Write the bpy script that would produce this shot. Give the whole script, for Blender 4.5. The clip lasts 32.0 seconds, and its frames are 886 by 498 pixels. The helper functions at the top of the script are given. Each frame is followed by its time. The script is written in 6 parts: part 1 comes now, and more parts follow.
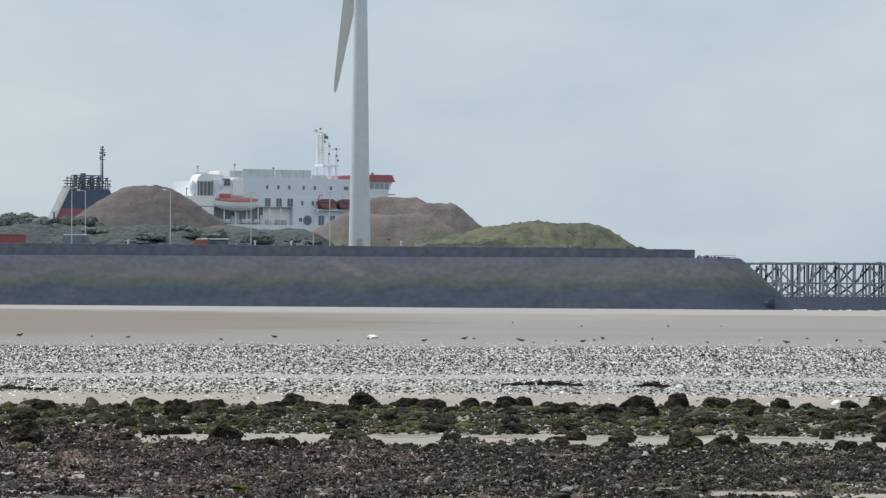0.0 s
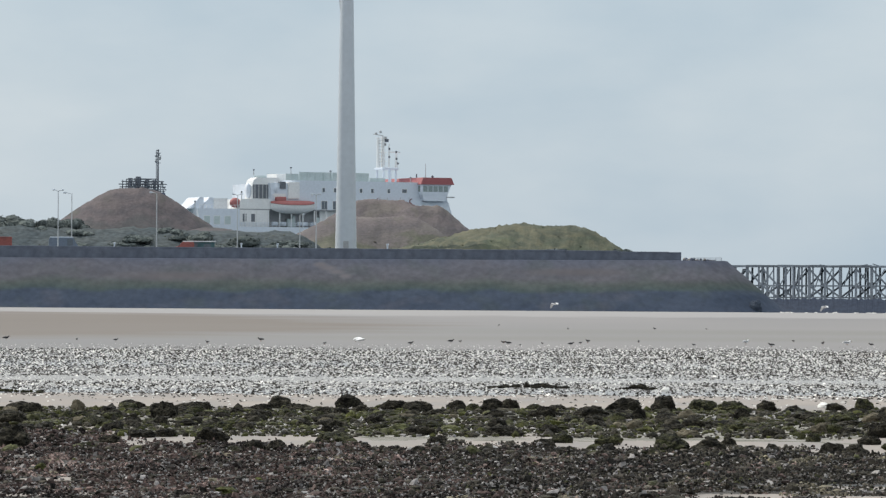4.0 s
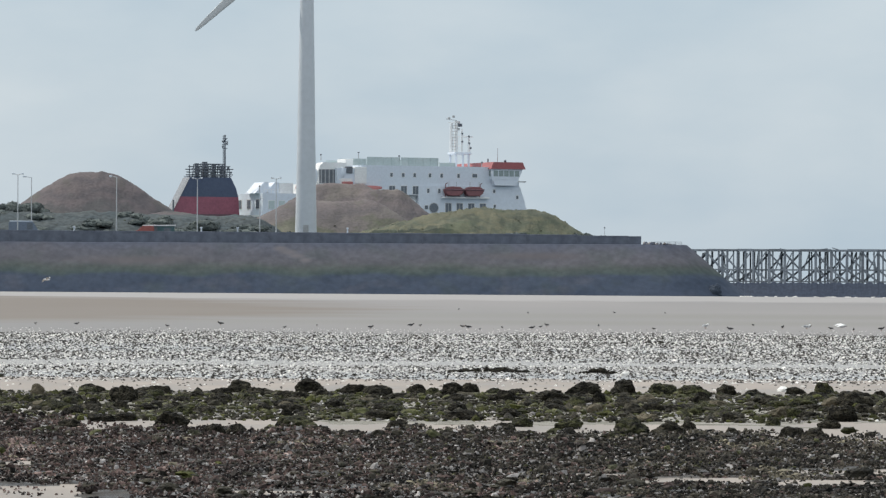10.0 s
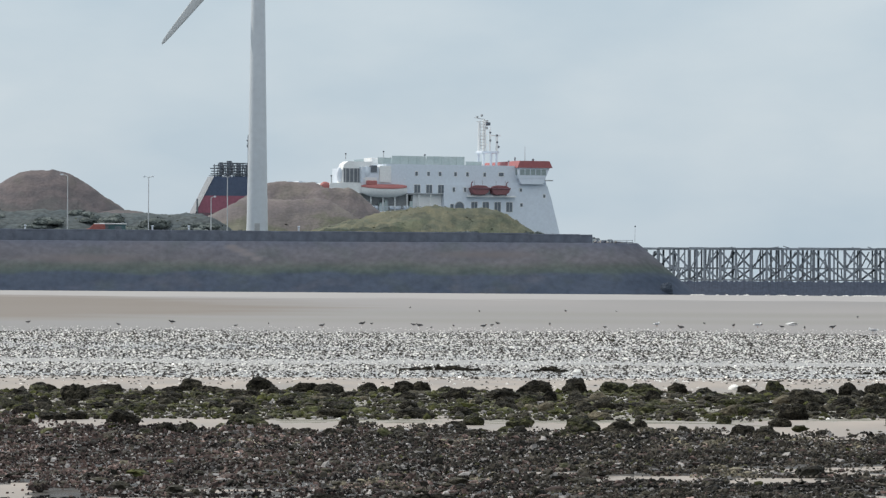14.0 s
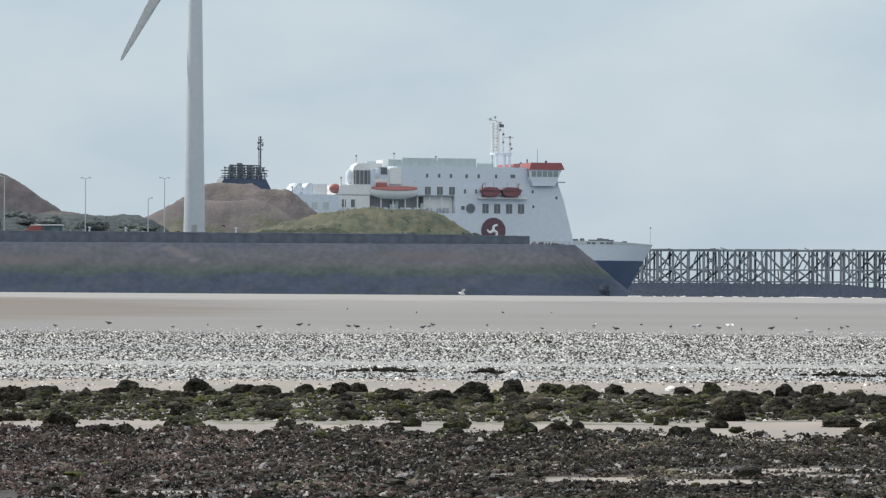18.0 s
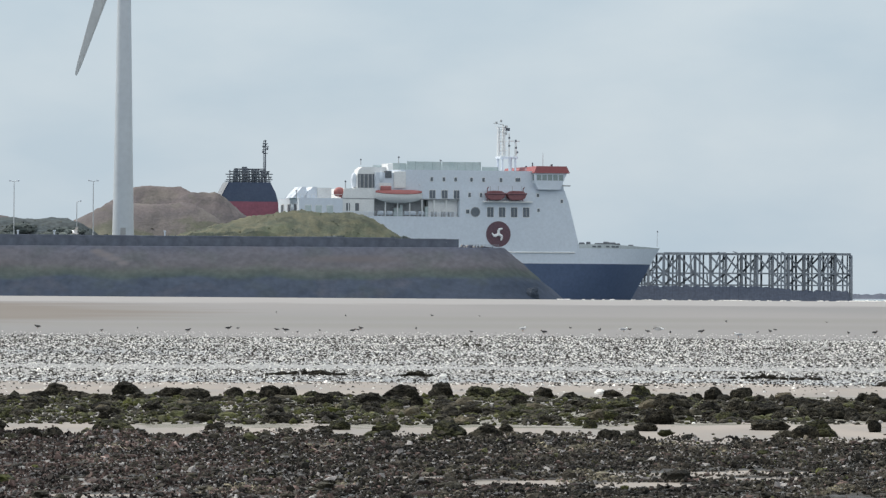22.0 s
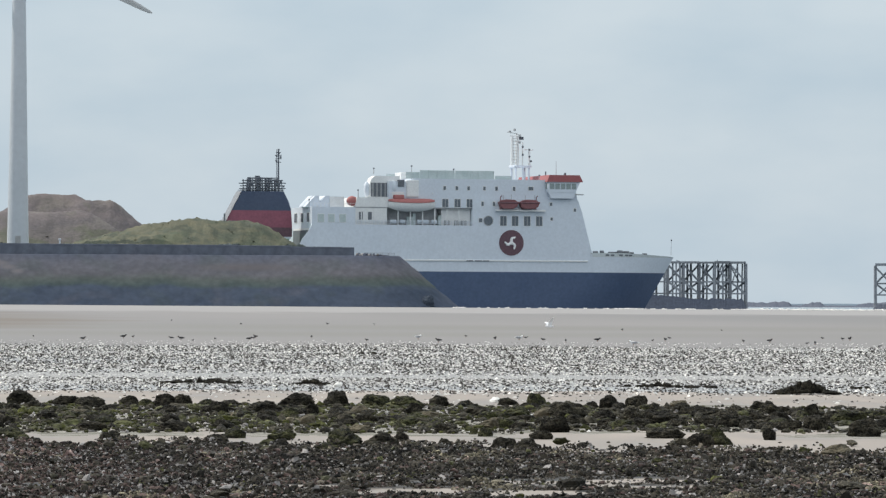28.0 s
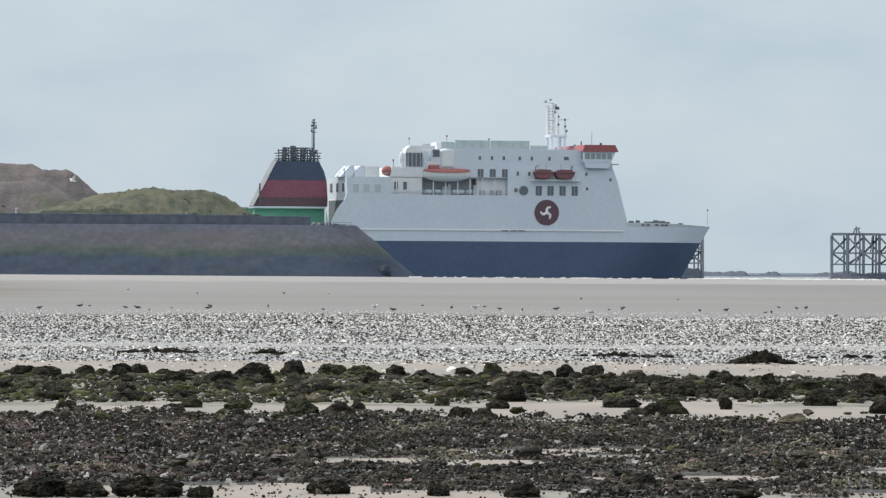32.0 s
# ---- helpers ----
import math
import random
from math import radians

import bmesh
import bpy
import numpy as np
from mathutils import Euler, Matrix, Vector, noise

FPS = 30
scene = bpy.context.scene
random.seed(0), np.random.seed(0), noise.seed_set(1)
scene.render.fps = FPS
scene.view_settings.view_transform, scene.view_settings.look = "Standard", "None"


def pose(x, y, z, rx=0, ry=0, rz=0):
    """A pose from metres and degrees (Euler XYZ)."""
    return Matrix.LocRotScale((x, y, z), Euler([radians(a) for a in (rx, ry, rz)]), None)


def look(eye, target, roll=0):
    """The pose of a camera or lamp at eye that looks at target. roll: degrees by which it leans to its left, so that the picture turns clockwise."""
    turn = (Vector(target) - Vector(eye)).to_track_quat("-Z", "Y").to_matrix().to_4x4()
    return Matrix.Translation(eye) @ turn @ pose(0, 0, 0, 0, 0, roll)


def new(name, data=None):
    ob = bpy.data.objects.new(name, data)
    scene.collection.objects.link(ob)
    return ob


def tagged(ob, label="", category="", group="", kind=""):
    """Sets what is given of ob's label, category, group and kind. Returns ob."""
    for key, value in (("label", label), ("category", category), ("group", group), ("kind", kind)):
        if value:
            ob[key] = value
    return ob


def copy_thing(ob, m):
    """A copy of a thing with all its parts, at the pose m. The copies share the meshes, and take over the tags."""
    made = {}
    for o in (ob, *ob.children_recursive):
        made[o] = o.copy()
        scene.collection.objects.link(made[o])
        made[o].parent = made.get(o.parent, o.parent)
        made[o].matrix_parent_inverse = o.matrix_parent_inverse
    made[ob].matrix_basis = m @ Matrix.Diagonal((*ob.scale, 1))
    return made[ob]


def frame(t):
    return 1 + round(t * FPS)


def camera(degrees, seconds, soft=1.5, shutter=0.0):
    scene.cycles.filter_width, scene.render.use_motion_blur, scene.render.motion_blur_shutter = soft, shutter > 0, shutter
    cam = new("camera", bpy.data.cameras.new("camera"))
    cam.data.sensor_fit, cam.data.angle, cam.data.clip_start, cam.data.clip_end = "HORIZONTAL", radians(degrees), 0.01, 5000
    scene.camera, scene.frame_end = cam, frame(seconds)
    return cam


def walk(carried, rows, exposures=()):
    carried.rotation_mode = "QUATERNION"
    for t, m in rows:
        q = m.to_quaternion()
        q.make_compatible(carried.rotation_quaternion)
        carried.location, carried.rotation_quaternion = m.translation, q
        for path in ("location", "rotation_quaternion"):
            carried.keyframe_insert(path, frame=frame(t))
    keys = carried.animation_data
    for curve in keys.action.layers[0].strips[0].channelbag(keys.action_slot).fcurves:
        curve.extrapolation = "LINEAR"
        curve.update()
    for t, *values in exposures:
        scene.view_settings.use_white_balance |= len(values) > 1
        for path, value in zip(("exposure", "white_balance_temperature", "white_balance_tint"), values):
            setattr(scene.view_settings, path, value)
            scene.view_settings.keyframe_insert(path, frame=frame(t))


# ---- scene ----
# The camera stands on a tripod on the upper beach and pans along the harbour. Each row: seconds, turn to the right, tilt up.
EYE_Z = 2.2
cam = camera(11.194, 32.0, soft=1.35)
PATH = [
    (0, 0.004, 0.693), (0.5, 0.036, 0.682), (1, 0.088, 0.681), (1.5, 0.121, 0.680), (2, 0.154, 0.689),
    (2.5, 0.162, 0.700), (3, 0.167, 0.702), (3.5, 0.177, 0.726), (5.5, 0.147, 0.724), (6, 0.106, 0.736),
    (6.5, 0.086, 0.728), (7, 0.055, 0.711), (7.5, 0.084, 0.709), (8, 0.122, 0.712), (8.5, 0.222, 0.690),
    (9, 0.406, 0.627), (9.5, 0.557, 0.549), (10, 0.684, 0.525), (10.5, 0.766, 0.521), (11, 0.832, 0.510),
    (11.5, 0.864, 0.496), (12, 0.875, 0.506), (12.5, 0.970, 0.499), (13, 1.127, 0.504), (13.5, 1.212, 0.500),
    (14, 1.301, 0.507), (14.5, 1.364, 0.515), (16.5, 1.778, 0.516), (17, 1.896, 0.516), (17.5, 2.004, 0.528),
    (18, 2.096, 0.528), (18.5, 2.157, 0.540), (19, 2.183, 0.549), (19.5, 2.317, 0.579), (20, 2.544, 0.584),
    (20.5, 2.687, 0.587), (21, 2.807, 0.582), (21.5, 2.897, 0.588), (22, 2.995, 0.572), (22.5, 3.032, 0.554),
    (23, 3.056, 0.539), (23.5, 3.094, 0.585), (24, 3.364, 0.677), (24.5, 3.750, 0.729), (25, 4.108, 0.743),
    (25.5, 4.335, 0.727), (27.5, 4.328, 0.724), (28, 4.319, 0.681), (28.5, 4.375, 0.653), (29, 4.427, 0.602),
    (29.5, 4.518, 0.520), (30, 4.628, 0.399), (30.5, 4.715, 0.304), (31, 4.754, 0.263), (31.5, 4.773, 0.268),
    (32, 4.870, 0.296),
]
walk(cam, [(t, pose(0, 0, EYE_Z, 90 + up, 0, -right) @ pose(0, 0, 0, 0, 0, 0.25)) for t, right, up in PATH],
     exposures=[(0.0, 0.01), (14.0, 0.06), (25.0, 0.09), (32.0, 0.09)])

# ---- world and sun ----
SUN_TURN, SUN_UP = -60.0, 44.0       # degrees to the right of +y, degrees over the horizon


def make_world():
    world = bpy.data.worlds.new("world")
    scene.world = world
    world.use_nodes = True
    nt = world.node_tree
    nt.nodes.clear()
    sky = nt.nodes.new("ShaderNodeTexSky")
    sky.sky_type = "NISHITA"
    sky.sun_disc = False
    sky.sun_elevation, sky.sun_rotation = radians(SUN_UP), radians(SUN_TURN)
    sky.air_density, sky.dust_density, sky.ozone_density = 1.0, 2.5, 1.5
    # thin high cloud drawn out along the horizon
    coord = nt.nodes.new("ShaderNodeTexCoord")
    stretch = nt.nodes.new("ShaderNodeMapping")
    stretch.inputs["Scale"].default_value = (16, 16, 38)
    cloud = nt.nodes.new("ShaderNodeTexNoise")
    cloud.inputs["Scale"].default_value = 1.0
    cloud.inputs["Detail"].default_value = 5
    cloud.inputs["Roughness"].default_value = 0.5
    ramp = nt.nodes.new("ShaderNodeValToRGB")
    ramp.color_ramp.elements[0].position, ramp.color_ramp.elements[0].color = 0.34, (0.500, 0.612, 0.705, 1)
    ramp.color_ramp.elements[1].position, ramp.color_ramp.elements[1].color = 0.72, (0.625, 0.710, 0.772, 1)
    dim = nt.nodes.new("ShaderNodeVectorMath")
    dim.operation = "SCALE"
    dim.inputs["Scale"].default_value = 0.10
    mix = nt.nodes.new("ShaderNodeMix")
    mix.data_type = "RGBA"
    mix.inputs[0].default_value = 0.86
    back = nt.nodes.new("ShaderNodeBackground")
    back.inputs["Strength"].default_value = 1.0
    out = nt.nodes.new("ShaderNodeOutputWorld")
    nt.links.new(coord.outputs["Generated"], stretch.inputs["Vector"])
    nt.links.new(stretch.outputs["Vector"], cloud.inputs["Vector"])
    nt.links.new(cloud.outputs["Fac"], ramp.inputs["Fac"])
    nt.links.new(sky.outputs["Color"], dim.inputs[0])
    nt.links.new(dim.outputs["Vector"], mix.inputs[6])
    nt.links.new(ramp.outputs["Color"], mix.inputs[7])
    # the veil of cloud is brighter overhead than along the horizon
    sep = nt.nodes.new("ShaderNodeSeparateXYZ")
    lift = nt.nodes.new("ShaderNodeMapRange")
    lift.inputs[1].default_value, lift.inputs[2].default_value = 0.12, 0.6
    lift.inputs[3].default_value, lift.inputs[4].default_value = 0.0, 1.0
    high = nt.nodes.new("ShaderNodeMix")
    high.data_type = "RGBA"
    high.inputs[7].default_value = (0.92, 0.98, 1.03, 1)
    nt.links.new(coord.outputs["Generated"], sep.inputs[0])
    nt.links.new(sep.outputs["Z"], lift.inputs[0])
    nt.links.new(lift.outputs[0], high.inputs[0])
    nt.links.new(mix.outputs[2], high.inputs[6])
    nt.links.new(high.outputs[2], back.inputs["Color"])
    nt.links.new(back.outputs["Background"], out.inputs["Surface"])


make_world()
lamp = bpy.data.lights.new("sun", "SUN")
lamp.energy, lamp.angle, lamp.color = 2.9, radians(0.6), (1.0, 0.94, 0.84)
sun = new("sun", lamp)
sun_from = Vector((math.sin(radians(SUN_TURN)) * math.cos(radians(SUN_UP)),
                   math.cos(radians(SUN_TURN)) * math.cos(radians(SUN_UP)), math.sin(radians(SUN_UP))))
sun.matrix_world = look(sun_from * 300, (0, 0, 0))


# ---- materials ----
def material(name, one, two, rough=0.8, big=1.0, small=12.0, bump=0.3, depth=0.02, metal=0.0, fine=0.25, spread=0.5,
             stretch=(1, 1, 1), each=0.0, coat=0.0, high=None, shine=0.5):
    """Two colours mixed by a coarse noise, shifted by a fine one, with relief from both. each: variation from piece to piece."""
    m = bpy.data.materials.new(name)
    m.use_nodes = True
    nt = m.node_tree
    shader = nt.nodes["Principled BSDF"]
    geo = nt.nodes.new("ShaderNodeTexCoord")
    sc = nt.nodes.new("ShaderNodeMapping")
    sc.inputs["Scale"].default_value = stretch
    nt.links.new(geo.outputs["Object"], sc.inputs["Vector"])
    n1 = nt.nodes.new("ShaderNodeTexNoise")
    n1.inputs["Scale"].default_value, n1.inputs["Detail"].default_value = big, 5
    n2 = nt.nodes.new("ShaderNodeTexNoise")
    n2.inputs["Scale"].default_value, n2.inputs["Detail"].default_value = small, 4
    for n in (n1, n2):
        nt.links.new(sc.outputs["Vector"], n.inputs["Vector"])
    ramp = nt.nodes.new("ShaderNodeValToRGB")
    ramp.color_ramp.elements[0].position, ramp.color_ramp.elements[0].color = 0.5 - spread / 2, (*one, 1)
    ramp.color_ramp.elements[1].position, ramp.color_ramp.elements[1].color = 0.5 + spread / 2, (*two, 1)
    if high:
        e = ramp.color_ramp.elements.new(min(0.98, 0.5 + spread * 0.8))
        e.color = (*high, 1)
    nt.links.new(n1.outputs["Fac"], ramp.inputs["Fac"])
    shift = nt.nodes.new("ShaderNodeMapRange")
    shift.inputs[1].default_value, shift.inputs[2].default_value = 0.3, 0.7
    shift.inputs[3].default_value, shift.inputs[4].default_value = 1 - fine, 1 + fine
    nt.links.new(n2.outputs["Fac"], shift.inputs[0])
    mul = nt.nodes.new("ShaderNodeVectorMath")
    mul.operation = "SCALE"
    nt.links.new(ramp.outputs["Color"], mul.inputs[0])
    last = shift.outputs[0]
    if each:
        info = nt.nodes.new("ShaderNodeObjectInfo")
        isl = nt.nodes.new("ShaderNodeNewGeometry")
        add = nt.nodes.new("ShaderNodeMath")
        add.operation = "ADD"
        nt.links.new(info.outputs["Random"], add.inputs[0])
        nt.links.new(isl.outputs["Random Per Island"], add.inputs[1])
        frac = nt.nodes.new("ShaderNodeMath")
        frac.operation = "FRACT"
        nt.links.new(add.outputs[0], frac.inputs[0])
        rng = nt.nodes.new("ShaderNodeMapRange")
        rng.inputs[3].default_value, rng.inputs[4].default_value = 1 - each, 1 + each
        nt.links.new(frac.outputs[0], rng.inputs[0])
        m2 = nt.nodes.new("ShaderNodeMath")
        m2.operation = "MULTIPLY"
        nt.links.new(last, m2.inputs[0])
        nt.links.new(rng.outputs[0], m2.inputs[1])
        last = m2.outputs[0]
    nt.links.new(last, mul.inputs["Scale"])
    nt.links.new(mul.outputs["Vector"], shader.inputs["Base Color"])
    shader.inputs["Roughness"].default_value = rough
    shader.inputs["Metallic"].default_value = metal
    shader.inputs["Specular IOR Level"].default_value = shine
    shader.inputs["Coat Weight"].default_value = coat
    shader.inputs["Coat Roughness"].default_value = 0.25
    if bump:
        b = nt.nodes.new("ShaderNodeBump")
        b.inputs["Strength"].default_value, b.inputs["Distance"].default_value = bump, depth
        nt.links.new(n2.outputs["Fac"], b.inputs["Height"])
        nt.links.new(b.outputs["Normal"], shader.inputs["Normal"])
    return m


# distance haze is put into the ship's colours: bluish whites, lifted darks
M_white = material("hazed_white_paint", (0.589, 0.643, 0.714), (0.632, 0.683, 0.748), 0.5, 0.12, 1.5, 0.1, 0.01, fine=0.05)
M_offwhite = material("weathered_white_paint", (0.68, 0.69, 0.69), (0.76, 0.765, 0.76), 0.55, 0.3, 3.0, 0.1, 0.01, fine=0.07)
# the grey in this white stands for shade on the bow flare
M_bulwark = material("shaded_white_bulwark", (0.470, 0.515, 0.525), (0.560, 0.600, 0.610), 0.6, 0.5, 2.5, 0.1, 0.01, fine=0.12)
M_navy = material("navy_paint", (0.070, 0.103, 0.182), (0.084, 0.118, 0.198), 0.5, 0.12, 1.5, 0.05, 0.01, fine=0.10, shine=0.3)
M_navy2 = material("funnel_navy", (0.062, 0.082, 0.136), (0.076, 0.096, 0.150), 0.55, 0.3, 2.0, 0.05, 0.01, fine=0.1, shine=0.3)
M_red = material("funnel_red", (0.235, 0.073, 0.109), (0.290, 0.088, 0.127), 0.55, 0.3, 2.0, 0.05, 0.01, fine=0.12)
M_maroon = material("maroon_paint", (0.108, 0.060, 0.078), (0.135, 0.070, 0.088), 0.6, 0.4, 2.0, 0.05, 0.01, fine=0.15)
M_orange = material("faded_red_paint", (0.33, 0.118, 0.112), (0.39, 0.14, 0.132), 0.6, 0.6, 4.0, 0.05, 0.01, fine=0.1)
M_roofred = material("red_roof_paint", (0.29, 0.085, 0.09), (0.35, 0.105, 0.11), 0.55, 0.6, 4.0, 0.05, 0.01, fine=0.1)
M_green = material("green_deck_paint", (0.14, 0.36, 0.26), (0.17, 0.42, 0.31), 0.6, 0.4, 3.0, 0.05, 0.01, fine=0.12)
M_window = material("dark_window_glass", (0.105, 0.125, 0.150), (0.145, 0.165, 0.190), 0.2, 0.8, 4.0, 0, fine=0.2)
M_screen = material("tinted_wind_screen", (0.42, 0.50, 0.50), (0.52, 0.58, 0.58), 0.25, 0.3, 3.0, 0, fine=0.08)
M_dark = material("dark_opening", (0.115, 0.130, 0.150), (0.150, 0.163, 0.182), 0.8, 0.6, 4.0, 0, fine=0.2)
M_deck = material("grey_deck", (0.20, 0.21, 0.21), (0.27, 0.27, 0.26), 0.8, 0.4, 4.0, 0.1, 0.01, fine=0.15)
M_black = material("sooty_steel", (0.084, 0.098, 0.124), (0.112, 0.126, 0.150), 0.65, 0.8, 5.0, 0.1, 0.01, fine=0.2)
M_grey = material("grey_steel", (0.30, 0.31, 0.32), (0.38, 0.39, 0.40), 0.55, 0.6, 5.0, 0.05, 0.01, fine=0.1)
M_tower = material("tower_coating", (0.485, 0.525, 0.568), (0.535, 0.575, 0.615), 0.5, 0.12, 1.2, 0.05, 0.01, fine=0.04)
M_blade = material("blade_coating", (0.44, 0.46, 0.47), (0.50, 0.52, 0.53), 0.5, 0.15, 1.2, 0.05, 0.01, fine=0.04)
# far timber, wall, yard and leaf colours have haze painted in: paler, bluer
M_timber = material("weathered_hazed_timber", (0.195, 0.215, 0.245), (0.270, 0.283, 0.306), 0.9, 0.5, 5.0, 0.3, 0.03, fine=0.3, each=0.25, shine=0.12)
M_conc = material("stained_hazed_stone", (0.078, 0.092, 0.126), (0.104, 0.115, 0.146), 0.9, 0.08, 1.2, 0.15, 0.06, fine=0.15, each=0.12, shine=0.2)
M_parapet = material("stained_hazed_parapet", (0.112, 0.132, 0.172), (0.142, 0.155, 0.187), 0.9, 0.10, 0.9, 0.15, 0.05, fine=0.22, each=0.04, shine=0.12)
M_yard = material("rough_yard", (0.060, 0.076, 0.086), (0.085, 0.096, 0.098), 0.95, 0.16, 1.1, 0.5, 0.25, fine=0.35, high=(0.109, 0.107, 0.094), shine=0.1)
M_leaf = material("dark_shrub_leaf", (0.096, 0.114, 0.116), (0.136, 0.152, 0.142), 0.95, 0.4, 2.0, 0, fine=0.25, each=0.2, shine=0.05)
M_boulder = material("weed_covered_rock", (0.017, 0.015, 0.011), (0.068, 0.061, 0.041), 0.75, 2.8, 26.0, 1.0, 0.07, fine=0.7, each=0.45, spread=0.4, high=(0.183, 0.168, 0.104), shine=0.25)
M_green_rock = material("green_algae_rock", (0.022, 0.022, 0.013), (0.083, 0.088, 0.024), 0.8, 2.8, 28.0, 1.0, 0.07, fine=0.6, each=0.4, spread=0.4, high=(0.207, 0.207, 0.061), shine=0.14)
M_crust = material("crusted_weedy_rock", (0.012, 0.011, 0.008), (0.069, 0.062, 0.045), 0.8, 1.6, 6.0, 1.0, 0.22, fine=0.8, each=0.4, spread=0.34, high=(0.233, 0.215, 0.141), shine=0.12)
M_greencrust = material("green_crusted_rock", (0.022, 0.022, 0.016), (0.095, 0.097, 0.041), 0.75, 1.5, 6.0, 1.0, 0.22, fine=0.7, each=0.35, spread=0.34, high=(0.249, 0.248, 0.121), shine=0.15)
M_tancrust = material("bare_tan_rock", (0.085, 0.072, 0.048), (0.15, 0.13, 0.09), 0.8, 1.4, 7.0, 0.7, 0.10, fine=0.35, each=0.2, spread=0.4, high=(0.22, 0.20, 0.15), shine=0.2)
M_cobble = material("wet_dark_shingle", (0.017, 0.012, 0.011), (0.110, 0.074, 0.065), 0.7, 0.5, 40.0, 0.4, 0.02, fine=0.5, each=0.98, spread=0.22, high=(0.302, 0.224, 0.197), shine=0.18)
M_pale = material("pale_pebble", (0.19, 0.175, 0.17), (0.36, 0.34, 0.325), 0.7, 3.0, 30.0, 0.3, 0.02, fine=0.25, each=0.5, shine=0.3)
# white of shells, stones and surf, and of painted glints on the flat
M_shell_glint = material("white_shell_glint", (0.66, 0.64, 0.60), (0.84, 0.82, 0.78), 0.35, 3.0, 30.0, 0.2, 0.01, fine=0.1, each=0.15)
M_bridgeglass = material("bridge_glass", (0.20, 0.25, 0.25), (0.28, 0.33, 0.33), 0.15, 0.8, 4.0, 0, fine=0.2)
M_boatred = material("dull_red_boat", (0.178, 0.078, 0.085), (0.230, 0.092, 0.099), 0.65, 0.6, 4.0, 0.05, 0.01, fine=0.15)
M_backplate = material("funnel_back_plate", (0.17, 0.185, 0.21), (0.25, 0.265, 0.29), 0.6, 1.6, 6.0, 0.05, 0.01, fine=0.35)
M_dullorange = material("dull_red_paint", (0.27, 0.085, 0.075), (0.33, 0.105, 0.09), 0.7, 0.6, 4.0, 0.05, 0.01, fine=0.15)
M_lamppole = material("galvanised_pole", (0.42, 0.44, 0.46), (0.50, 0.52, 0.54), 0.6, 0.6, 5.0, 0.05, 0.01, fine=0.08)
M_cobble_olive = material("wet_olive_shingle", (0.010, 0.009, 0.007), (0.065, 0.056, 0.043), 0.7, 0.5, 40.0, 0.4, 0.02, fine=0.5, each=0.98, spread=0.22, high=(0.213, 0.190, 0.132), shine=0.18)
M_algae = material("green_algae", (0.036, 0.038, 0.014), (0.086, 0.086, 0.031), 0.65, 4.0, 30.0, 0.8, 0.04, fine=0.5, each=0.55, high=(0.162, 0.160, 0.062), shine=0.3)
M_wetrock = material("wet_blue_rock", (0.056, 0.070, 0.096), (0.074, 0.089, 0.114), 0.95, 0.8, 6.0, 0.3, 0.05, fine=0.3, shine=0.1)
M_lump = material("worm_cast_mud", (0.030, 0.027, 0.024), (0.078, 0.071, 0.064), 0.8, 1.5, 12.0, 0.4, 0.03, fine=0.3, each=0.8, shine=0.15)
M_blackfeather = material("black_feather", (0.012, 0.012, 0.014), (0.025, 0.025, 0.028), 0.7, 8.0, 40.0, 0, fine=0.2)
M_whitefeather = material("white_feather", (0.82, 0.82, 0.83), (0.88, 0.88, 0.88), 0.7, 8.0, 40.0, 0, fine=0.05)
M_greyfeather = material("grey_feather", (0.28, 0.29, 0.31), (0.36, 0.37, 0.39), 0.7, 8.0, 40.0, 0, fine=0.1)
M_beak = material("brown_beak", (0.16, 0.06, 0.02), (0.22, 0.08, 0.03), 0.5, 8.0, 40.0, 0, fine=0.1)
M_teal = material("teal_paint", (0.045, 0.10, 0.115), (0.06, 0.13, 0.14), 0.6, 0.6, 4.0, 0.1, 0.01, fine=0.15)
M_vanblue = material("faded_blue_paint", (0.125, 0.160, 0.215), (0.160, 0.195, 0.250), 0.5, 0.6, 4.0, 0.1, 0.01, fine=0.12)
M_lampglass = material("lamp_lens", (0.6, 0.6, 0.58), (0.7, 0.7, 0.68), 0.3, 2.0, 8.0, 0, fine=0.05)


# ---- mesh helpers ----
def put(name, bm, mat, parent=None, label="", smooth=False, place=None):
    me = bpy.data.meshes.new(name)
    bm.normal_update()
    bm.to_mesh(me)
    bm.free()
    for m in (mat if isinstance(mat, (list, tuple)) else [mat]):
        me.materials.append(m)
    if smooth:
        me.polygons.foreach_set("use_smooth", [True] * len(me.polygons))
    ob = new(name, me)
    if parent is not None:
        ob.parent = parent
    if place is not None:
        ob.matrix_basis = place
    if label:
        ob["label"] = label
    return ob


def part(name, bm, mat, parent, label="", smooth=False):
    return put(name, bm, mat, parent, label, smooth)


def box(bm, x0, x1, y0, y1, z0, z1, bevel=0.0):
    m = Matrix.Translation(((x0 + x1) / 2, (y0 + y1) / 2, (z0 + z1) / 2)) @ Matrix.Diagonal((x1 - x0, y1 - y0, z1 - z0, 1))
    made = bmesh.ops.create_cube(bm, size=1, matrix=m)["verts"]
    if bevel:
        edges = list({e for v in made for e in v.link_edges})
        bmesh.ops.bevel(bm, geom=edges, offset=bevel, segments=2, profile=0.6, affect="EDGES")
    return bm


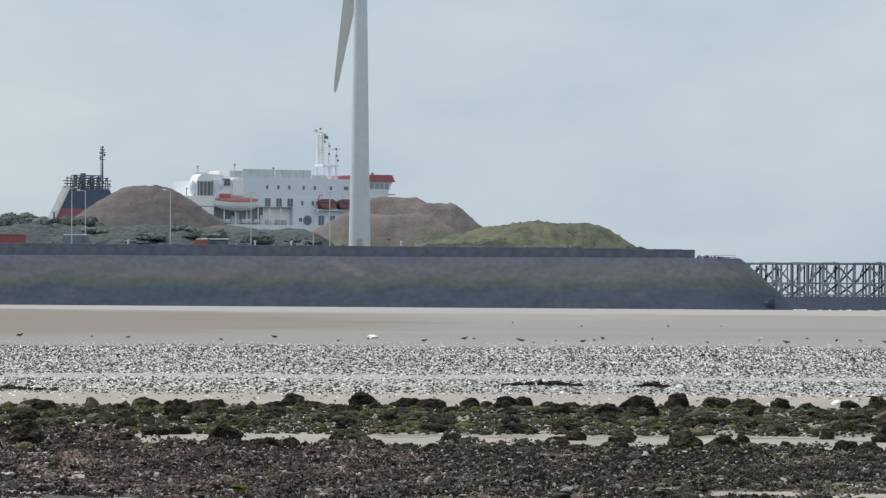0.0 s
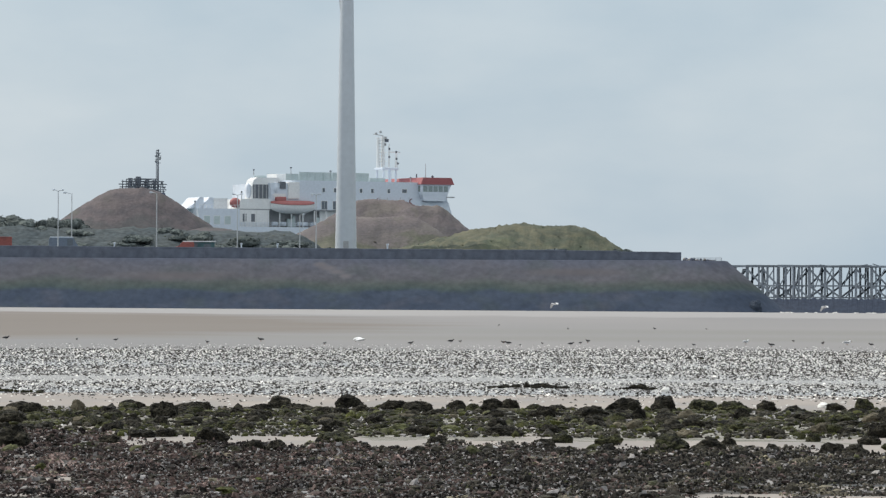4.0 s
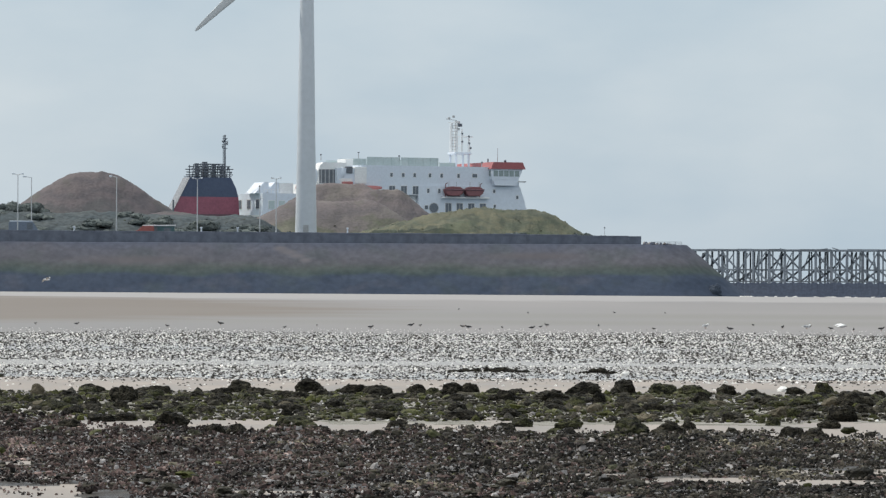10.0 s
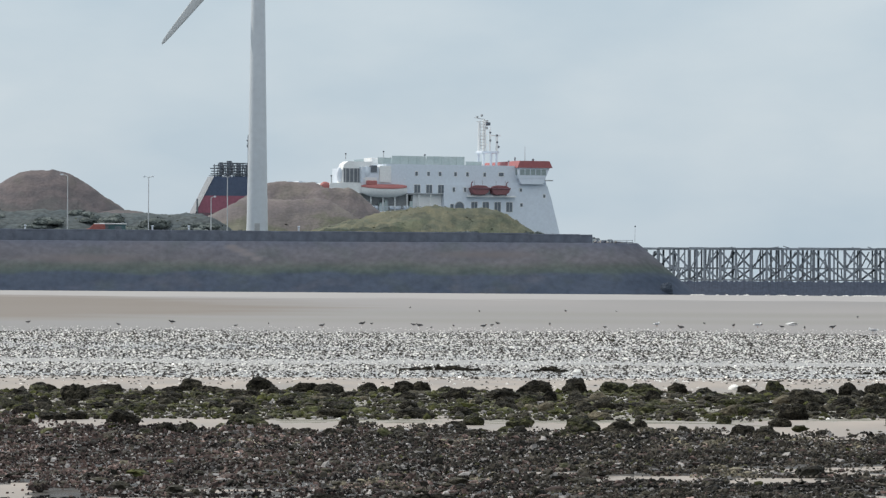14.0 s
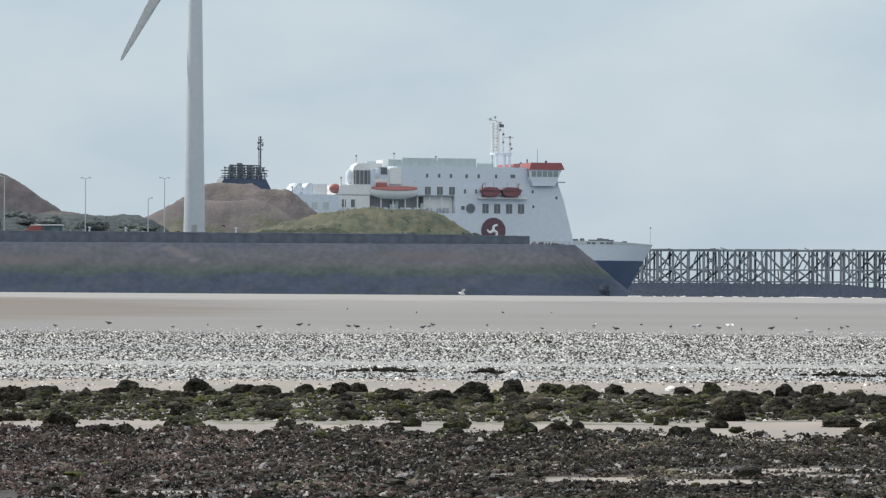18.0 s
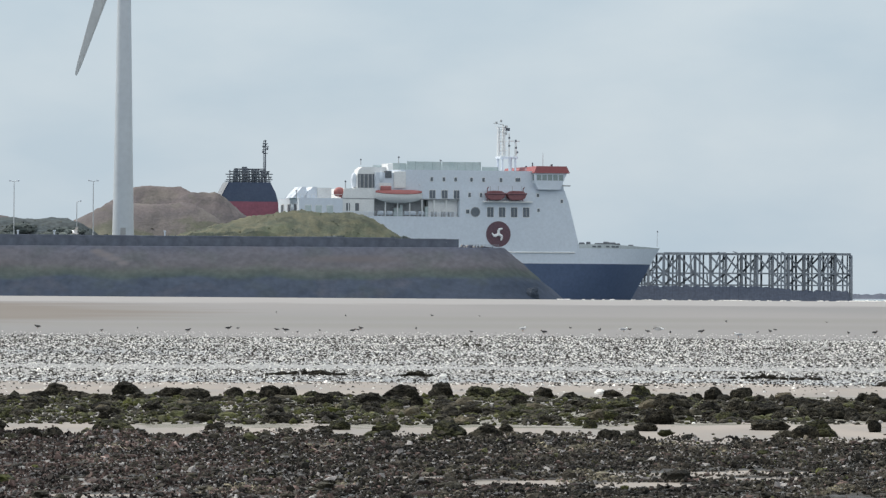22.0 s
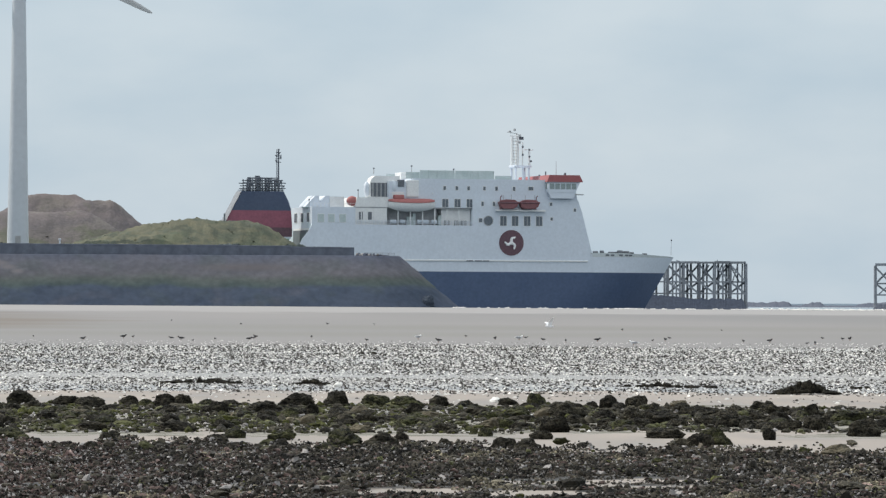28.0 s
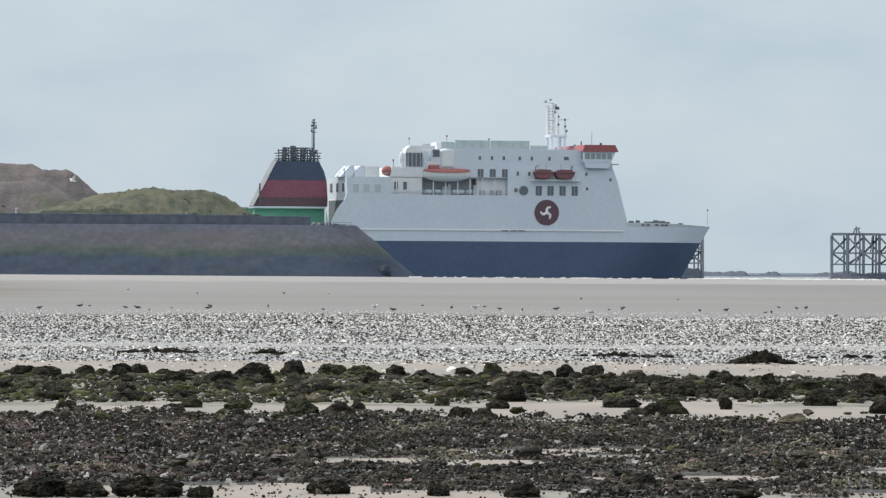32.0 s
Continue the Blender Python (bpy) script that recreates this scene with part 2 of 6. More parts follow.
def rod(bm, p, q, r0, r1=None, n=8):
    p, q = Vector(p), Vector(q)
    d = q - p
    m = Matrix.Translation((p + q) / 2) @ d.to_track_quat("Z", "Y").to_matrix().to_4x4()
    bmesh.ops.create_cone(bm, cap_ends=True, segments=n, radius1=r0, radius2=r0 if r1 is None else r1, depth=d.length, matrix=m)
    return bm


def ball(bm, c, rx, ry=None, rz=None, n=2):
    m = Matrix.Translation(c) @ Matrix.Diagonal((rx, ry or rx, rz or rx, 1))
    bmesh.ops.create_icosphere(bm, subdivisions=n, radius=1, matrix=m)
    return bm


def slab(bm, outline, y0, y1):
    """An outline in x and z, drawn out from y0 to y1."""
    a = [bm.verts.new((x, y0, z)) for x, z in outline]
    b = [bm.verts.new((x, y1, z)) for x, z in outline]
    bm.faces.new(a)
    bm.faces.new(b[::-1])
    for i in range(len(a)):
        j = (i + 1) % len(a)
        bm.faces.new((a[j], a[i], b[i], b[j]))
    bmesh.ops.recalc_face_normals(bm, faces=bm.faces[:])
    return bm


def grid_mesh(bm, rows):
    """Quads between rows of equally many points."""
    made = [[bm.verts.new(p) for p in row] for row in rows]
    for a, b in zip(made, made[1:]):
        for i in range(len(a) - 1):
            bm.faces.new((a[i], a[i + 1], b[i + 1], b[i]))
    return bm


def place(bearing, far, z=0.0):
    """A point by its bearing from the camera in thousandths (to the right of +y), its distance and its height."""
    return Vector((far * math.sin(bearing / 1000), far * math.cos(bearing / 1000), z))


def facing(bearing, far, z=0.0, turn=0.0):
    """A pose there whose -y looks back at the camera."""
    p = place(bearing, far, z)
    return pose(p.x, p.y, p.z, 0, 0, -math.degrees(bearing / 1000) + turn)


def empty(name, m=None):
    ob = new(name)
    if m is not None:
        ob.matrix_basis = m
    return ob


def ease(a, b, x):
    x = np.clip((x - a) / (b - a), 0, 1)
    return x * x * (3 - 2 * x)


def rough_noise(x, y, seed=0.0, detail=4):
    return noise.fractal(Vector((x, y, seed)), 0.9, 2.1, detail)


# ---- ground, sand and sea ----
def banded(name, stops, rough=0.9, wobble=1.6, bump=0.5, depth=0.3, scale=0.35, low=0.0, span=12.0, patches=()):
    """Bands of growth and stain that follow the height above the sand, with ragged edges. stops: height, colour.
    patches: colour, size in metres, how much is left bare, amount."""
    m = bpy.data.materials.new(name)
    m.use_nodes = True
    nt = m.node_tree
    shader = nt.nodes["Principled BSDF"]
    geo = nt.nodes.new("ShaderNodeNewGeometry")
    sep = nt.nodes.new("ShaderNodeSeparateXYZ")
    n1 = nt.nodes.new("ShaderNodeTexNoise")
    n1.inputs["Scale"].default_value, n1.inputs["Detail"].default_value = scale * 0.25, 6
    n2 = nt.nodes.new("ShaderNodeTexNoise")
    n2.inputs["Scale"].default_value, n2.inputs["Detail"].default_value = scale * 3.0, 5
    for n in (n1, n2):
        nt.links.new(geo.outputs["Position"], n.inputs["Vector"])
    nt.links.new(geo.outputs["Position"], sep.inputs[0])
    lift = nt.nodes.new("ShaderNodeMath")
    lift.operation = "MULTIPLY_ADD"
    lift.inputs[1].default_value = wobble * 2
    nt.links.new(n1.outputs["Fac"], lift.inputs[0])
    nt.links.new(sep.outputs["Z"], lift.inputs[2])
    rng = nt.nodes.new("ShaderNodeMapRange")
    rng.inputs[1].default_value, rng.inputs[2].default_value = wobble + low, wobble + low + span
    nt.links.new(lift.outputs[0], rng.inputs[0])
    ramp = nt.nodes.new("ShaderNodeValToRGB")
    els = ramp.color_ramp.elements
    els[0].position, els[0].color = (stops[0][0] - low) / span, (*stops[0][1], 1)
    els[1].position, els[1].color = (stops[-1][0] - low) / span, (*stops[-1][1], 1)
    for h, c in stops[1:-1]:
        els.new((h - low) / span).color = (*c, 1)
    nt.links.new(rng.outputs[0], ramp.inputs["Fac"])
    var = nt.nodes.new("ShaderNodeMapRange")
    var.inputs[1].default_value, var.inputs[2].default_value = 0.3, 0.7
    var.inputs[3].default_value, var.inputs[4].default_value = 0.86, 1.14
    nt.links.new(n2.outputs["Fac"], var.inputs[0])
    base = ramp.outputs["Color"]
    for k, (colour, size, bare, amount) in enumerate(patches):
        shift = nt.nodes.new("ShaderNodeMapping")
        shift.inputs["Location"].default_value = (31.0 * k, 17.0 * k, 5.0 * k)
        shift.inputs["Scale"].default_value = (1.0 / size, 0.5 / size, 1.6 / size)
        spots = nt.nodes.new("ShaderNodeTexNoise")
        spots.inputs["Scale"].default_value, spots.inputs["Detail"].default_value = 1.0, 5
        cover = nt.nodes.new("ShaderNodeMapRange")
        cover.inputs[1].default_value, cover.inputs[2].default_value = bare - 0.06, bare + 0.08
        cover.inputs[3].default_value, cover.inputs[4].default_value = 0.0, amount
        blend = nt.nodes.new("ShaderNodeMix")
        blend.data_type = "RGBA"
        blend.inputs[7].default_value = (*colour, 1)
        nt.links.new(geo.outputs["Position"], shift.inputs["Vector"])
        nt.links.new(shift.outputs["Vector"], spots.inputs["Vector"])
        nt.links.new(spots.outputs["Fac"], cover.inputs[0])
        nt.links.new(cover.outputs[0], blend.inputs[0])
        nt.links.new(base, blend.inputs[6])
        base = blend.outputs[2]
    mul = nt.nodes.new("ShaderNodeVectorMath")
    mul.operation = "SCALE"
    nt.links.new(base, mul.inputs[0])
    nt.links.new(var.outputs[0], mul.inputs["Scale"])
    nt.links.new(mul.outputs["Vector"], shader.inputs["Base Color"])
    shader.inputs["Roughness"].default_value = rough
    shader.inputs["Specular IOR Level"].default_value = 0.15
    b = nt.nodes.new("ShaderNodeBump")
    b.inputs["Strength"].default_value, b.inputs["Distance"].default_value = bump, depth
    nt.links.new(n2.outputs["Fac"], b.inputs["Height"])
    nt.links.new(b.outputs["Normal"], shader.inputs["Normal"])
    return m


def wet_sand(name, dry, wet, rough_lo, rough_hi, scale, fine_scale, bump, depth, stretch=(1, 1, 1), lo=0.4, hi=0.6):
    """Sand whose puddled patches are darker and glossier than the drained ones."""
    m = bpy.data.materials.new(name)
    m.use_nodes = True
    nt = m.node_tree
    shader = nt.nodes["Principled BSDF"]
    geo = nt.nodes.new("ShaderNodeNewGeometry")
    sc = nt.nodes.new("ShaderNodeMapping")
    sc.inputs["Scale"].default_value = stretch
    nt.links.new(geo.outputs["Position"], sc.inputs["Vector"])
    n1 = nt.nodes.new("ShaderNodeTexNoise")
    n1.inputs["Scale"].default_value, n1.inputs["Detail"].default_value = scale, 5
    n2 = nt.nodes.new("ShaderNodeTexNoise")
    n2.inputs["Scale"].default_value, n2.inputs["Detail"].default_value = fine_scale, 4
    nt.links.new(sc.outputs["Vector"], n1.inputs["Vector"])
    nt.links.new(geo.outputs["Position"], n2.inputs["Vector"])
    ramp = nt.nodes.new("ShaderNodeValToRGB")
    ramp.color_ramp.elements[0].position, ramp.color_ramp.elements[0].color = lo, (*wet, 1)
    ramp.color_ramp.elements[1].position, ramp.color_ramp.elements[1].color = hi, (*dry, 1)
    nt.links.new(n1.outputs["Fac"], ramp.inputs["Fac"])
    gloss = nt.nodes.new("ShaderNodeMapRange")
    gloss.inputs[1].default_value, gloss.inputs[2].default_value = lo, hi
    gloss.inputs[3].default_value, gloss.inputs[4].default_value = rough_lo, rough_hi
    nt.links.new(n1.outputs["Fac"], gloss.inputs[0])
    nt.links.new(ramp.outputs["Color"], shader.inputs["Base Color"])
    nt.links.new(gloss.outputs[0], shader.inputs["Roughness"])
    b = nt.nodes.new("ShaderNodeBump")
    b.inputs["Strength"].default_value, b.inputs["Distance"].default_value = bump, depth
    nt.links.new(n2.outputs["Fac"], b.inputs["Height"])
    nt.links.new(b.outputs["Normal"], shader.inputs["Normal"])
    return m


M_bank = wet_sand("drained_sand", (0.222, 0.211, 0.208), (0.179, 0.173, 0.171), 0.75, 0.9, 0.012, 3.0, 0.2, 0.02, (1, 0.25, 1), 0.42, 0.58)


def add_stain(m, centre, reach, colour, ripple=0.035, soft=0.15):
    """A soft-edged darker patch where the bank has drained to brown sand."""
    nt = m.node_tree
    shader = nt.nodes["Principled BSDF"]
    old = shader.inputs["Base Color"].links[0].from_socket
    geo = nt.nodes.new("ShaderNodeNewGeometry")
    shift = nt.nodes.new("ShaderNodeVectorMath")
    shift.operation = "SUBTRACT"
    shift.inputs[1].default_value = centre
    scale = nt.nodes.new("ShaderNodeVectorMath")
    scale.operation = "DIVIDE"
    scale.inputs[1].default_value = reach
    size = nt.nodes.new("ShaderNodeVectorMath")
    size.operation = "LENGTH"
    wave = nt.nodes.new("ShaderNodeTexNoise")
    wave.inputs["Scale"].default_value, wave.inputs["Detail"].default_value = ripple, 4
    add = nt.nodes.new("ShaderNodeMath")
    add.operation = "MULTIPLY_ADD"
    add.inputs[1].default_value = 0.5
    rng = nt.nodes.new("ShaderNodeMapRange")
    rng.inputs[1].default_value, rng.inputs[2].default_value = 1.2 - soft, 1.2 + soft
    rng.inputs[3].default_value, rng.inputs[4].default_value = 0.9, 0.0
    mix = nt.nodes.new("ShaderNodeMix")
    mix.data_type = "RGBA"
    mix.inputs[7].default_value = (*colour, 1)
    nt.links.new(geo.outputs["Position"], shift.inputs[0])
    nt.links.new(geo.outputs["Position"], wave.inputs["Vector"])
    nt.links.new(shift.outputs[0], scale.inputs[0])
    nt.links.new(scale.outputs[0], size.inputs[0])
    nt.links.new(wave.outputs["Fac"], add.inputs[0])
    nt.links.new(size.outputs["Value"], add.inputs[2])
    nt.links.new(add.outputs[0], rng.inputs[0])
    nt.links.new(rng.outputs[0], mix.inputs[0])
    nt.links.new(old, mix.inputs[6])
    nt.links.new(mix.outputs[2], shader.inputs["Base Color"])


add_stain(M_bank, (35, 650, 0), (270, 160, 400), (0.290, 0.279, 0.274), 0.09, 0.07)
for spot in (((14, 296, 0), (40, 16, 400)), ((30, 345, 0), (46, 20, 400))):
    add_stain(M_bank, *spot, (0.186, 0.180, 0.169), 0.15, 0.6)
add_stain(M_bank, (-64, 395, 0), (64, 140, 400), (0.148, 0.123, 0.102), 0.05, 0.12)
M_flat = wet_sand("wet_sand_flat", (0.279, 0.268, 0.253), (0.205, 0.197, 0.189), 0.30, 0.55, 0.05, 5.0, 0.6, 0.05, (0.25, 1, 1), 0.4, 0.6)
M_weedbed = wet_sand("weedy_rock_bed", (0.30, 0.285, 0.255), (0.13, 0.122, 0.090), 0.7, 0.9, 1.3, 22.0, 0.9, 0.06)
M_channel = wet_sand("damp_sand", (0.315, 0.276, 0.244), (0.220, 0.192, 0.168), 0.5, 0.85, 0.55, 9.0, 0.35, 0.03, (1, 0.35, 1), 0.36, 0.64)
M_bed = wet_sand("muddy_shingle_bed", (0.062, 0.054, 0.045), (0.028, 0.025, 0.021), 0.4, 0.8, 0.9, 26.0, 0.7, 0.04)
M_seabed = wet_sand("sea_bed", (0.20, 0.19, 0.17), (0.14, 0.13, 0.12), 0.7, 0.9, 0.02, 1.0, 0.2, 0.05)
M_sea = wet_sand("grey_sea", (0.10, 0.13, 0.15), (0.07, 0.10, 0.12), 0.10, 0.2, 0.01, 0.8, 0.12, 0.1)


def ground_z(x, y):
    far = math.hypot(x, y)
    b = math.atan2(x, y) * 1000
    z = 1.66 * float(ease(225, 655, far)) * (0.975 - 0.001 * np.clip(b, -100, 200))
    z -= 5.2 * float(ease(664, 676, far))
    z += 0.025 * rough_noise(x * 0.12, y * 0.05, 3.0) * float(ease(30, 60, far)) * (1 - float(ease(260, 420, far)))
    z += 7.0 * float(ease(500, 1600, abs(b))) * float(ease(60, 300, far))
    return z


def shingle_edge(b):
    """Where the shingle gives way to the sandy channel, by bearing."""
    return 71.8 + 6.5 * float(1 - ease(-72, -64, b)) - 0.020 * (b + 98) + 0.8 * math.sin(b * 0.11) + 0.6 * math.sin(b * 0.31 + 1)


# sandy strips in the shingle: bearings, distance, half width
POOLS = [(59.5, 79, 52.6, 0.8), (86, 107, 52.0, 0.75), (-20, 70, 44.5, 2.0), (70, 114, 43.9, 1.4), (114, 160, 48.3, 0.55), (150, 190, 43.6, 1.3),
         (-104, -68, 48.7, 2.0), (-90.5, -78, 57.0, 0.9), (92, 132, 54.2, 0.5), (40, 52, 54.0, 0.4)]


def heap_by_pools(b, far):
    """The shingle slopes down to the near side of each pool."""
    k = 1.0
    for b0, b1, mid, half in POOLS:
        if b0 - 3 < b < b1 + 3:
            d = (mid - half) - far
            if -0.5 < d < 3.5:
                k = min(k, max(0.0, d / 3.5))
    return k


def pool(x, y):
    """How far a spot of the shingle is left bare as a sandy pool."""
    b, far = math.atan2(x, y) * 1000, math.hypot(x, y)
    ragged = 0.55 * rough_noise(x * 1.0, y * 1.4, 3.0)
    for b0, b1, mid, half in POOLS:
        if b0 < b + 4 * ragged < b1 and abs(far - mid + ragged) < half:
            return 1.0
    return noise.fractal(Vector((x * 0.24, y * 0.62, 2.0)), 0.9, 2.0, 3) - 0.08 + 0.13 * float(ease(75, 120, b))


def make_ground():
    rings = [0.02, 1, 4, 10, 20, 30, 36] + list(np.arange(40, 62, 0.5)) + list(np.arange(62, 80, 0.25)) + list(np.arange(80, 118, 0.6)) + list(np.arange(118, 280, 4.0)) + \
        list(np.arange(280, 656, 5.0)) + [657, 664, 670, 676, 700, 760, 900, 1200, 1700, 2600, 4950]
    turns = list(np.arange(-118, 208, 0.8))
    turns = list(np.linspace(-1000 * math.pi, -125, 40)) + turns + list(np.linspace(215, 1000 * math.pi, 40))
    rows, zone = [], []
    for far in rings:
        rows.append([(*place(b, far)[:2],) for b in turns])
    bm = bmesh.new()
    verts = [[bm.verts.new((x, y, ground_z(x, y))) for x, y in row] for row in rows]
    for i, (a, c) in enumerate(zip(verts, verts[1:])):
        for j in range(len(a) - 1):
            f = bm.faces.new((a[j], a[j + 1], c[j + 1], c[j]))
            x, y = f.calc_center_median()[:2]
            far = math.hypot(x, y) + 2.2 * rough_noise(x * 0.35, y * 0.35, 9.0)
            b = math.atan2(x, y) * 1000
            edge = shingle_edge(b)
            weedy = 97 + 2.0 * rough_noise(x * 0.5, y * 0.5, 4.0)
            sandy = 6.5 + 3.0 * float(ease(90, 130, b)) + 2.5 * rough_noise(x * 0.8, y * 0.3, 6.0)
            bare = b > 75 and rough_noise(x * 0.55, y * 0.22, 14.0) > 0.34 - 0.20 * float(ease(80, 130, b))
            f.material_index = (1 if pool(x, y) > 0.36 and far > 40 and -118 < b < 208 else 0) if far < edge else 1 if far < edge + sandy or (bare and far < weedy) else 5 if far < weedy else 1 if far < 113 else \
                2 if far < 222 else 3 if far < 676 else 4
            f.smooth = True
    ob = put("ground", bm, [M_bed, M_channel, M_flat, M_bank, M_seabed, M_weedbed])
    tagged(ob, "wide beach of shingle, wet sand flats and a drained sandbank", "ground", kind="structure")


make_ground()


def make_sea():
    bm = bmesh.new()
    grid_mesh(bm, [[place(b, far) for b in np.linspace(-1200, 1200, 60)] for far in (668, 900, 1300, 2000, 3200, 4900)])
    tagged(put("water", bm, M_sea), "calm grey sea beyond the sandbank", "water", kind="structure")
    # added low coast strip closes the gap under the horizon, haze in its colour
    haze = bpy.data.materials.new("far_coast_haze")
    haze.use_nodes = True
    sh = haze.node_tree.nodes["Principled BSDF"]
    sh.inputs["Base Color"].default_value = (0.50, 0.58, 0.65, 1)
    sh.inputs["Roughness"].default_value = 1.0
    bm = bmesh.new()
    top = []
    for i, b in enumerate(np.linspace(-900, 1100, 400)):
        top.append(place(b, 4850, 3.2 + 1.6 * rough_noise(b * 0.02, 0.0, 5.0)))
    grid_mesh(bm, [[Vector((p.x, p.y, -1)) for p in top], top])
    tagged(put("backdrop", bm, haze), "low coast strip in haze colour, closing the gap at the horizon", "coast", kind="structure")
    # a low stone bank far out between the two piers
    bm = bmesh.new()
    rows = [[], [], []]
    for b in np.arange(120, 215, 0.25):
        h = 2.2 + 1.4 * rough_noise(b * 0.25, 1.0, 2.0) + 0.7 * rough_noise(b * 1.1, 1.0, 8.0)
        h *= float(ease(0.30, 0.55, 0.5 + 0.6 * rough_noise(b * 0.12, 4.0, 1.0)))
        rows[0].append(place(b, 3480, -0.5))
        rows[1].append(place(b, 3500, max(0.2, h + 1.4)))
        rows[2].append(place(b, 3520, -0.5))
    grid_mesh(bm, rows)
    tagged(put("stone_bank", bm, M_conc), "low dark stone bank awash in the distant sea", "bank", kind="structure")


make_sea()

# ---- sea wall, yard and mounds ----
# blue of the distance haze is mixed into these slope and mound colours
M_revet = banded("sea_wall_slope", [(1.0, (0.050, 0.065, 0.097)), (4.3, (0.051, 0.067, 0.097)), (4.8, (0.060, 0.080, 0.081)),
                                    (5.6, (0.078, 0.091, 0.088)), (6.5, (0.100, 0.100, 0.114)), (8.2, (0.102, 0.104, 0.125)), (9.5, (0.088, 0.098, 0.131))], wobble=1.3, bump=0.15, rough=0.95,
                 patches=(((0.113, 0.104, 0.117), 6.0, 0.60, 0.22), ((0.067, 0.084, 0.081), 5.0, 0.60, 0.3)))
for x, z, wide in ((-16.4, 8.4, 0.9), (-15.2, 7.9, 1.1), (-13.9, 7.3, 1.1), (-12.6, 6.7, 0.9)):     # a worn path down the slope
    add_stain(M_revet, (x, 676, z), (wide, 60, 0.36), (0.146, 0.137, 0.147), 0.4, 0.5)
add_stain(M_revet, (22.0, 676, 7.4), (7.0, 60, 0.5), (0.115, 0.107, 0.115), 0.4, 0.6)
add_stain(M_revet, (-38.0, 676, 6.6), (8.0, 60, 0.6), (0.115, 0.107, 0.115), 0.4, 0.6)
M_heap = banded("spoil_heap_earth", [(8.5, (0.125, 0.119, 0.097)), (11.0, (0.094, 0.102, 0.089)), (12.4, (0.077, 0.087, 0.081)), (13.6, (0.110, 0.102, 0.100)), (15.0, (0.087, 0.086, 0.090)),
                                      (17.0, (0.123, 0.106, 0.111)), (18.4, (0.096, 0.088, 0.095)), (20.0, (0.125, 0.107, 0.111)), (22.0, (0.096, 0.087, 0.094)),
                                      (23.5, (0.125, 0.107, 0.110))], wobble=5.0, bump=0.5, scale=0.6, low=8.0, span=16.0,
                patches=(((0.137, 0.118, 0.117), 6.0, 0.57, 0.5), ((0.073, 0.069, 0.075), 4.0, 0.60, 0.5), ((0.100, 0.106, 0.083), 5.0, 0.66, 0.5)))
M_spoil = banded("tipped_spoil", [(8.5, (0.146, 0.145, 0.097)), (11.0, (0.116, 0.127, 0.085)), (12.4, (0.108, 0.115, 0.084)), (13.6, (0.150, 0.135, 0.131)), (15.5, (0.124, 0.113, 0.117)),
                                  (17.5, (0.154, 0.134, 0.135)), (19.5, (0.127, 0.113, 0.117)), (21.0, (0.152, 0.131, 0.131)), (23.5, (0.135, 0.115, 0.117))], wobble=5.0, bump=0.5, scale=0.6, low=8.0, span=16.0,
                 patches=(((0.180, 0.164, 0.146), 7.0, 0.58, 0.6), ((0.099, 0.093, 0.088), 4.0, 0.58, 0.5), ((0.124, 0.128, 0.091), 4.0, 0.66, 0.5)))
M_grown = banded("overgrown_turf", [(8.5, (0.073, 0.083, 0.080)), (10.5, (0.107, 0.112, 0.086)), (11.6, (0.084, 0.097, 0.073)), (12.8, (0.125, 0.125, 0.088)), (13.8, (0.082, 0.094, 0.072)),
                                     (15.0, (0.119, 0.118, 0.084)), (16.2, (0.080, 0.090, 0.069)), (17.5, (0.103, 0.103, 0.078))], wobble=4.0, bump=0.6, scale=0.7, low=8.0, span=10.0,
                 patches=(((0.153, 0.146, 0.099), 3.5, 0.56, 0.75), ((0.055, 0.066, 0.054), 3.0, 0.58, 0.8), ((0.091, 0.110, 0.070), 6.0, 0.58, 0.5)))


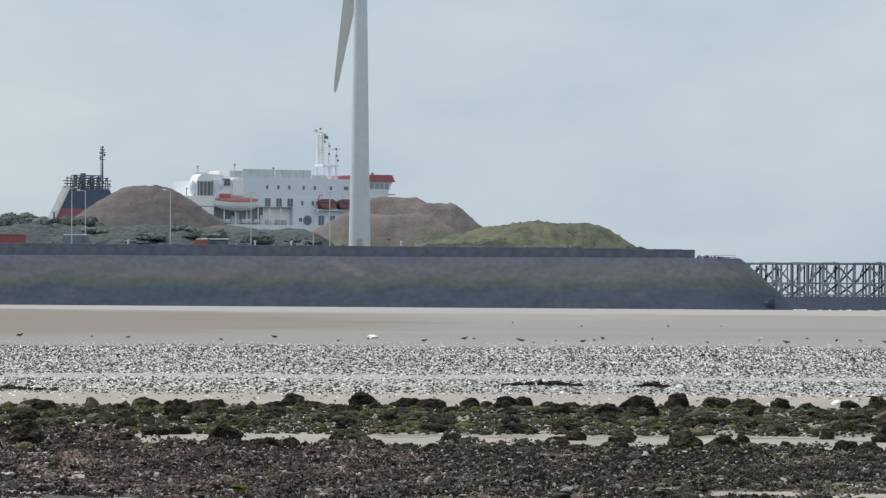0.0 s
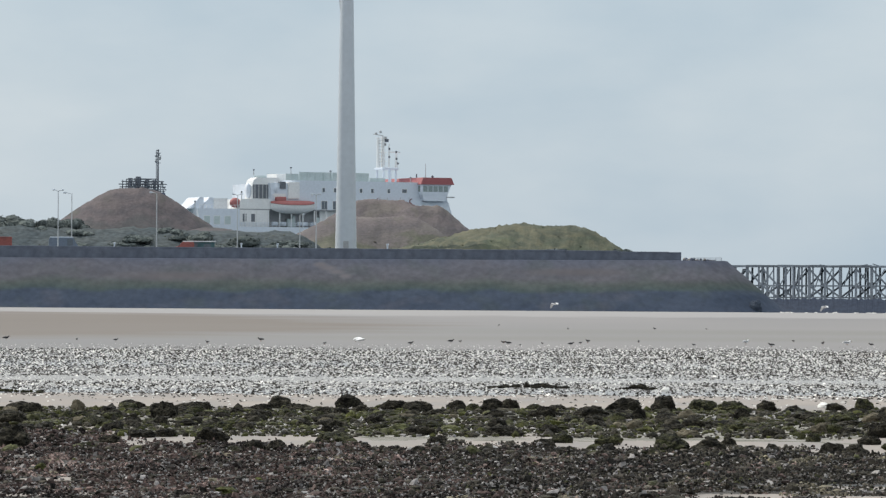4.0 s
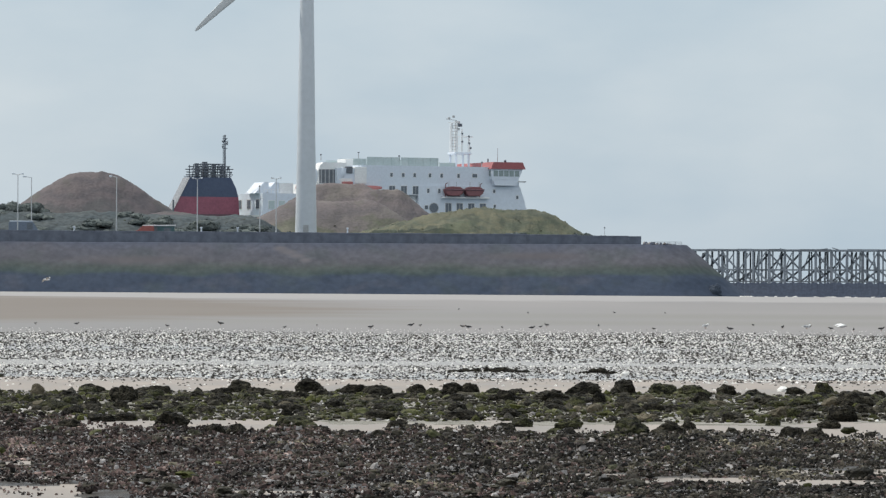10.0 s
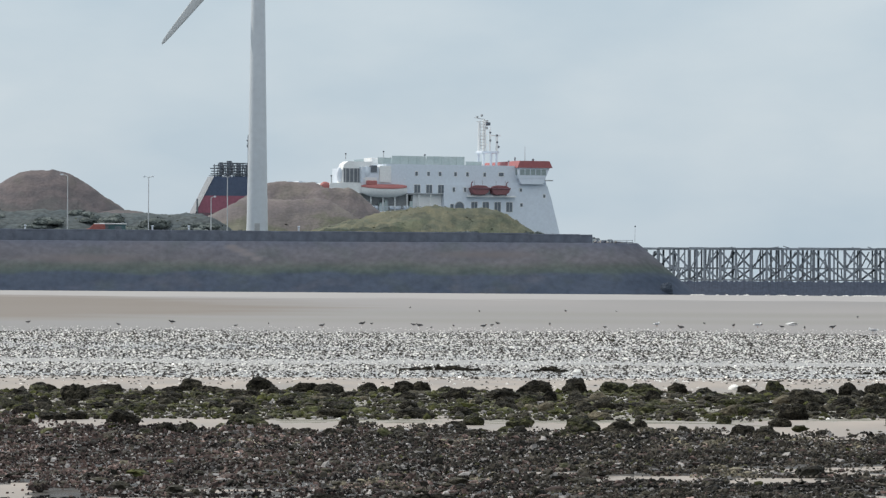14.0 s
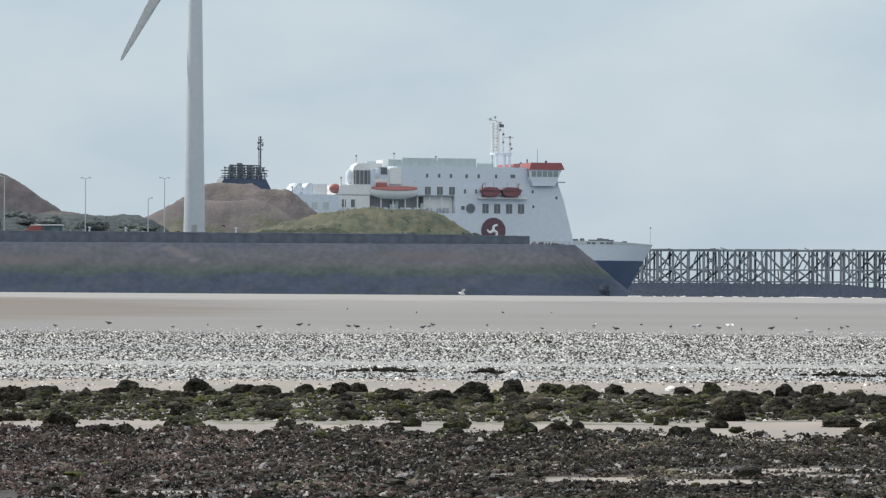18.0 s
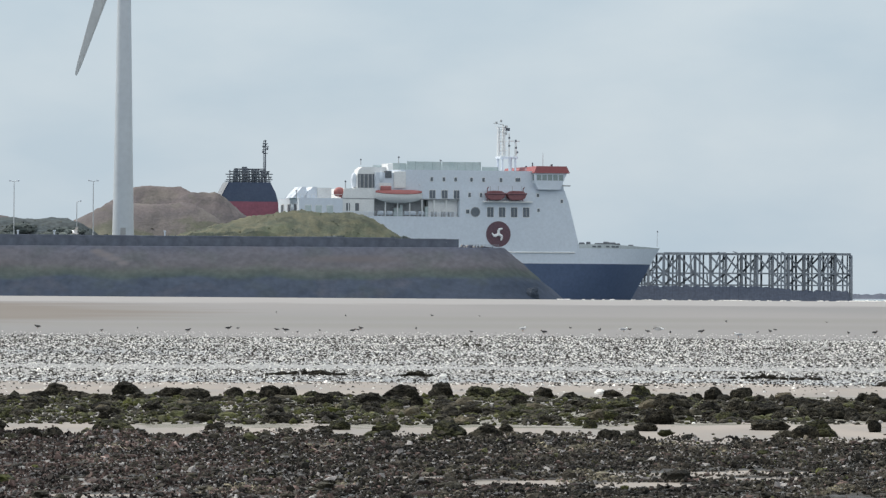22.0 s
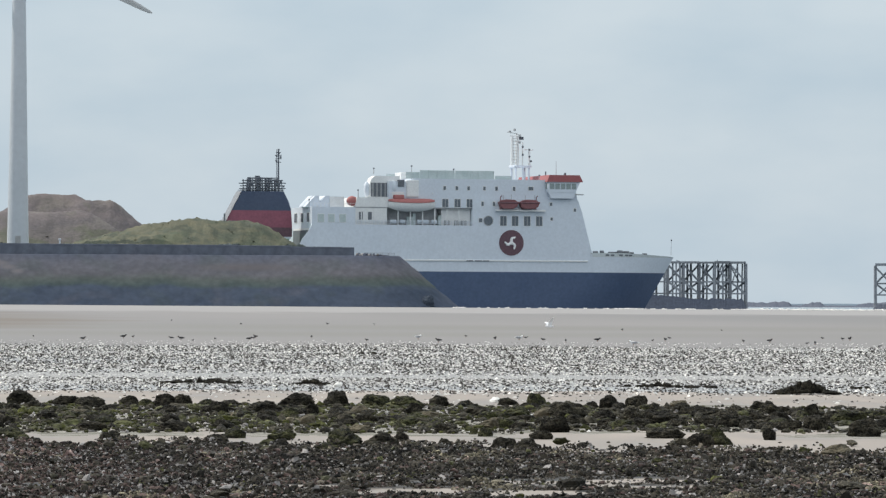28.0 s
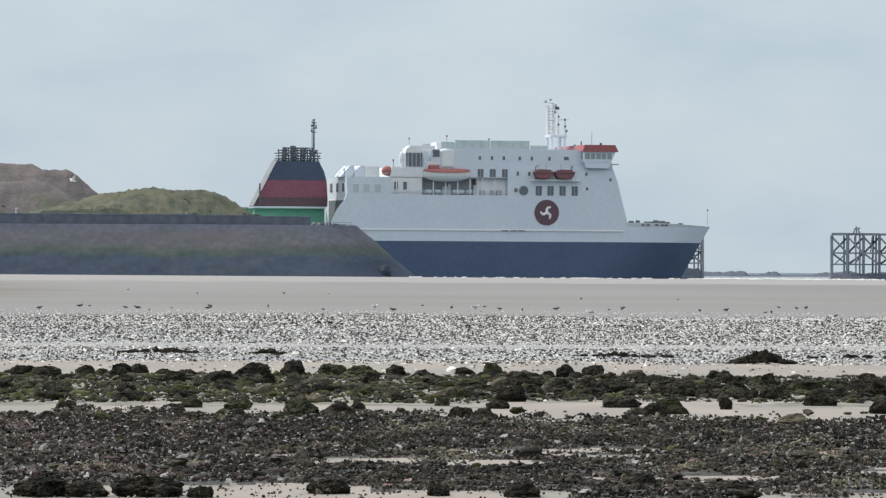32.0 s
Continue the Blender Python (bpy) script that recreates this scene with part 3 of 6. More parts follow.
def make_sea_wall():
    # the slope runs along the harbour and turns round its head
    head = place(57.2, 690)
    right, away = Vector((1, 0, 0)), Vector((0, 1, 0))
    lines = []
    steps = 18
    for b in np.arange(-118, 57.3, 0.6):
        p = place(b, 684)
        d = place(b, 1)
        lines.append((p, -d, b * 0.7))
    for a in np.linspace(2, 178, 60):
        out = right * math.sin(radians(a)) - away * math.cos(radians(a))
        lines.append((head + out * 6, out, 40 + a * 0.1))
    bm = bmesh.new()
    rows = []
    for p, out, s in lines:
        row = []
        for k in range(steps + 1):
            f = k / steps
            bump = 0.16 * rough_noise(s * 0.22, f * 5, 2.0) + 0.06 * rough_noise(s * 1.3, f * 14, 4.0)
            row.append(p + out * (10.4 * f + bump * min(1, 4 * f)) + Vector((0, 0, 9.25 - 8.9 * f + bump * 0.6)))
        rows.append([p - out * 3.4 + Vector((0, 0, 9.32)), p - out * 0.06 + Vector((0, 0, 9.26)), row[0], row[0].lerp(row[1], 0.12)] + row[1:])
    grid_mesh(bm, rows)
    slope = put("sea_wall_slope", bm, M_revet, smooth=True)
    tagged(slope, "sloping stone sea wall with dark weed below and dry grass above", "sea wall", kind="structure")
    # parapet in cast lengths
    wall = empty("parapet_wall")
    tagged(wall, "dark stained concrete parapet along the sea wall", "wall", kind="structure")
    b = -118.0
    i = 0
    while b < 55.6:
        e = min(b + 11.4, 55.75)
        bm = bmesh.new()
        h = 11.05 - 0.0020 * (b + 100) - 0.22 * float(ease(20, 52, b)) + 0.06 * rough_noise(i * 1.7, 0.0)
        length = 687 * (e - b) / 1000
        box(bm, -length / 2 + 0.002, length / 2 - 0.002, -0.35, 0.35, 8.2, h - 0.22, 0.02)
        box(bm, -length / 2 + 0.002, length / 2 - 0.002, -0.38, 0.38, h - 0.22, h + 0.03, 0.04)
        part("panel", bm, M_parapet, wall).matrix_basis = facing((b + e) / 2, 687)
        b, i = e, i + 1
    # small railing beyond the end of the parapet
    rail = empty("railing", facing(61.4, 690, 9.15))
    tagged(rail, "short rusty railing on the head of the sea wall", "railing")
    for x in np.linspace(-2.2, 2.2, 6):
        part("post", rod(bmesh.new(), (x, 0, 0), (x, 0, 0.6), 0.035, n=6), M_timber, rail)
    for z in (0.3, 0.58):
        part("bar", rod(bmesh.new(), (-2.3, 0, z), (2.3, 0, z), 0.035, n=6), M_timber, rail)


make_sea_wall()


def hill_mesh(bm, b0, b1, r0, r1, height, nb=90, nr=50):
    rows = []
    for i in range(nr + 1):
        far = r0 + (r1 - r0) * i / nr
        row = []
        for j in range(nb + 1):
            b = b0 + (b1 - b0) * j / nb
            row.append(place(b, far, height(b, far)))
        rows.append(row)
    return grid_mesh(bm, rows)


def mound(b, far, bc, half_flat, far_c, r_flat, slope, top, soft, left=None):
    """A spoil heap: a rounded cone with a flat crown."""
    dx = max(0.0, abs((b - bc) * far / 1000) - half_flat)
    dy = max(0.0, abs(far - far_c) - r_flat)
    d = math.hypot(dx, dy)
    if left:
        slope = left + (slope - left) * float(ease(-9, 9, (b - bc) * far / 1000))
    return top - slope * (math.sqrt(d * d + soft * soft) - soft)


HILLS = []


def make_land():
    bm = bmesh.new()
    hill_mesh(bm, -122, 61, 686.6, 1010, lambda b, f: (9.25 + 1.0 * float(ease(686, 700, f)) * (1 - float(ease(46, 57, b)))
              + 0.25 * rough_noise(b * 0.3, f * 0.05, 1.0) * float(ease(687, 692, f))) if f < 1000 else -2.0, 150, 60)
    tagged(put("ground", bm, M_yard, smooth=True), "rough grassy harbour yard behind the sea wall", "ground", kind="structure")
    lump = lambda b, f, s=0.0: 0.6 * rough_noise(b * 0.16, f * 0.13, s) + 0.22 * rough_noise(b * 0.6, f * 0.5, s + 4)

    def hill_a(b, f):
        return mound(b, f, -65.6, 1.5, 800, 3, 0.80, 22.7, 5.0) + 0.5 * lump(b, f, 1) + 0.08 * rough_noise(b * 2.2, f * 1.5, 21.0)

    def hill_hump(b, f):
        return mound(b, f, -48.2, 1.5, 790, 4, 0.34, 15.5, 3.0) + 0.6 * lump(b, f, 7)

    def hill_b(b, f):
        crown = mound(b, f, -10.6, 3.8, 838, 6, 0.80, 21.8, 1.0, 0.70)
        step = mound(b, f, -1.0, 2.3, 834, 6, 0.84, 20.6, 0.7)
        apron = mound(b, f, -12.0, 6.5, 812, 4, 0.66, 18.1, 1.4, 0.50)
        return max(crown, step, apron) + 0.7 * lump(b, f, 3) + 0.12 * rough_noise(b * 2.2, f * 1.5, 15.0)

    def hill_c(b, f):
        body = mound(b, f, 24.4, 5.8, 790, 10, 0.58, 16.15, 2.0, 0.25)
        low = mound(b, f, 43.0, 3.5, 775, 8, 0.40, 11.1, 2.0)
        return max(body, low) + 1.0 * lump(b, f, 5) + 0.26 * rough_noise(b * 1.9, f * 1.4, 12.0)

    def bank(b, f):
        top = 14.9 - 0.5 * float(ease(-70, -32, b))
        return mound(-55.0, f, -55.0, 1.0, 762, 4, 0.40, top, 4.0) - 7 * float(ease(-32, -13, b)) + 0.9 * lump(b, f, 9)

    for name, fn, b0, b1, r0, r1, mat, text in (
            ("bank", bank, -122, -10, 735, 792, M_yard, "long overgrown bank along the back of the yard"),
            ("mound", hill_a, -92, -38, 770, 835, M_heap, "rounded mound of dry brown earth in the harbour yard"),
            ("mound", hill_hump, -75, -25, 765, 818, M_heap, "low brown hump of earth beside the larger mound"),
            ("mound", hill_b, -50, 30, 775, 880, M_spoil, "flat-topped brown spoil heap behind the wind turbine"),
            ("mound", hill_c, -14, 57, 740, 845, M_grown, "low mound overgrown with green and yellow turf")):
        bm = bmesh.new()
        HILLS.append((b0, b1, r0, r1, fn))
        hill_mesh(bm, b0, b1, r0, r1, fn, 130, 70)
        bmesh.ops.delete(bm, geom=[v for v in bm.verts if v.co.z < 8.6], context="VERTS")
        tagged(put(name, bm, mat, smooth=True), text, "mound", kind="structure")


make_land()


# ---- shrubs along the yard ----
def make_shrub(bearing, far, z, wide, high, seed, n=1100):
    rnd = np.random.RandomState(seed)
    ob = empty("shrub", facing(bearing, far, z))
    tagged(ob, "dense dark green shrub at the edge of the yard", "shrub", "shrubs in the yard")
    stem = bmesh.new()
    for k in range(5):
        a = k * 1.3
        rod(stem, (0, 0, -0.2), (wide * 0.3 * math.cos(a), wide * 0.25 * math.sin(a), high * 0.6), 0.12, 0.04, 6)
    part("stem", stem, M_timber, ob)
    blobs = [(rnd.uniform(-0.42, 0.42) * wide, rnd.uniform(-0.3, 0.3) * wide, rnd.uniform(0.3, 0.72) * high, rnd.uniform(0.2, 0.36)) for _ in range(8)]
    verts, faces = [], []
    core = bmesh.new()
    for cx, cy, cz, s in blobs:
        bmesh.ops.create_icosphere(core, subdivisions=2, radius=1, matrix=Matrix.Translation((cx, cy, cz)) @ Matrix.Diagonal((wide * s * 0.8, wide * s * 0.8, high * s * 0.85, 1)))
    for v in core.verts:
        v.co += Vector((rnd.uniform(-1, 1), rnd.uniform(-1, 1), rnd.uniform(-1, 1))) * 0.20
    part("inner_growth", core, M_leaf, ob)
    for k in range(n):
        cx, cy, cz, s = blobs[k % 8]
        v = rnd.normal(size=3)
        v /= np.linalg.norm(v)
        c = np.array((cx, cy, cz)) + v * np.array((wide, wide, high)) * s * rnd.uniform(0.75, 1.0)
        c[2] = max(c[2], 0.1)
        a, b2 = rnd.normal(size=3), rnd.normal(size=3)
        a -= v * v.dot(a) * 0.75            # leaves lie along the outside of the bush
        b2 -= v * v.dot(b2) * 0.75
        a /= np.linalg.norm(a)
        b2 -= a * a.dot(b2)
        b2 /= np.linalg.norm(b2)
        size = rnd.uniform(0.14, 0.27)
        i = len(verts)
        verts += [c - a * size, c + b2 * size * 0.6, c + a * size, c - b2 * size * 0.6]
        faces.append((i, i + 1, i + 2, i + 3))
    me = bpy.data.meshes.new("crown")
    me.from_pydata([tuple(v) for v in verts], [], faces)
    me.materials.append(M_leaf)
    crown = new("crown", me)
    crown.parent = ob
    return ob


def make_shrubs():
    rnd = random.Random(4)
    for i in range(17):
        make_shrub(-118 + i * 2.5 + rnd.uniform(-0.6, 0.6), 766 + rnd.uniform(-4, 4), 13.9, rnd.uniform(4.4, 7.0), rnd.uniform(2.4, 4.0), i)
    for i in range(30):                 # scrub down the face of the bank
        b, far = -118 + i * 3.0 + rnd.uniform(-1.4, 1.4), rnd.uniform(742, 757)
        make_shrub(b, far, 9.9 + max(0.0, (far - 745) * 0.30), rnd.uniform(3.5, 7.0), rnd.uniform(1.3, 2.5), 40 + i, 700)
    for i in range(7):                  # low bushes along the crest of the green mound
        b = 12.0 + i * 4.3 + rnd.uniform(-1.8, 1.8)
        make_shrub(b, 786, 15.6 - 0.5 * max(0.0, abs((b - 24.4) * 0.79) - 5.8), rnd.uniform(1.6, 3.6), rnd.uniform(0.4, 0.75), 80 + i, 260)
    for i in range(18):                 # and along the foot of the heaps
        make_shrub(-26 + i * 4.2 + rnd.uniform(-1.8, 1.8), 733, 10.0, rnd.uniform(1.8, 4.4), rnd.uniform(0.8, 1.7), 100 + i, 260)


make_shrubs()


# ---- yard things ----
def make_street_lamp(bearing, far, high, arm, both=False):
    ob = empty("street_lamp", facing(bearing, far, 10.0))
    tagged(ob, "tall pale street lamp with " + ("two short arms" if both else "a single arm") + " in the yard", "street lamp", "street lamps in the yard")
    bm = bmesh.new()
    rod(bm, (0, 0, 0), (0, 0, 1.4), 0.12, 0.10)
    rod(bm, (0, 0, 1.4), (0, 0, high), 0.09, 0.06)
    part("pole", bm, M_lamppole, ob)
    for way in (arm, -arm) if both else (arm,):
        part("arm", rod(bmesh.new(), (0, 0, high - 0.05), (way * 0.9, 0, high + 0.15), 0.045, n=6), M_lamppole, ob)
        x0, x1 = sorted((way * 0.75, way * 1.3))
        head = part("lamp_head", box(bmesh.new(), x0, x1, -0.16, 0.16, high + 0.06, high + 0.26, 0.06), M_white, ob)
        part("lens", box(bmesh.new(), x0 + 0.08, x1 - 0.08, -0.12, 0.12, high + 0.0, high + 0.06), M_lampglass, head)


for lamp_row in ((-81.9, 705, 9.9, -0.7, True), (-78.9, 735, 10.2, -1.1), (-60.2, 705, 9.6, -0.9), (-42.4, 705, 9.4, -0.65, True),
                 (-28.6, 720, 6.6, 0.6), (-25.0, 705, 9.5, -0.65, True), (-120, 705, 9.6, -0.9)):
    make_street_lamp(*lamp_row)


def make_container(bearing, far, mat, label, wide=6.1, turn=0.0, high=2.6):
    ob = empty("shipping_container", facing(bearing, far, 10.25, turn))
    tagged(ob, label, "container", "containers in the yard")
    part("body", box(bmesh.new(), -wide / 2, wide / 2, -1.2, 1.2, 0.1, high - 0.08), mat, ob)
    for x in np.arange(-wide / 2 + 0.25, wide / 2 - 0.1, 0.55):
        part("rib", box(bmesh.new(), x - 0.12, x + 0.12, -1.26, -1.2, 0.25, high - 0.25), mat, ob)
    for z in (0.0, high - 0.14):
        part("rail", box(bmesh.new(), -wide / 2 - 0.03, wide / 2 + 0.03, -1.3, 1.3, z, z + 0.14, 0.02), mat, ob)
    for x in (-wide / 2, wide / 2):
        part("corner_post", box(bmesh.new(), x - 0.09, x + 0.09, -1.31, -1.2, 0.1, high), mat, ob)


make_container(-96.5, 716, M_dullorange, "orange-red shipping container standing in the yard", turn=4)
make_container(-106.5, 716, M_dullorange, "orange-red shipping container beside another", turn=-3)


def make_vehicle(bearing, far, body_mat, roof_mat, label, name, long, high, turn=0.0):
    ob = empty(name, facing(bearing, far, 10.25, turn))
    tagged(ob, label, name.split("_")[-1])
    h = long / 2
    outline = [(-h, 0.45), (h, 0.45), (h, 1.1), (h - 0.5, 1.25), (h - 1.2, high), (-h + 0.15, high), (-h, high - 0.3)]
    bm = slab(bmesh.new(), outline, -0.95, 0.95)
    bmesh.ops.bevel(bm, geom=bm.edges[:], offset=0.07, segments=2, profile=0.6, affect="EDGES")
    part("body", bm, body_mat, ob)
    part("roof", box(bmesh.new(), -h + 0.2, h - 1.2, -0.85, 0.85, high - 0.02, high + 0.12, 0.04), roof_mat, ob)
    part("side_window", box(bmesh.new(), h - 2.1, h - 1.25, -0.99, -0.94, 1.25, high - 0.2), M_window, ob)
    part("windscreen", slab(bmesh.new(), [(h - 0.52, 1.3), (h - 0.42, 1.32), (h - 1.1, high - 0.1), (h - 1.2, high - 0.14)], -0.8, 0.8), M_window, ob)
    for x in (-h + 0.9, h - 0.9):
        for y in (-0.98, 0.78):
            w = part("wheel", rod(bmesh.new(), (x, y, 0.35), (x, y + 0.2, 0.35), 0.35, n=16), M_black, ob)
            part("hub_cap", rod(bmesh.new(), (x, y - 0.01, 0.35), (x, y + 0.21, 0.35), 0.18, n=12), M_grey, w)


make_vehicle(-80.4, 714, M_vanblue, M_white, "blue-grey van with a white roof parked in the yard", "parked_van", 5.0, 2.5)
make_vehicle(-54.0, 712, M_dullorange, M_offwhite, "faded orange pickup parked beside a teal hut", "parked_pickup", 3.0, 1.9, 180)


def make_hut():
    ob = empty("site_hut", facing(-50.2, 714, 10.25))
    tagged(ob, "low teal site hut with a pale flat roof", "hut")
    part("wall", box(bmesh.new(), -2.0, 2.0, -1.1, 1.1, 0.05, 1.9, 0.03), M_teal, ob)
    part("roof", box(bmesh.new(), -2.15, 2.15, -1.25, 1.25, 1.9, 2.08, 0.03), M_offwhite, ob)
    part("door", box(bmesh.new(), -1.5, -0.7, -1.14, -1.1, 0.1, 1.75), M_dark, ob)
    part("window", box(bmesh.new(), 0.3, 1.4, -1.14, -1.1, 0.9, 1.6), M_window, ob)


make_hut()
for b in (-9.2, -33.5, -69.5, -41.5):
    post = empty("marker_post", facing(b, 690, 10.0))
    tagged(post, "short white marker post behind the parapet", "post", "marker posts")
    part("shaft", rod(bmesh.new(), (0, 0, 0), (0, 0, 1.55), 0.12, n=8), M_white, post)
    part("cap", box(bmesh.new(), -0.2, 0.2, -0.2, 0.2, 1.5, 1.7, 0.04), M_white, post)


# ---- wind turbine ----
def make_turbine():
    ob = empty("wind_turbine", facing(-18.4, 776, 10.2))
    tagged(ob, "tall pale grey wind turbine with three turning blades", "wind turbine")
    hub_z = 2.2 + 638.2 / 10.31 - 10.2
    sections = [(0, 1.95), (2.5, 1.84), (15, 1.60), (30, 1.36), (hub_z - 1.7, 1.0)]
    for (z0, a), (z1, b) in zip(sections, sections[1:]):
        bm = bmesh.new()
        ring = np.linspace(0, 2 * math.pi, 41)
        grid_mesh(bm, [[(r * math.cos(k), r * math.sin(k), z) for k in ring] for z, r in ((z0, a), ((z0 + z1) / 2, (a + b) / 2), (z1, b))])
        bmesh.ops.remove_doubles(bm, verts=bm.verts[:], dist=0.001)
        part("tower_section", bm, M_tower, ob, smooth=True)
        part("flange", rod(bmesh.new(), (0, 0, z1 - 0.04), (0, 0, z1 + 0.04), b + 0.015, n=40), M_tower, ob)
    part("door", box(bmesh.new(), -0.45, 0.45, -1.95, -1.75, 0.9, 3.1, 0.05), M_grey, ob)
    part("nacelle", box(bmesh.new(), -1.6, 1.6, -4.5, 2.6, hub_z - 1.7, hub_z + 1.7, 0.35), M_tower, ob)
    hub = part("rotor_hub", ball(bmesh.new(), (0, 0, 0), 1.5, 1.8, 1.5, 3), M_blade, ob, smooth=True)
    hub.matrix_basis = pose(0, 4.0, hub_z)
    chord = [(0.6, 0.55, 0.5), (2.0, 0.6, 0.5), (5.0, 1.25, 0.42), (9, 1.05, 0.32), (14, 0.82, 0.22), (19, 0.6, 0.15), (23.5, 0.4, 0.10), (25.4, 0.24, 0.06), (25.9, 0.08, 0.03)]
    for k in range(3):
        bm = bmesh.new()
        rows = []
        for r, c, th in chord:
            ring = []
            for a in np.linspace(0, 2 * math.pi, 15):
                x = 1.12 * c * math.cos(a) - c * 0.25
                y = th * math.sin(a) * (0.7 + 0.5 * math.cos(a))
                ring.append((x, y, -r))
            rows.append(ring)
        grid_mesh(bm, rows)
        bmesh.ops.remove_doubles(bm, verts=bm.verts[:], dist=0.001)
        bmesh.ops.recalc_face_normals(bm, faces=bm.faces[:])
        blade = part("blade", bm, M_blade, hub, smooth=True)
        blade.matrix_basis = pose(0, 0, 0, 0, -120 * k, 0)
    return ob, hub, hub_z


turbine, rotor, HUB_Z = make_turbine()


# ---- timber piers ----
def make_pier(name, b0, b1, far, top, bay, label, seed):
    rnd = random.Random(seed)
    start = place(b0, far)
    stop = place(b1, far)
    length = (stop - start).length
    turn = math.degrees(math.atan2(stop.y - start.y, stop.x - start.x))
    ob = empty(name, pose(start.x, start.y, 0, 0, 0, turn))
    tagged(ob, label, "pier")
    n = max(2, round(length / bay))
    step = length / n

    def stick(kind, p, q, w):
        p, q = Vector(p), Vector(q)
        d = q - p
        bm = bmesh.new()
        m = Matrix.Translation((p + q) / 2) @ d.to_track_quat("Z", "Y").to_matrix().to_4x4() @ Matrix.Diagonal((w, w, d.length, 1))
        bmesh.ops.create_cube(bm, size=1, matrix=m)
        part(kind, bm, M_timber, ob)
    for i in range(n + 1):
        x = i * step
        for y in (-3.6, 3.6):
            lean = rnd.uniform(-0.12, 0.12)
            stick("timber_post", (x + lean, y * 1.12, -2), (x, y, top - 0.4), rnd.uniform(0.55, 0.8))
        stick("cap_beam", (x, -4.2, top - 0.7), (x, 4.2, top - 0.7), 0.5)
        stick("tie_beam", (x, -4.0, top * 0.58), (x, 4.0, top * 0.58), 0.35)
        stick("cross_brace", (x, -4.0, 2.5), (x, 3.6, top - 1.2), 0.3)
        if i < n:
            for f in (0.30, 0.55, 0.78):
                if rnd.random() < 0.72:
                    y = rnd.choice((-3.6, 3.6))
                    stick("timber_post", (x + step * f, y, -2), (x + step * f + rnd.uniform(-0.3, 0.3), y, top - 0.4), rnd.uniform(0.42, 0.7))
            for z in (top * 0.60, top * 0.36):
                stick("waling", (x, -3.8, z), (x + step, -3.8, z), 0.42)
            stick("waling", (x, 3.8, top * 0.60), (x + step, 3.8, top * 0.60), 0.42)
            z0, z1 = top * 0.36, top * 0.60
            for a, b in ((top - 0.8, z1), (z1, z0)):
                if rnd.random() < 0.9:
                    stick("diagonal_brace", (x, -3.7, a), (x + step, -3.7, b), 0.55)
                if rnd.random() < 0.75:
                    stick("diagonal_brace", (x, 3.7, b), (x + step, 3.7, a), 0.55)
                if rnd.random() < 0.7:
                    f0, f1 = rnd.uniform(0, 0.5), rnd.uniform(0.4, 1)
                    stick("diagonal_brace", (x + step * f0, -3.7, b), (x + step * f1, -3.7, a), 0.34)
                if rnd.random() < 0.5:
                    stick("diagonal_brace", (x + step * rnd.random(), 3.7, a), (x + step * rnd.random(), 3.7, b), 0.36)
            part("deck_span", box(bmesh.new(), x, x + step - 0.05, -4.3, 4.3, top - 0.35, top + 0.25 + rnd.uniform(-0.08, 0.12)), M_timber, ob)
            if rnd.random() < 0.4:
                stick("rail_stub", (x + step * rnd.random(), -4, top), (x + step * rnd.random(), -4, top + rnd.uniform(0.3, 0.8)), 0.28)
    return ob


make_pier("timber_pier", 60, 142.2, 1350, 14.6, 4.7, "long derelict timber pier on dark braced piles", 1)
broken = make_pier("timber_pier", 170.8, 216, 1350, 14.1, 4.6, "broken seaward length of the derelict timber pier", 2)


for x, high, lean in ((6.4, 1.6, 0.5), (7.4, 2.3, -0.2), (8.3, 1.7, -0.6)):      # stump of a winch frame on the deck
    part("winch_frame", rod(bmesh.new(), (x, -2.0, 14.2), (x + lean, -2.0, 14.2 + high), 0.26, 0.2, 6), M_timber, broken)
part("winch_frame", rod(bmesh.new(), (6.6, -2.0, 15.6), (8.4, -2.0, 15.9), 0.22, n=6), M_timber, broken)


def make_pier_bank():
    for b0, b1, high in ((56, 143, 4.9), (170, 220, 2.4)):
        bm = bmesh.new()
        rows = [[], [], [], []]
        for b in np.arange(b0, b1, 0.25):
            edge = min(1.0, (b1 - b) / 1.5, (b - b0) / 1.0 + 0.1)
            h = (high - 1.2 * float(ease(120, 134, b)) * (high > 4)) * edge + 0.5 * rough_noise(b * 0.9, 3.0, 1.0)
            rows[0].append(place(b, 1338, -1))
            rows[1].append(place(b, 1344, h))
            rows[2].append(place(b, 1352, h))
            rows[3].append(place(b, 1358, -1))
        grid_mesh(bm, rows)
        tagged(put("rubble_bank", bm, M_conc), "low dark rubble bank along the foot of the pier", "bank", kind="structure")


make_pier_bank()


# ---- the ferry: x towards the bow, -y to starboard, z over the water ----
BEAM = 11.7


def half_breadth(f, z):
    tip = 54.3 + 0.59 * z
    start = 26 + 0.97 * z if z < 10.3 else 36 + 0.1 * (z - 10.3)
    if f <= start:
        side = BEAM
    else:
        k = min(1.0, (f - start) / (tip - start))
        side = BEAM * (1 - k ** 2.1)
    return max(0.04, side)


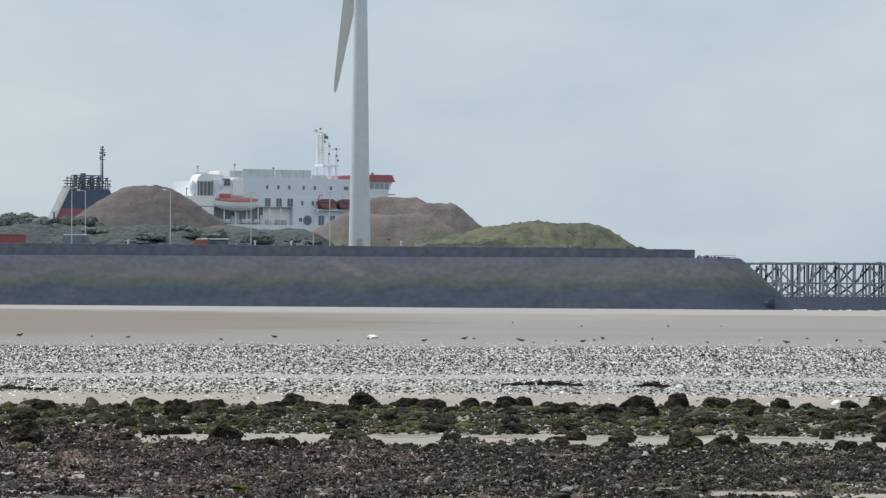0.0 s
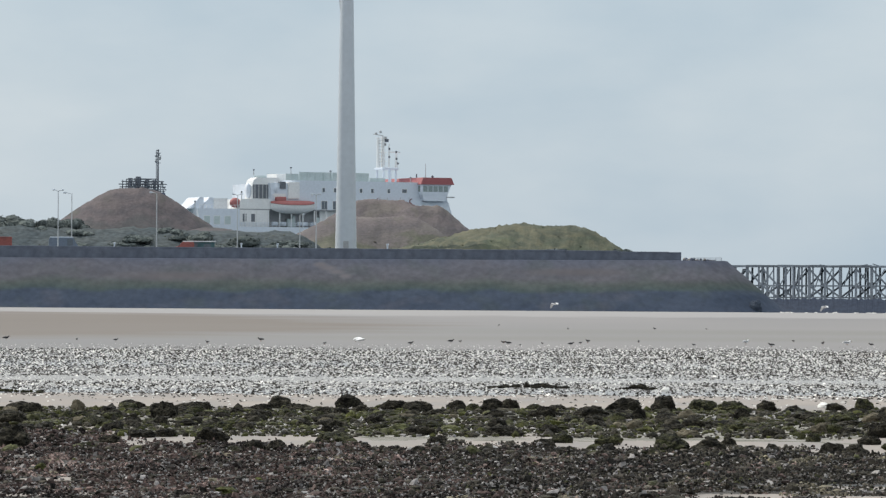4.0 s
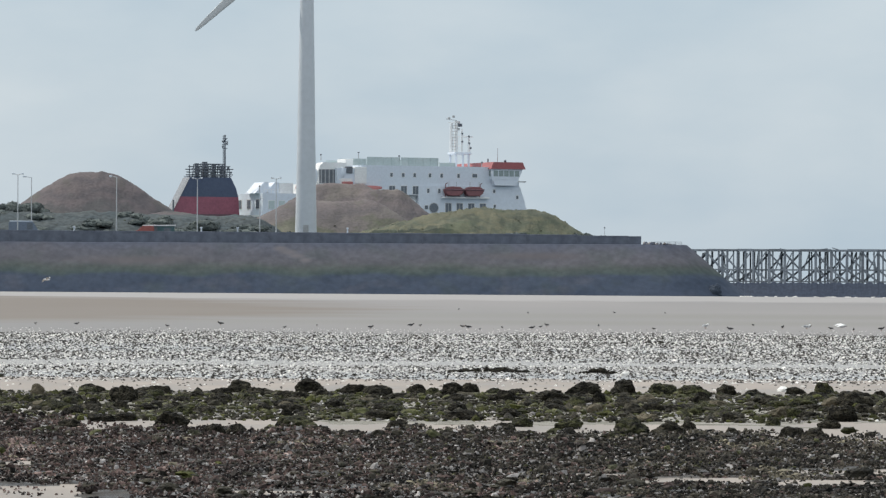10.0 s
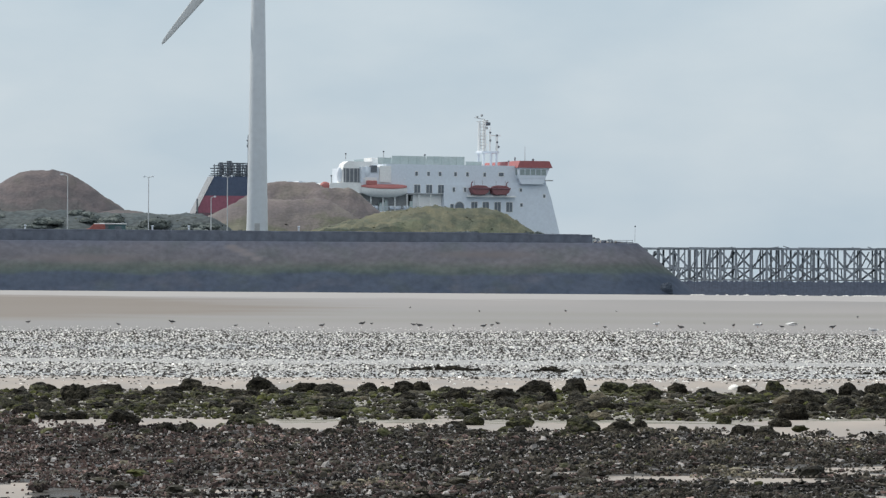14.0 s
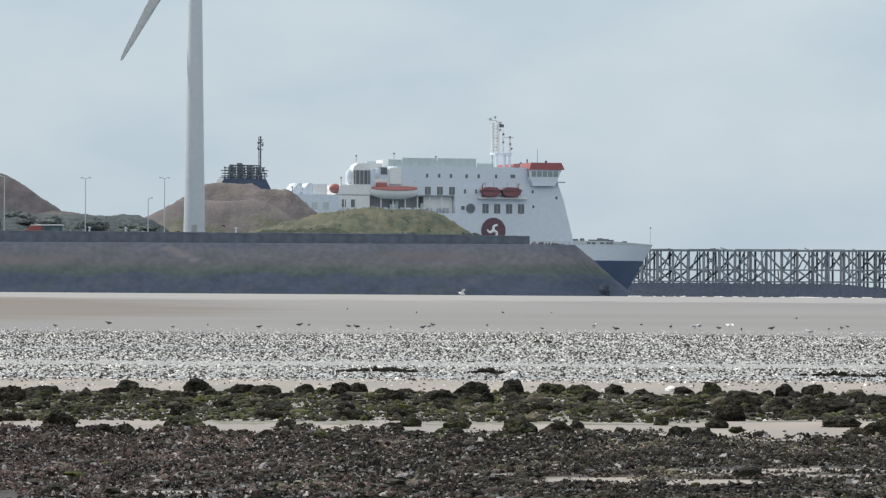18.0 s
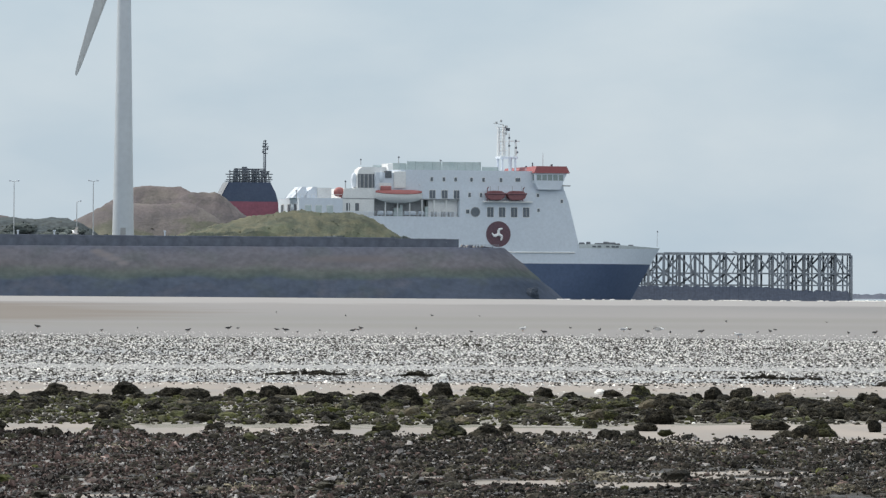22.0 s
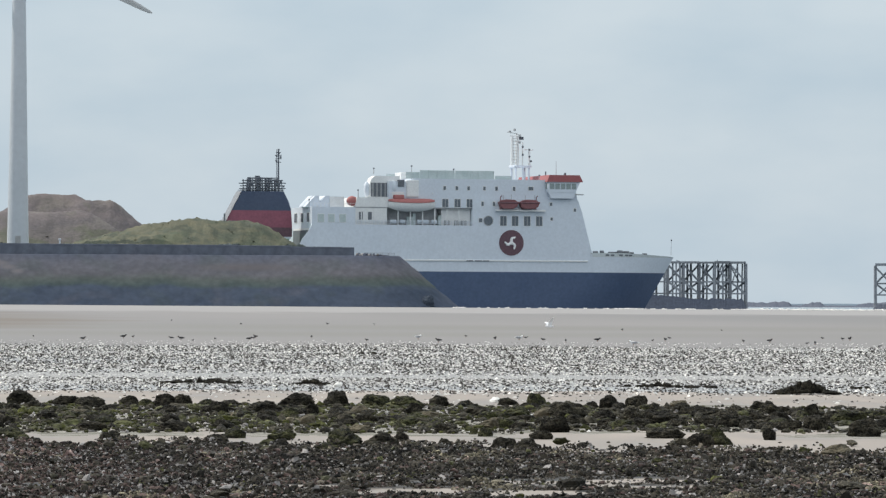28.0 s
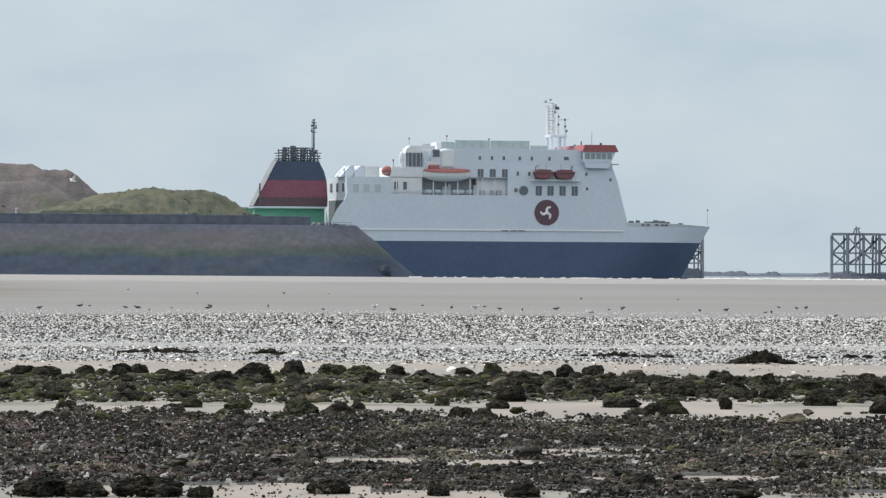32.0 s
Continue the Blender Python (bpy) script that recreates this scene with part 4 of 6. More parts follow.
def hull_strip(bm, z0, z1, x0=-63.0, cut=None, steps=3, n=54):
    """The plating between two heights, both sides, from the stern to the stem (or to cut)."""
    for sign in (-1, 1):
        rows = []
        for k in range(steps + 1):
            z = z0 + (z1 - z0) * k / steps
            tip = 54.3 + 0.59 * z if cut is None else cut
            row = []
            for i in range(n + 1):
                u = i / n
                f = x0 + (tip - x0) * (u if u < 0.5 else 0.5 + (u - 0.5) * (1.5 - u) * 2)
                if i == n:
                    f = tip
                row.append((f, sign * half_breadth(f, z), z))
            rows.append(row if sign < 0 else row[::-1])
        grid_mesh(bm, rows)
    a = [(x0, -BEAM, z0), (x0, BEAM, z0), (x0, BEAM, z1), (x0, -BEAM, z1)]
    bm.faces.new([bm.verts.new(p) for p in a])
    return bm


def make_ferry():
    ob = empty("ferry")
    tagged(ob, "white passenger ferry with navy hull and red-banded funnel", "ferry")
    S = -BEAM                                   # the starboard side
    lower = part("lower_hull", hull_strip(bmesh.new(), -4, 10.3, steps=5), M_navy, ob, "navy blue lower hull", smooth=True)
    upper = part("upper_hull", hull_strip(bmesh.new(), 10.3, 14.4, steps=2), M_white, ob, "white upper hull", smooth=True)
    # forecastle bulwark with its fairleads: it carries the flare of the bow on upwards
    bm = bmesh.new()
    for sign in (-1, 1):
        rows = []
        for k in range(3):
            row = []
            for u in np.linspace(0, 1, 30):
                aft = 35.8 + 27.0 * u
                z = 14.38 + (1.08 - 0.83 * float(np.clip((aft - 45) / 17.3, 0, 1))) * k / 2
                f = 35.8 + (54.3 + 0.59 * z - 35.8) * u
                row.append((f, sign * half_breadth(f, z), z))
            rows.append(row if sign < 0 else row[::-1])
        grid_mesh(bm, rows)
    part("bulwark", bm, M_bulwark, upper, "white bulwark greyed for the shade of the flare", smooth=True)
    bm = bmesh.new()
    pts = [(f, half_breadth(f, 14.4) - 0.1) for f in np.linspace(30, 62, 20)]
    grid_mesh(bm, [[(f, -y, 14.38) for f, y in pts], [(f, y, 14.38) for f, y in pts]])
    part("foredeck", bm, M_deck, upper)
    for f in (40.5, 42.0, 44.5, 46.2, 47.4):
        y = -half_breadth(f, 15.1)
        part("mooring_port", box(bmesh.new(), f - 0.5, f + 0.5, y - 0.12, y + 0.3, 14.65, 15.1, 0.05), M_dark, upper)
    for f, w, h in ((39.8, 0.5, 0.9), (41.6, 0.35, 1.1), (44.6, 0.9, 0.75), (46.6, 0.5, 1.2), (48.2, 0.7, 1.0), (49.9, 0.4, 0.7), (53.5, 0.5, 0.3)):
        bm = box(bmesh.new(), f - w, f + w, -4.5, -2.7, 14.4, 15.1 + 0.4 * h, 0.12)
        rod(bm, (f - 1.3 * w, -3.6, 15.25 + 0.4 * h), (f + 1.3 * w, -3.6, 15.25 + 0.4 * h), 0.45 * h, 0.45 * h, 10)
        part("winch", bm, M_dark, upper)
    part("bow_staff", rod(bmesh.new(), (62.2, 0, 15), (62.3, 0, 19.0), 0.07, 0.04, 6), M_grey, upper)
    part("bow_light", ball(bmesh.new(), (62.3, 0, 19.1), 0.22), M_black, upper)
    # rubbing strake
    bm = bmesh.new()
    for sign in (-1, 1):
        rows = [[], [], [], []]
        for f in np.linspace(-60, 35, 50):
            y = half_breadth(f, 13.2)
            for row, (dy, dz) in zip(rows, ((0, -0.22), (0.25, -0.15), (0.25, 0.15), (0, 0.22))):
                row.append((f, sign * (y + dy), 13.2 + dz))
        grid_mesh(bm, rows)
    part("rubbing_strake", bm, M_offwhite, lower)
    for f in (2.6, 5.0, 7.0):
        part("scupper", box(bmesh.new(), f - 0.9, f + 0.9, S - 0.3, S - 0.1, 13.0, 13.25), M_dark, lower)

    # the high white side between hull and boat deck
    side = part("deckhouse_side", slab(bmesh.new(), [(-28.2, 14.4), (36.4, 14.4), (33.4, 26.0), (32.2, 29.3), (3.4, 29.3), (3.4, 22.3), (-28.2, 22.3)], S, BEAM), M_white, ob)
    part("aft_deckhouse", slab(bmesh.new(), [(-39.8, 14.4), (-28.2, 14.4), (-28.2, 26.8), (-39.8, 26.8)], S, BEAM - 0.4), M_white, side)
    bm = slab(bmesh.new(), [(-44.2, 14.4), (-39.8, 14.4), (-39.8, 22.2), (-40.6, 20.5), (-42.2, 18.6)], S + 0.004, S + 0.6)
    part("side_fin", bm, M_white, side)
    # promenade recess, set back under the boats
    part("promenade_house", box(bmesh.new(), -28.1, -19.6, S + 0.45, S + 5.5, 22.3, 26.6), M_offwhite, side)
    part("promenade_screen", box(bmesh.new(), -4.6, 3.3, S + 1.6, S + 5.5, 22.3, 26.6), M_offwhite, side)
    for f in (-26.6, -24.2):
        part("promenade_window", box(bmesh.new(), f - 0.5, f + 0.5, S + 0.36, S + 0.46, 23.6, 25.6), M_dark, side)
    for f in (-3.2, -0.4, 1.4):
        part("deck_locker", box(bmesh.new(), f - 0.7, f + 0.7, S + 0.9, S + 1.55, 22.3, 23.6, 0.05), M_grey, side)
    part("promenade_wall", box(bmesh.new(), -28.1, 3.3, S + 6.0, BEAM - 6.0, 22.3, 26.6), M_offwhite, side)
    # added grey panel paints the lifeboat's shade on the recess
    part("promenade_shade_panel", box(bmesh.new(), -19.0, -5.2, S + 3.2, S + 5.9, 22.3, 26.6), M_grey, side, "grey panel in place of the shade under the boat deck")
    part("boat_deck", box(bmesh.new(), -28.1, 3.3, S + 0.6, BEAM - 0.6, 26.6, 26.9), M_grey, side)
    for f in np.arange(-26.5, 3, 3.3):
        part("stanchion", box(bmesh.new(), f - 0.13, f + 0.13, S + 0.3, S + 0.55, 22.3, 26.6), M_offwhite, side)
    for f, w, z0, z1 in ((-25.6, 0.8, 22.6, 25.2), (-21.8, 1.4, 22.6, 25.6), (-16.5, 0.9, 22.7, 25.0), (-12.2, 0.6, 22.6, 24.9), (-8.2, 0.9, 23.0, 25.0), (-2.6, 0.6, 22.6, 24.6)):
        part("doorway", box(bmesh.new(), f - w, f + w, S + 5.9, S + 6.05, z0, z1), M_dark, side)
    for f in (-17.6, -15.2, -10.4, -8.9, -6.6):
        part("raft_canister", rod(bmesh.new(), (f - 0.7, S + 1.4, 23.2), (f + 0.7, S + 1.4, 23.2), 0.5, n=12), M_white, side)
    for f, w, h in ((-13.0, 0.8, 2.2), (-11.9, 0.4, 3.0), (-4.9, 0.5, 2.6), (2.2, 0.6, 1.9), (0.6, 0.4, 1.3)):
        part("deck_box", box(bmesh.new(), f - w, f + w, S + 1.7, S + 2.6, 22.3, 22.3 + h, 0.06), M_screen, side)
    for f in np.arange(-27.6, 3.2, 1.1):
        part("rail_post", box(bmesh.new(), f - 0.04, f + 0.04, S + 0.1, S + 0.18, 22.3, 23.4), M_white, side)
    for z in (22.75, 23.1, 23.4):
        part("rail_bar", box(bmesh.new(), -28, 3.3, S + 0.1, S + 0.17, z - 0.035, z + 0.035), M_white, side)
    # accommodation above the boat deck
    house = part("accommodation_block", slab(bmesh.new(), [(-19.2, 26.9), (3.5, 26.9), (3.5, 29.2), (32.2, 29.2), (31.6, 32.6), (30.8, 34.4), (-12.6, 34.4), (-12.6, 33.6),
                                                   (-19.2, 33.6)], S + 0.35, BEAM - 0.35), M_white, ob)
    # windows, all on the starboard side
    def window(f, z, w, h, y=S, mat=M_window, parent=side, name="window"):
        fr = part(name, box(bmesh.new(), f - w / 2 - 0.12, f + w / 2 + 0.12, y - 0.05, y + 0.05, z - h / 2 - 0.12, z + h / 2 + 0.12, 0.02), M_offwhite, parent)
        part("pane", box(bmesh.new(), f - w / 2, f + w / 2, y - 0.09, y - 0.04, z - h / 2, z + h / 2), mat, fr)
    for f in (11.8, 15.0, 18.3, 21.6):
        window(f, 23.6, 1.7, 2.5)
        part("mullion", box(bmesh.new(), f - 0.07, f + 0.07, S - 0.12, S - 0.085, 22.4, 24.8), M_grey, side)
    for f in (-3.9, -0.6, 2.7):
        window(f, 28.1, 1.6, 2.1, S + 0.35, parent=house)
        part("mullion", box(bmesh.new(), f - 0.07, f + 0.07, S + 0.23, S + 0.265, 27.1, 29.1), M_grey, house)
    for f in (6.1, 9.2):
        window(f, 28.0, 0.6, 1.1)
    for f in (-4.1, -0.8, 2.4, 6.7, 10.0, 14.8):
        window(f, 32.0, 0.65, 1.0, S + 0.35, parent=house)
    window(19.4, 32.1, 1.3, 0.9, S + 0.35, parent=house)
    for f, z in ((24.8, 28.1), (25.0, 24.2), (31.4, 26.6)):
        window(f, z, 0.6, 0.8)
    rnd_win = bmesh.new()
    rod(rnd_win, (7.7, S - 0.12, 23.6), (7.7, S + 0.05, 23.6), 1.15, n=24)
    part("round_port", rnd_win, M_window, side)
    part("port_rim", rod(bmesh.new(), (7.7, S - 0.06, 23.6), (7.7, S + 0.05, 23.6), 1.35, n=24), M_grey, side)
    window(5.6, 23.7, 0.9, 1.0)
    for f in (-37.4, -34.6, -31.6):
        window(f, 23.9, 1.6, 2.0, mat=M_screen)
    # aft face of the deckhouse with its three windows, and the curved skirt under it
    for y in (-8.3, -2.0, 4.6):
        fr = part("aft_window", box(bmesh.new(), -39.9, -39.78, y - 1.35, y + 1.35, 22.8, 25.4), M_offwhite, side)
        part("pane", box(bmesh.new(), -39.95, -39.88, y - 1.15, y + 1.15, 22.95, 25.25), M_black, fr)
    part("aft_skirt", slab(bmesh.new(), [(-39.9, 21.3), (-39.9, 20.8), (-38.0, 20.8), (-38.0, 21.3)], S + 0.3, 6.6), M_offwhite, side)
    # flat dark panel: shade inside the after deck painted over the wall
    part("aft_opening_shade", box(bmesh.new(), -40.0, -39.8, S + 0.65, 6.82, 14.4, 20.8), M_dark, side)
    # emblem: a maroon disc with a pale three-armed figure
    disc = part("emblem_disc", rod(bmesh.new(), (14.0, S - 0.10, 17.9), (14.0, S + 0.05, 17.9), 3.35, n=40), M_maroon, side, "maroon disc painted on the white side")
    for k in range(3):
        a = radians(90 + 120 * k)
        p = Vector((14.0 + 1.15 * math.cos(a), S - 0.12, 17.9 + 1.15 * math.sin(a)))
        q = p + Vector((1.15 * math.cos(a - 1.3), 0, 1.15 * math.sin(a - 1.3)))
        bm = bmesh.new()
        rod(bm, (14.0, S - 0.12, 17.9), p, 0.40, 0.34, 8)
        rod(bm, p, q, 0.34, 0.22, 8)
        part("emblem_arm", bm, M_whitefeather, disc)

    # bridge with its wings and red roof
    wing = BEAM + 1.3
    bridge = part("bridge", slab(bmesh.new(), [(23.6, 31.2), (31.2, 31.2), (32.4, 33.9), (23.6, 33.9)], -wing, wing), M_white, ob)
    roof = bmesh.new()
    slab(roof, [(23.2, 33.9), (33.1, 33.9), (32.2, 35.7), (23.9, 35.7)], -wing - 0.35, wing + 0.35)
    part("bridge_roof", roof, M_roofred, bridge, "red painted bridge roof")
    for f in (24.7, 26.2, 27.7, 29.2, 30.7):
        part("bridge_window", box(bmesh.new(), f - 0.62, f + 0.62, -wing - 0.06, -wing + 0.02, 32.0, 33.5), M_bridgeglass, bridge)
    for y in np.arange(-11.5, 11.6, 1.9):
        part("aft_bridge_window", box(bmesh.new(), 23.5, 23.62, y - 0.7, y + 0.7, 32.0, 33.5), M_bridgeglass, bridge)
        bm = bmesh.new()
        slab(bm, [(31.66, 32.2), (31.74, 32.2), (32.34, 33.55), (32.26, 33.55)], y - 0.75, y + 0.75)
        part("front_bridge_window", bm, M_bridgeglass, bridge)
    part("wing_bracket", slab(bmesh.new(), [(24.5, 29.6), (30.5, 29.6), (31.4, 31.2), (23.8, 31.2)], -wing + 0.1, wing - 0.1), M_white, bridge)
    part("side_light", box(bmesh.new(), 31.0, 33.4, -wing, -wing + 0.8, 30.5, 30.8, 0.05), M_grey, bridge)
    part("whip_aerial", rod(bmesh.new(), (27.4, -8, 35.6), (27.4, -8, 39.5), 0.09, 0.05, 6), M_grey, bridge)
    part("searchlight", ball(bmesh.new(), (30.5, -6, 36.2), 0.35), M_black, bridge)
    part("compass_post", rod(bmesh.new(), (24.2, -9, 35.6), (24.2, -9, 36.7), 0.18, n=8), M_black, bridge)

    # radar mast on its platform
    mast = part("mast_platform", box(bmesh.new(), 17.6, 22.4, -2.4, 2.4, 37.9, 38.5, 0.15), M_white, ob)
    for f, y in ((18.2, -1.9), (18.2, 1.9), (20.2, -1.9), (21.8, -1.9), (21.8, 1.9)):
        part("platform_leg", rod(bmesh.new(), (f, y, 34.3), (f, y, 38.0), 0.28, n=10), M_white, mast)
    for f, y, top, r in ((18.2, 1.3, 46.4, 0.45), (19.6, 1.3, 46.8, 0.50), (20.5, -0.4, 44.6, 0.24), (21.9, -1.8, 42.3, 0.36)):
        part("mast_column", rod(bmesh.new(), (f, y, 38.4), (f, y, top), r, r * 0.75, 10), M_offwhite, mast)
    for z in np.arange(39.2, 46.4, 0.8):
        part("mast_rung", rod(bmesh.new(), (18.2, 0.9, z), (19.6, 0.9, z), 0.05, n=6), M_grey, mast)
    for f, z in ((20.3, 46.4), (20.2, 44.6), (17.5, 47.4), (18.8, 47.9)):
        part("mast_fitting", box(bmesh.new(), f - 0.25, f + 0.25, 0.9, 1.5, z - 0.3, z + 0.3, 0.05), M_grey, mast)
    for z in (40.2, 42.6, 45.2, 46.3):
        part("cross_arm", rod(bmesh.new(), (17.3 if z > 46 else 18.0, 1.3, z), (20.4, 0.9, z), 0.1, n=6), M_offwhite, mast)
    part("yard_arm", rod(bmesh.new(), (16.7, 1.3, 47.3), (19.7, 1.3, 46.9), 0.08, n=6), M_grey, mast)
    part("flag", box(bmesh.new(), 20.1, 21.3, 1.25, 1.35, 45.3, 46.1), M_black, mast)
    part("radar_scanner", box(bmesh.new(), 20.1, 23.0, -2.0, -1.6, 42.4, 42.7, 0.05), M_offwhite, mast)
    for f, y, z in ((20.5, -0.7, 43.4), (20.5, -0.7, 41.3), (21.9, -2.1, 40.8), (22.3, -2.1, 39.6)):
        part("mast_light", ball(bmesh.new(), (f, y, z), 0.3), M_black, mast)
    part("top_light", ball(bmesh.new(), (21.9, -1.8, 42.6), 0.34), M_black, mast)

    # sun deck screens on the roof
    for f0, f1, top in ((-14.0, -10.6, 36.1), (-10.2, -1.0, 36.6), (-0.6, 9.8, 36.6), (10.2, 14.6, 35.4)):
        scr = part("wind_screen", box(bmesh.new(), f0, f1, S + 2.2, S + 2.35, 34.4, top), M_screen, house, "pale tinted glass wind screen")
        for f in np.arange(f0, f1 + 0.1, (f1 - f0) / max(1, round((f1 - f0) / 2.2))):
            part("mullion", box(bmesh.new(), f - 0.06, f + 0.06, S + 2.1, S + 2.2, 34.4, top + 0.05), M_screen, scr)
        part("wind_screen", box(bmesh.new(), f0, f1, BEAM - 2.35, BEAM - 2.2, 34.4, top), M_screen, house)
    for f, h in ((-12.4, 37.6), (-1.0, 36.9), (22.4, 35.6)):
        part("lamp_post", rod(bmesh.new(), (f, S + 2.6, 34.4), (f, S + 2.6, h), 0.08, n=6), M_grey, house)
        part("floodlight", box(bmesh.new(), f - 0.2, f + 0.2, S + 2.4, S + 2.8, h - 0.1, h + 0.25, 0.05), M_black, house)
    part("roof_locker", box(bmesh.new(), -13.5, -9, -3, 3, 34.4, 36.2, 0.2), M_offwhite, house)

    # aft end of the upper deck: machinery box, radome, tank, small dome
    mach = part("machinery_casing", slab(bmesh.new(), [(-23.9, 26.9), (-15.8, 26.9), (-15.8, 35.0), (-22.3, 35.0), (-23.3, 34.3), (-23.9, 32.6)], S + 2.0, -5.8), M_offwhite, ob)
    part("louvre_opening", box(bmesh.new(), -23.5, -18.6, S + 1.9, S + 2.1, 29.6, 33.2), M_dark, mach)
    for f in np.arange(-23.0, -18.6, 1.1):
        part("louvre", box(bmesh.new(), f - 0.16, f + 0.16, S + 1.85, S + 1.98, 29.6, 33.2), M_grey, mach)
    part("aft_house", slab(bmesh.new(), [(-28.1, 26.9), (-19.2, 26.9), (-19.2, 29.4), (-27.6, 29.4)], S + 0.5, BEAM - 0.5), M_offwhite, ob)
    part("radome", ball(bmesh.new(), (-24.3, -8.6, 31.5), 0.8, 0.9, 2.0, 3), M_white, ob, smooth=True)
    part("small_dome", ball(bmesh.new(), (-17.7, S + 0.9, 32.2), 0.9, 0.9, 1.6, 3), M_white, ob, smooth=True)
    part("deck_bin", box(bmesh.new(), -16.7, -15.0, S + 0.1, S + 1.4, 32.2, 34.0, 0.1), M_dark, ob)
    part("dome_stand", box(bmesh.new(), -18.3, -15.0, S + 0.3, S + 1.6, 29.4, 30.9, 0.05), M_offwhite, ob)
    part("vent_trunk", box(bmesh.new(), -14.4, -11.2, S - 0.1, S + 1.8, 29.6, 33.9, 0.12), M_offwhite, ob, "tall cream ventilation trunk")
    part("aft_aerial", rod(bmesh.new(), (-22.0, -7, 35.6), (-22.0, -7, 36.9), 0.1, n=6), M_grey, ob)
    part("aft_aerial_head", ball(bmesh.new(), (-22.0, -7, 37.0), 0.24), M_black, ob)
    # ventilator hoods with sloping white faces on the aft deckhouse
    for f in (-39.2, -36.4):
        part("ventilator_hood", slab(bmesh.new(), [(f - 1.8, 26.8), (f + 2.0, 26.8), (f + 2.0, 29.7), (f + 0.9, 29.7)], S + 2.5, -2), M_white, ob)
    part("ventilator_house", slab(bmesh.new(), [(-34.4, 26.8), (-30.6, 26.8), (-30.6, 29.5), (-34.4, 29.5)], S + 2.2, 2), M_offwhite, ob)
    for f, z in ((-40.3, 28.6), (-27.2, 31.2)):
        part("deck_lamp", rod(bmesh.new(), (f, S + 1, 26.8), (f, S + 1, z), 0.1, n=6), M_grey, ob)
        part("deck_lamp_head", ball(bmesh.new(), (f, S + 1, z), 0.24), M_black, ob)
    part("rescue_capsule", ball(bmesh.new(), (-29.0 + 0.4, S + 1.8, 28.4), 1.5, 1.1, 1.3, 3), M_orange, ob, "orange rescue capsule on the aft deck", smooth=True)
    for f in np.arange(-39.4, -28.5, 1.0):
        part("rail_post", box(bmesh.new(), f - 0.04, f + 0.04, S + 0.15, S + 0.23, 26.8, 27.8), M_offwhite, ob)
    part("rail_bar", box(bmesh.new(), -39.5, -28.3, S + 0.15, S + 0.22, 27.72, 27.8), M_offwhite, ob)

    # lifeboat in its davits
    boat = bmesh.new()
    rows = []
    for f in np.linspace(-19.4, -6.7, 17):
        k = abs((f + 13.05) / 6.35)
        w = 1.9 * max(0.0, 1 - k ** 2.6) ** 0.6 + 0.06
        rows.append([(f, S + 0.2 - w * math.sin(a) , 27.9 + 0.45 * k ** 3 - 2.15 * math.cos(a) * (1 - 0.35 * k ** 3)) for a in np.linspace(-1.57, 1.57, 11)])
    grid_mesh(boat, rows)
    hull = part("lifeboat_hull", boat, M_offwhite, ob, "white lifeboat hull", smooth=True)
    cano = bmesh.new()
    rows = []
    for f in np.linspace(-19.3, -6.8, 17):
        k = abs((f + 13.05) / 6.25)
        w = 1.95 * max(0.0, 1 - k ** 2.6) ** 0.6 + 0.06
        rows.append([(f, S + 0.2 - w * math.sin(a), 28.0 + 0.4 * k ** 3 + 1.15 * math.cos(a) * (1 - 0.6 * k ** 4)) for a in np.linspace(-1.57, 1.57, 11)])
    grid_mesh(cano, rows)
    part("lifeboat_canopy", cano, M_orange, hull, "orange-red lifeboat canopy", smooth=True)
    part("lifeboat_cockpit", box(bmesh.new(), -18.0, -15.2, S - 0.7, S + 1.2, 28.8, 30.1, 0.3), M_orange, hull)
    for f in (-18.6, -7.4):
        bm = bmesh.new()
        rod(bm, (f, S + 1.8, 26.8), (f, S + 1.6, 30.2), 0.2, 0.18, 8)
        rod(bm, (f, S + 1.6, 30.2), (f, S + 0.1, 30.6), 0.18, 0.14, 8)
        part("davit", bm, M_offwhite, ob)
    # red rescue boats ahead of it: deep hulls with a raised cover
    for f0, f1 in ((10.0, 15.55), (15.65, 21.3)):
        bm = slab(bmesh.new(), [(f0, 28.5), (f0 + 0.5, 27.2), (f0 + 1.3, 26.7), (f1 - 1.6, 26.7), (f1 - 0.6, 27.3), (f1, 28.6)], S - 2.2, S - 0.2)
        bmesh.ops.bevel(bm, geom=bm.edges[:], offset=0.25, segments=2, profile=0.6, affect="EDGES")
        rb = part("rescue_boat", bm, M_boatred, ob, "red rescue boat slung outboard")
        bm = slab(bmesh.new(), [(f0 + 0.3, 28.5), (f1 - 0.3, 28.5), (f1 - 1.1, 29.1), (f0 + 2.0, 29.2), (f0 + 1.0, 29.0)], S - 1.9, S - 0.5)
        bmesh.ops.bevel(bm, geom=bm.edges[:], offset=0.18, segments=2, profile=0.6, affect="EDGES")
        part("boat_cover", bm, M_boatred, rb)
        part("fender", rod(bmesh.new(), (f0 + 0.3, S - 2.25, 28.3), (f1 - 0.3, S - 2.25, 28.3), 0.14, n=8), M_maroon, rb)
    for f in (11.4, 13.6, 17.4, 20.0):
        part("fall_wire", rod(bmesh.new(), (f, S - 1.2, 29.0), (f, S - 1.2, 30.4), 0.06, n=6), M_grey, ob)
    for f in (10.9, 20.7):
        bm = bmesh.new()
        rod(bm, (f, S - 0.02, 26.4), (f, S - 0.3, 29.8), 0.12, n=8)
        rod(bm, (f, S - 0.3, 29.8), (f, S - 1.4, 30.1), 0.10, n=8)
        part("davit", bm, M_boatred, ob)
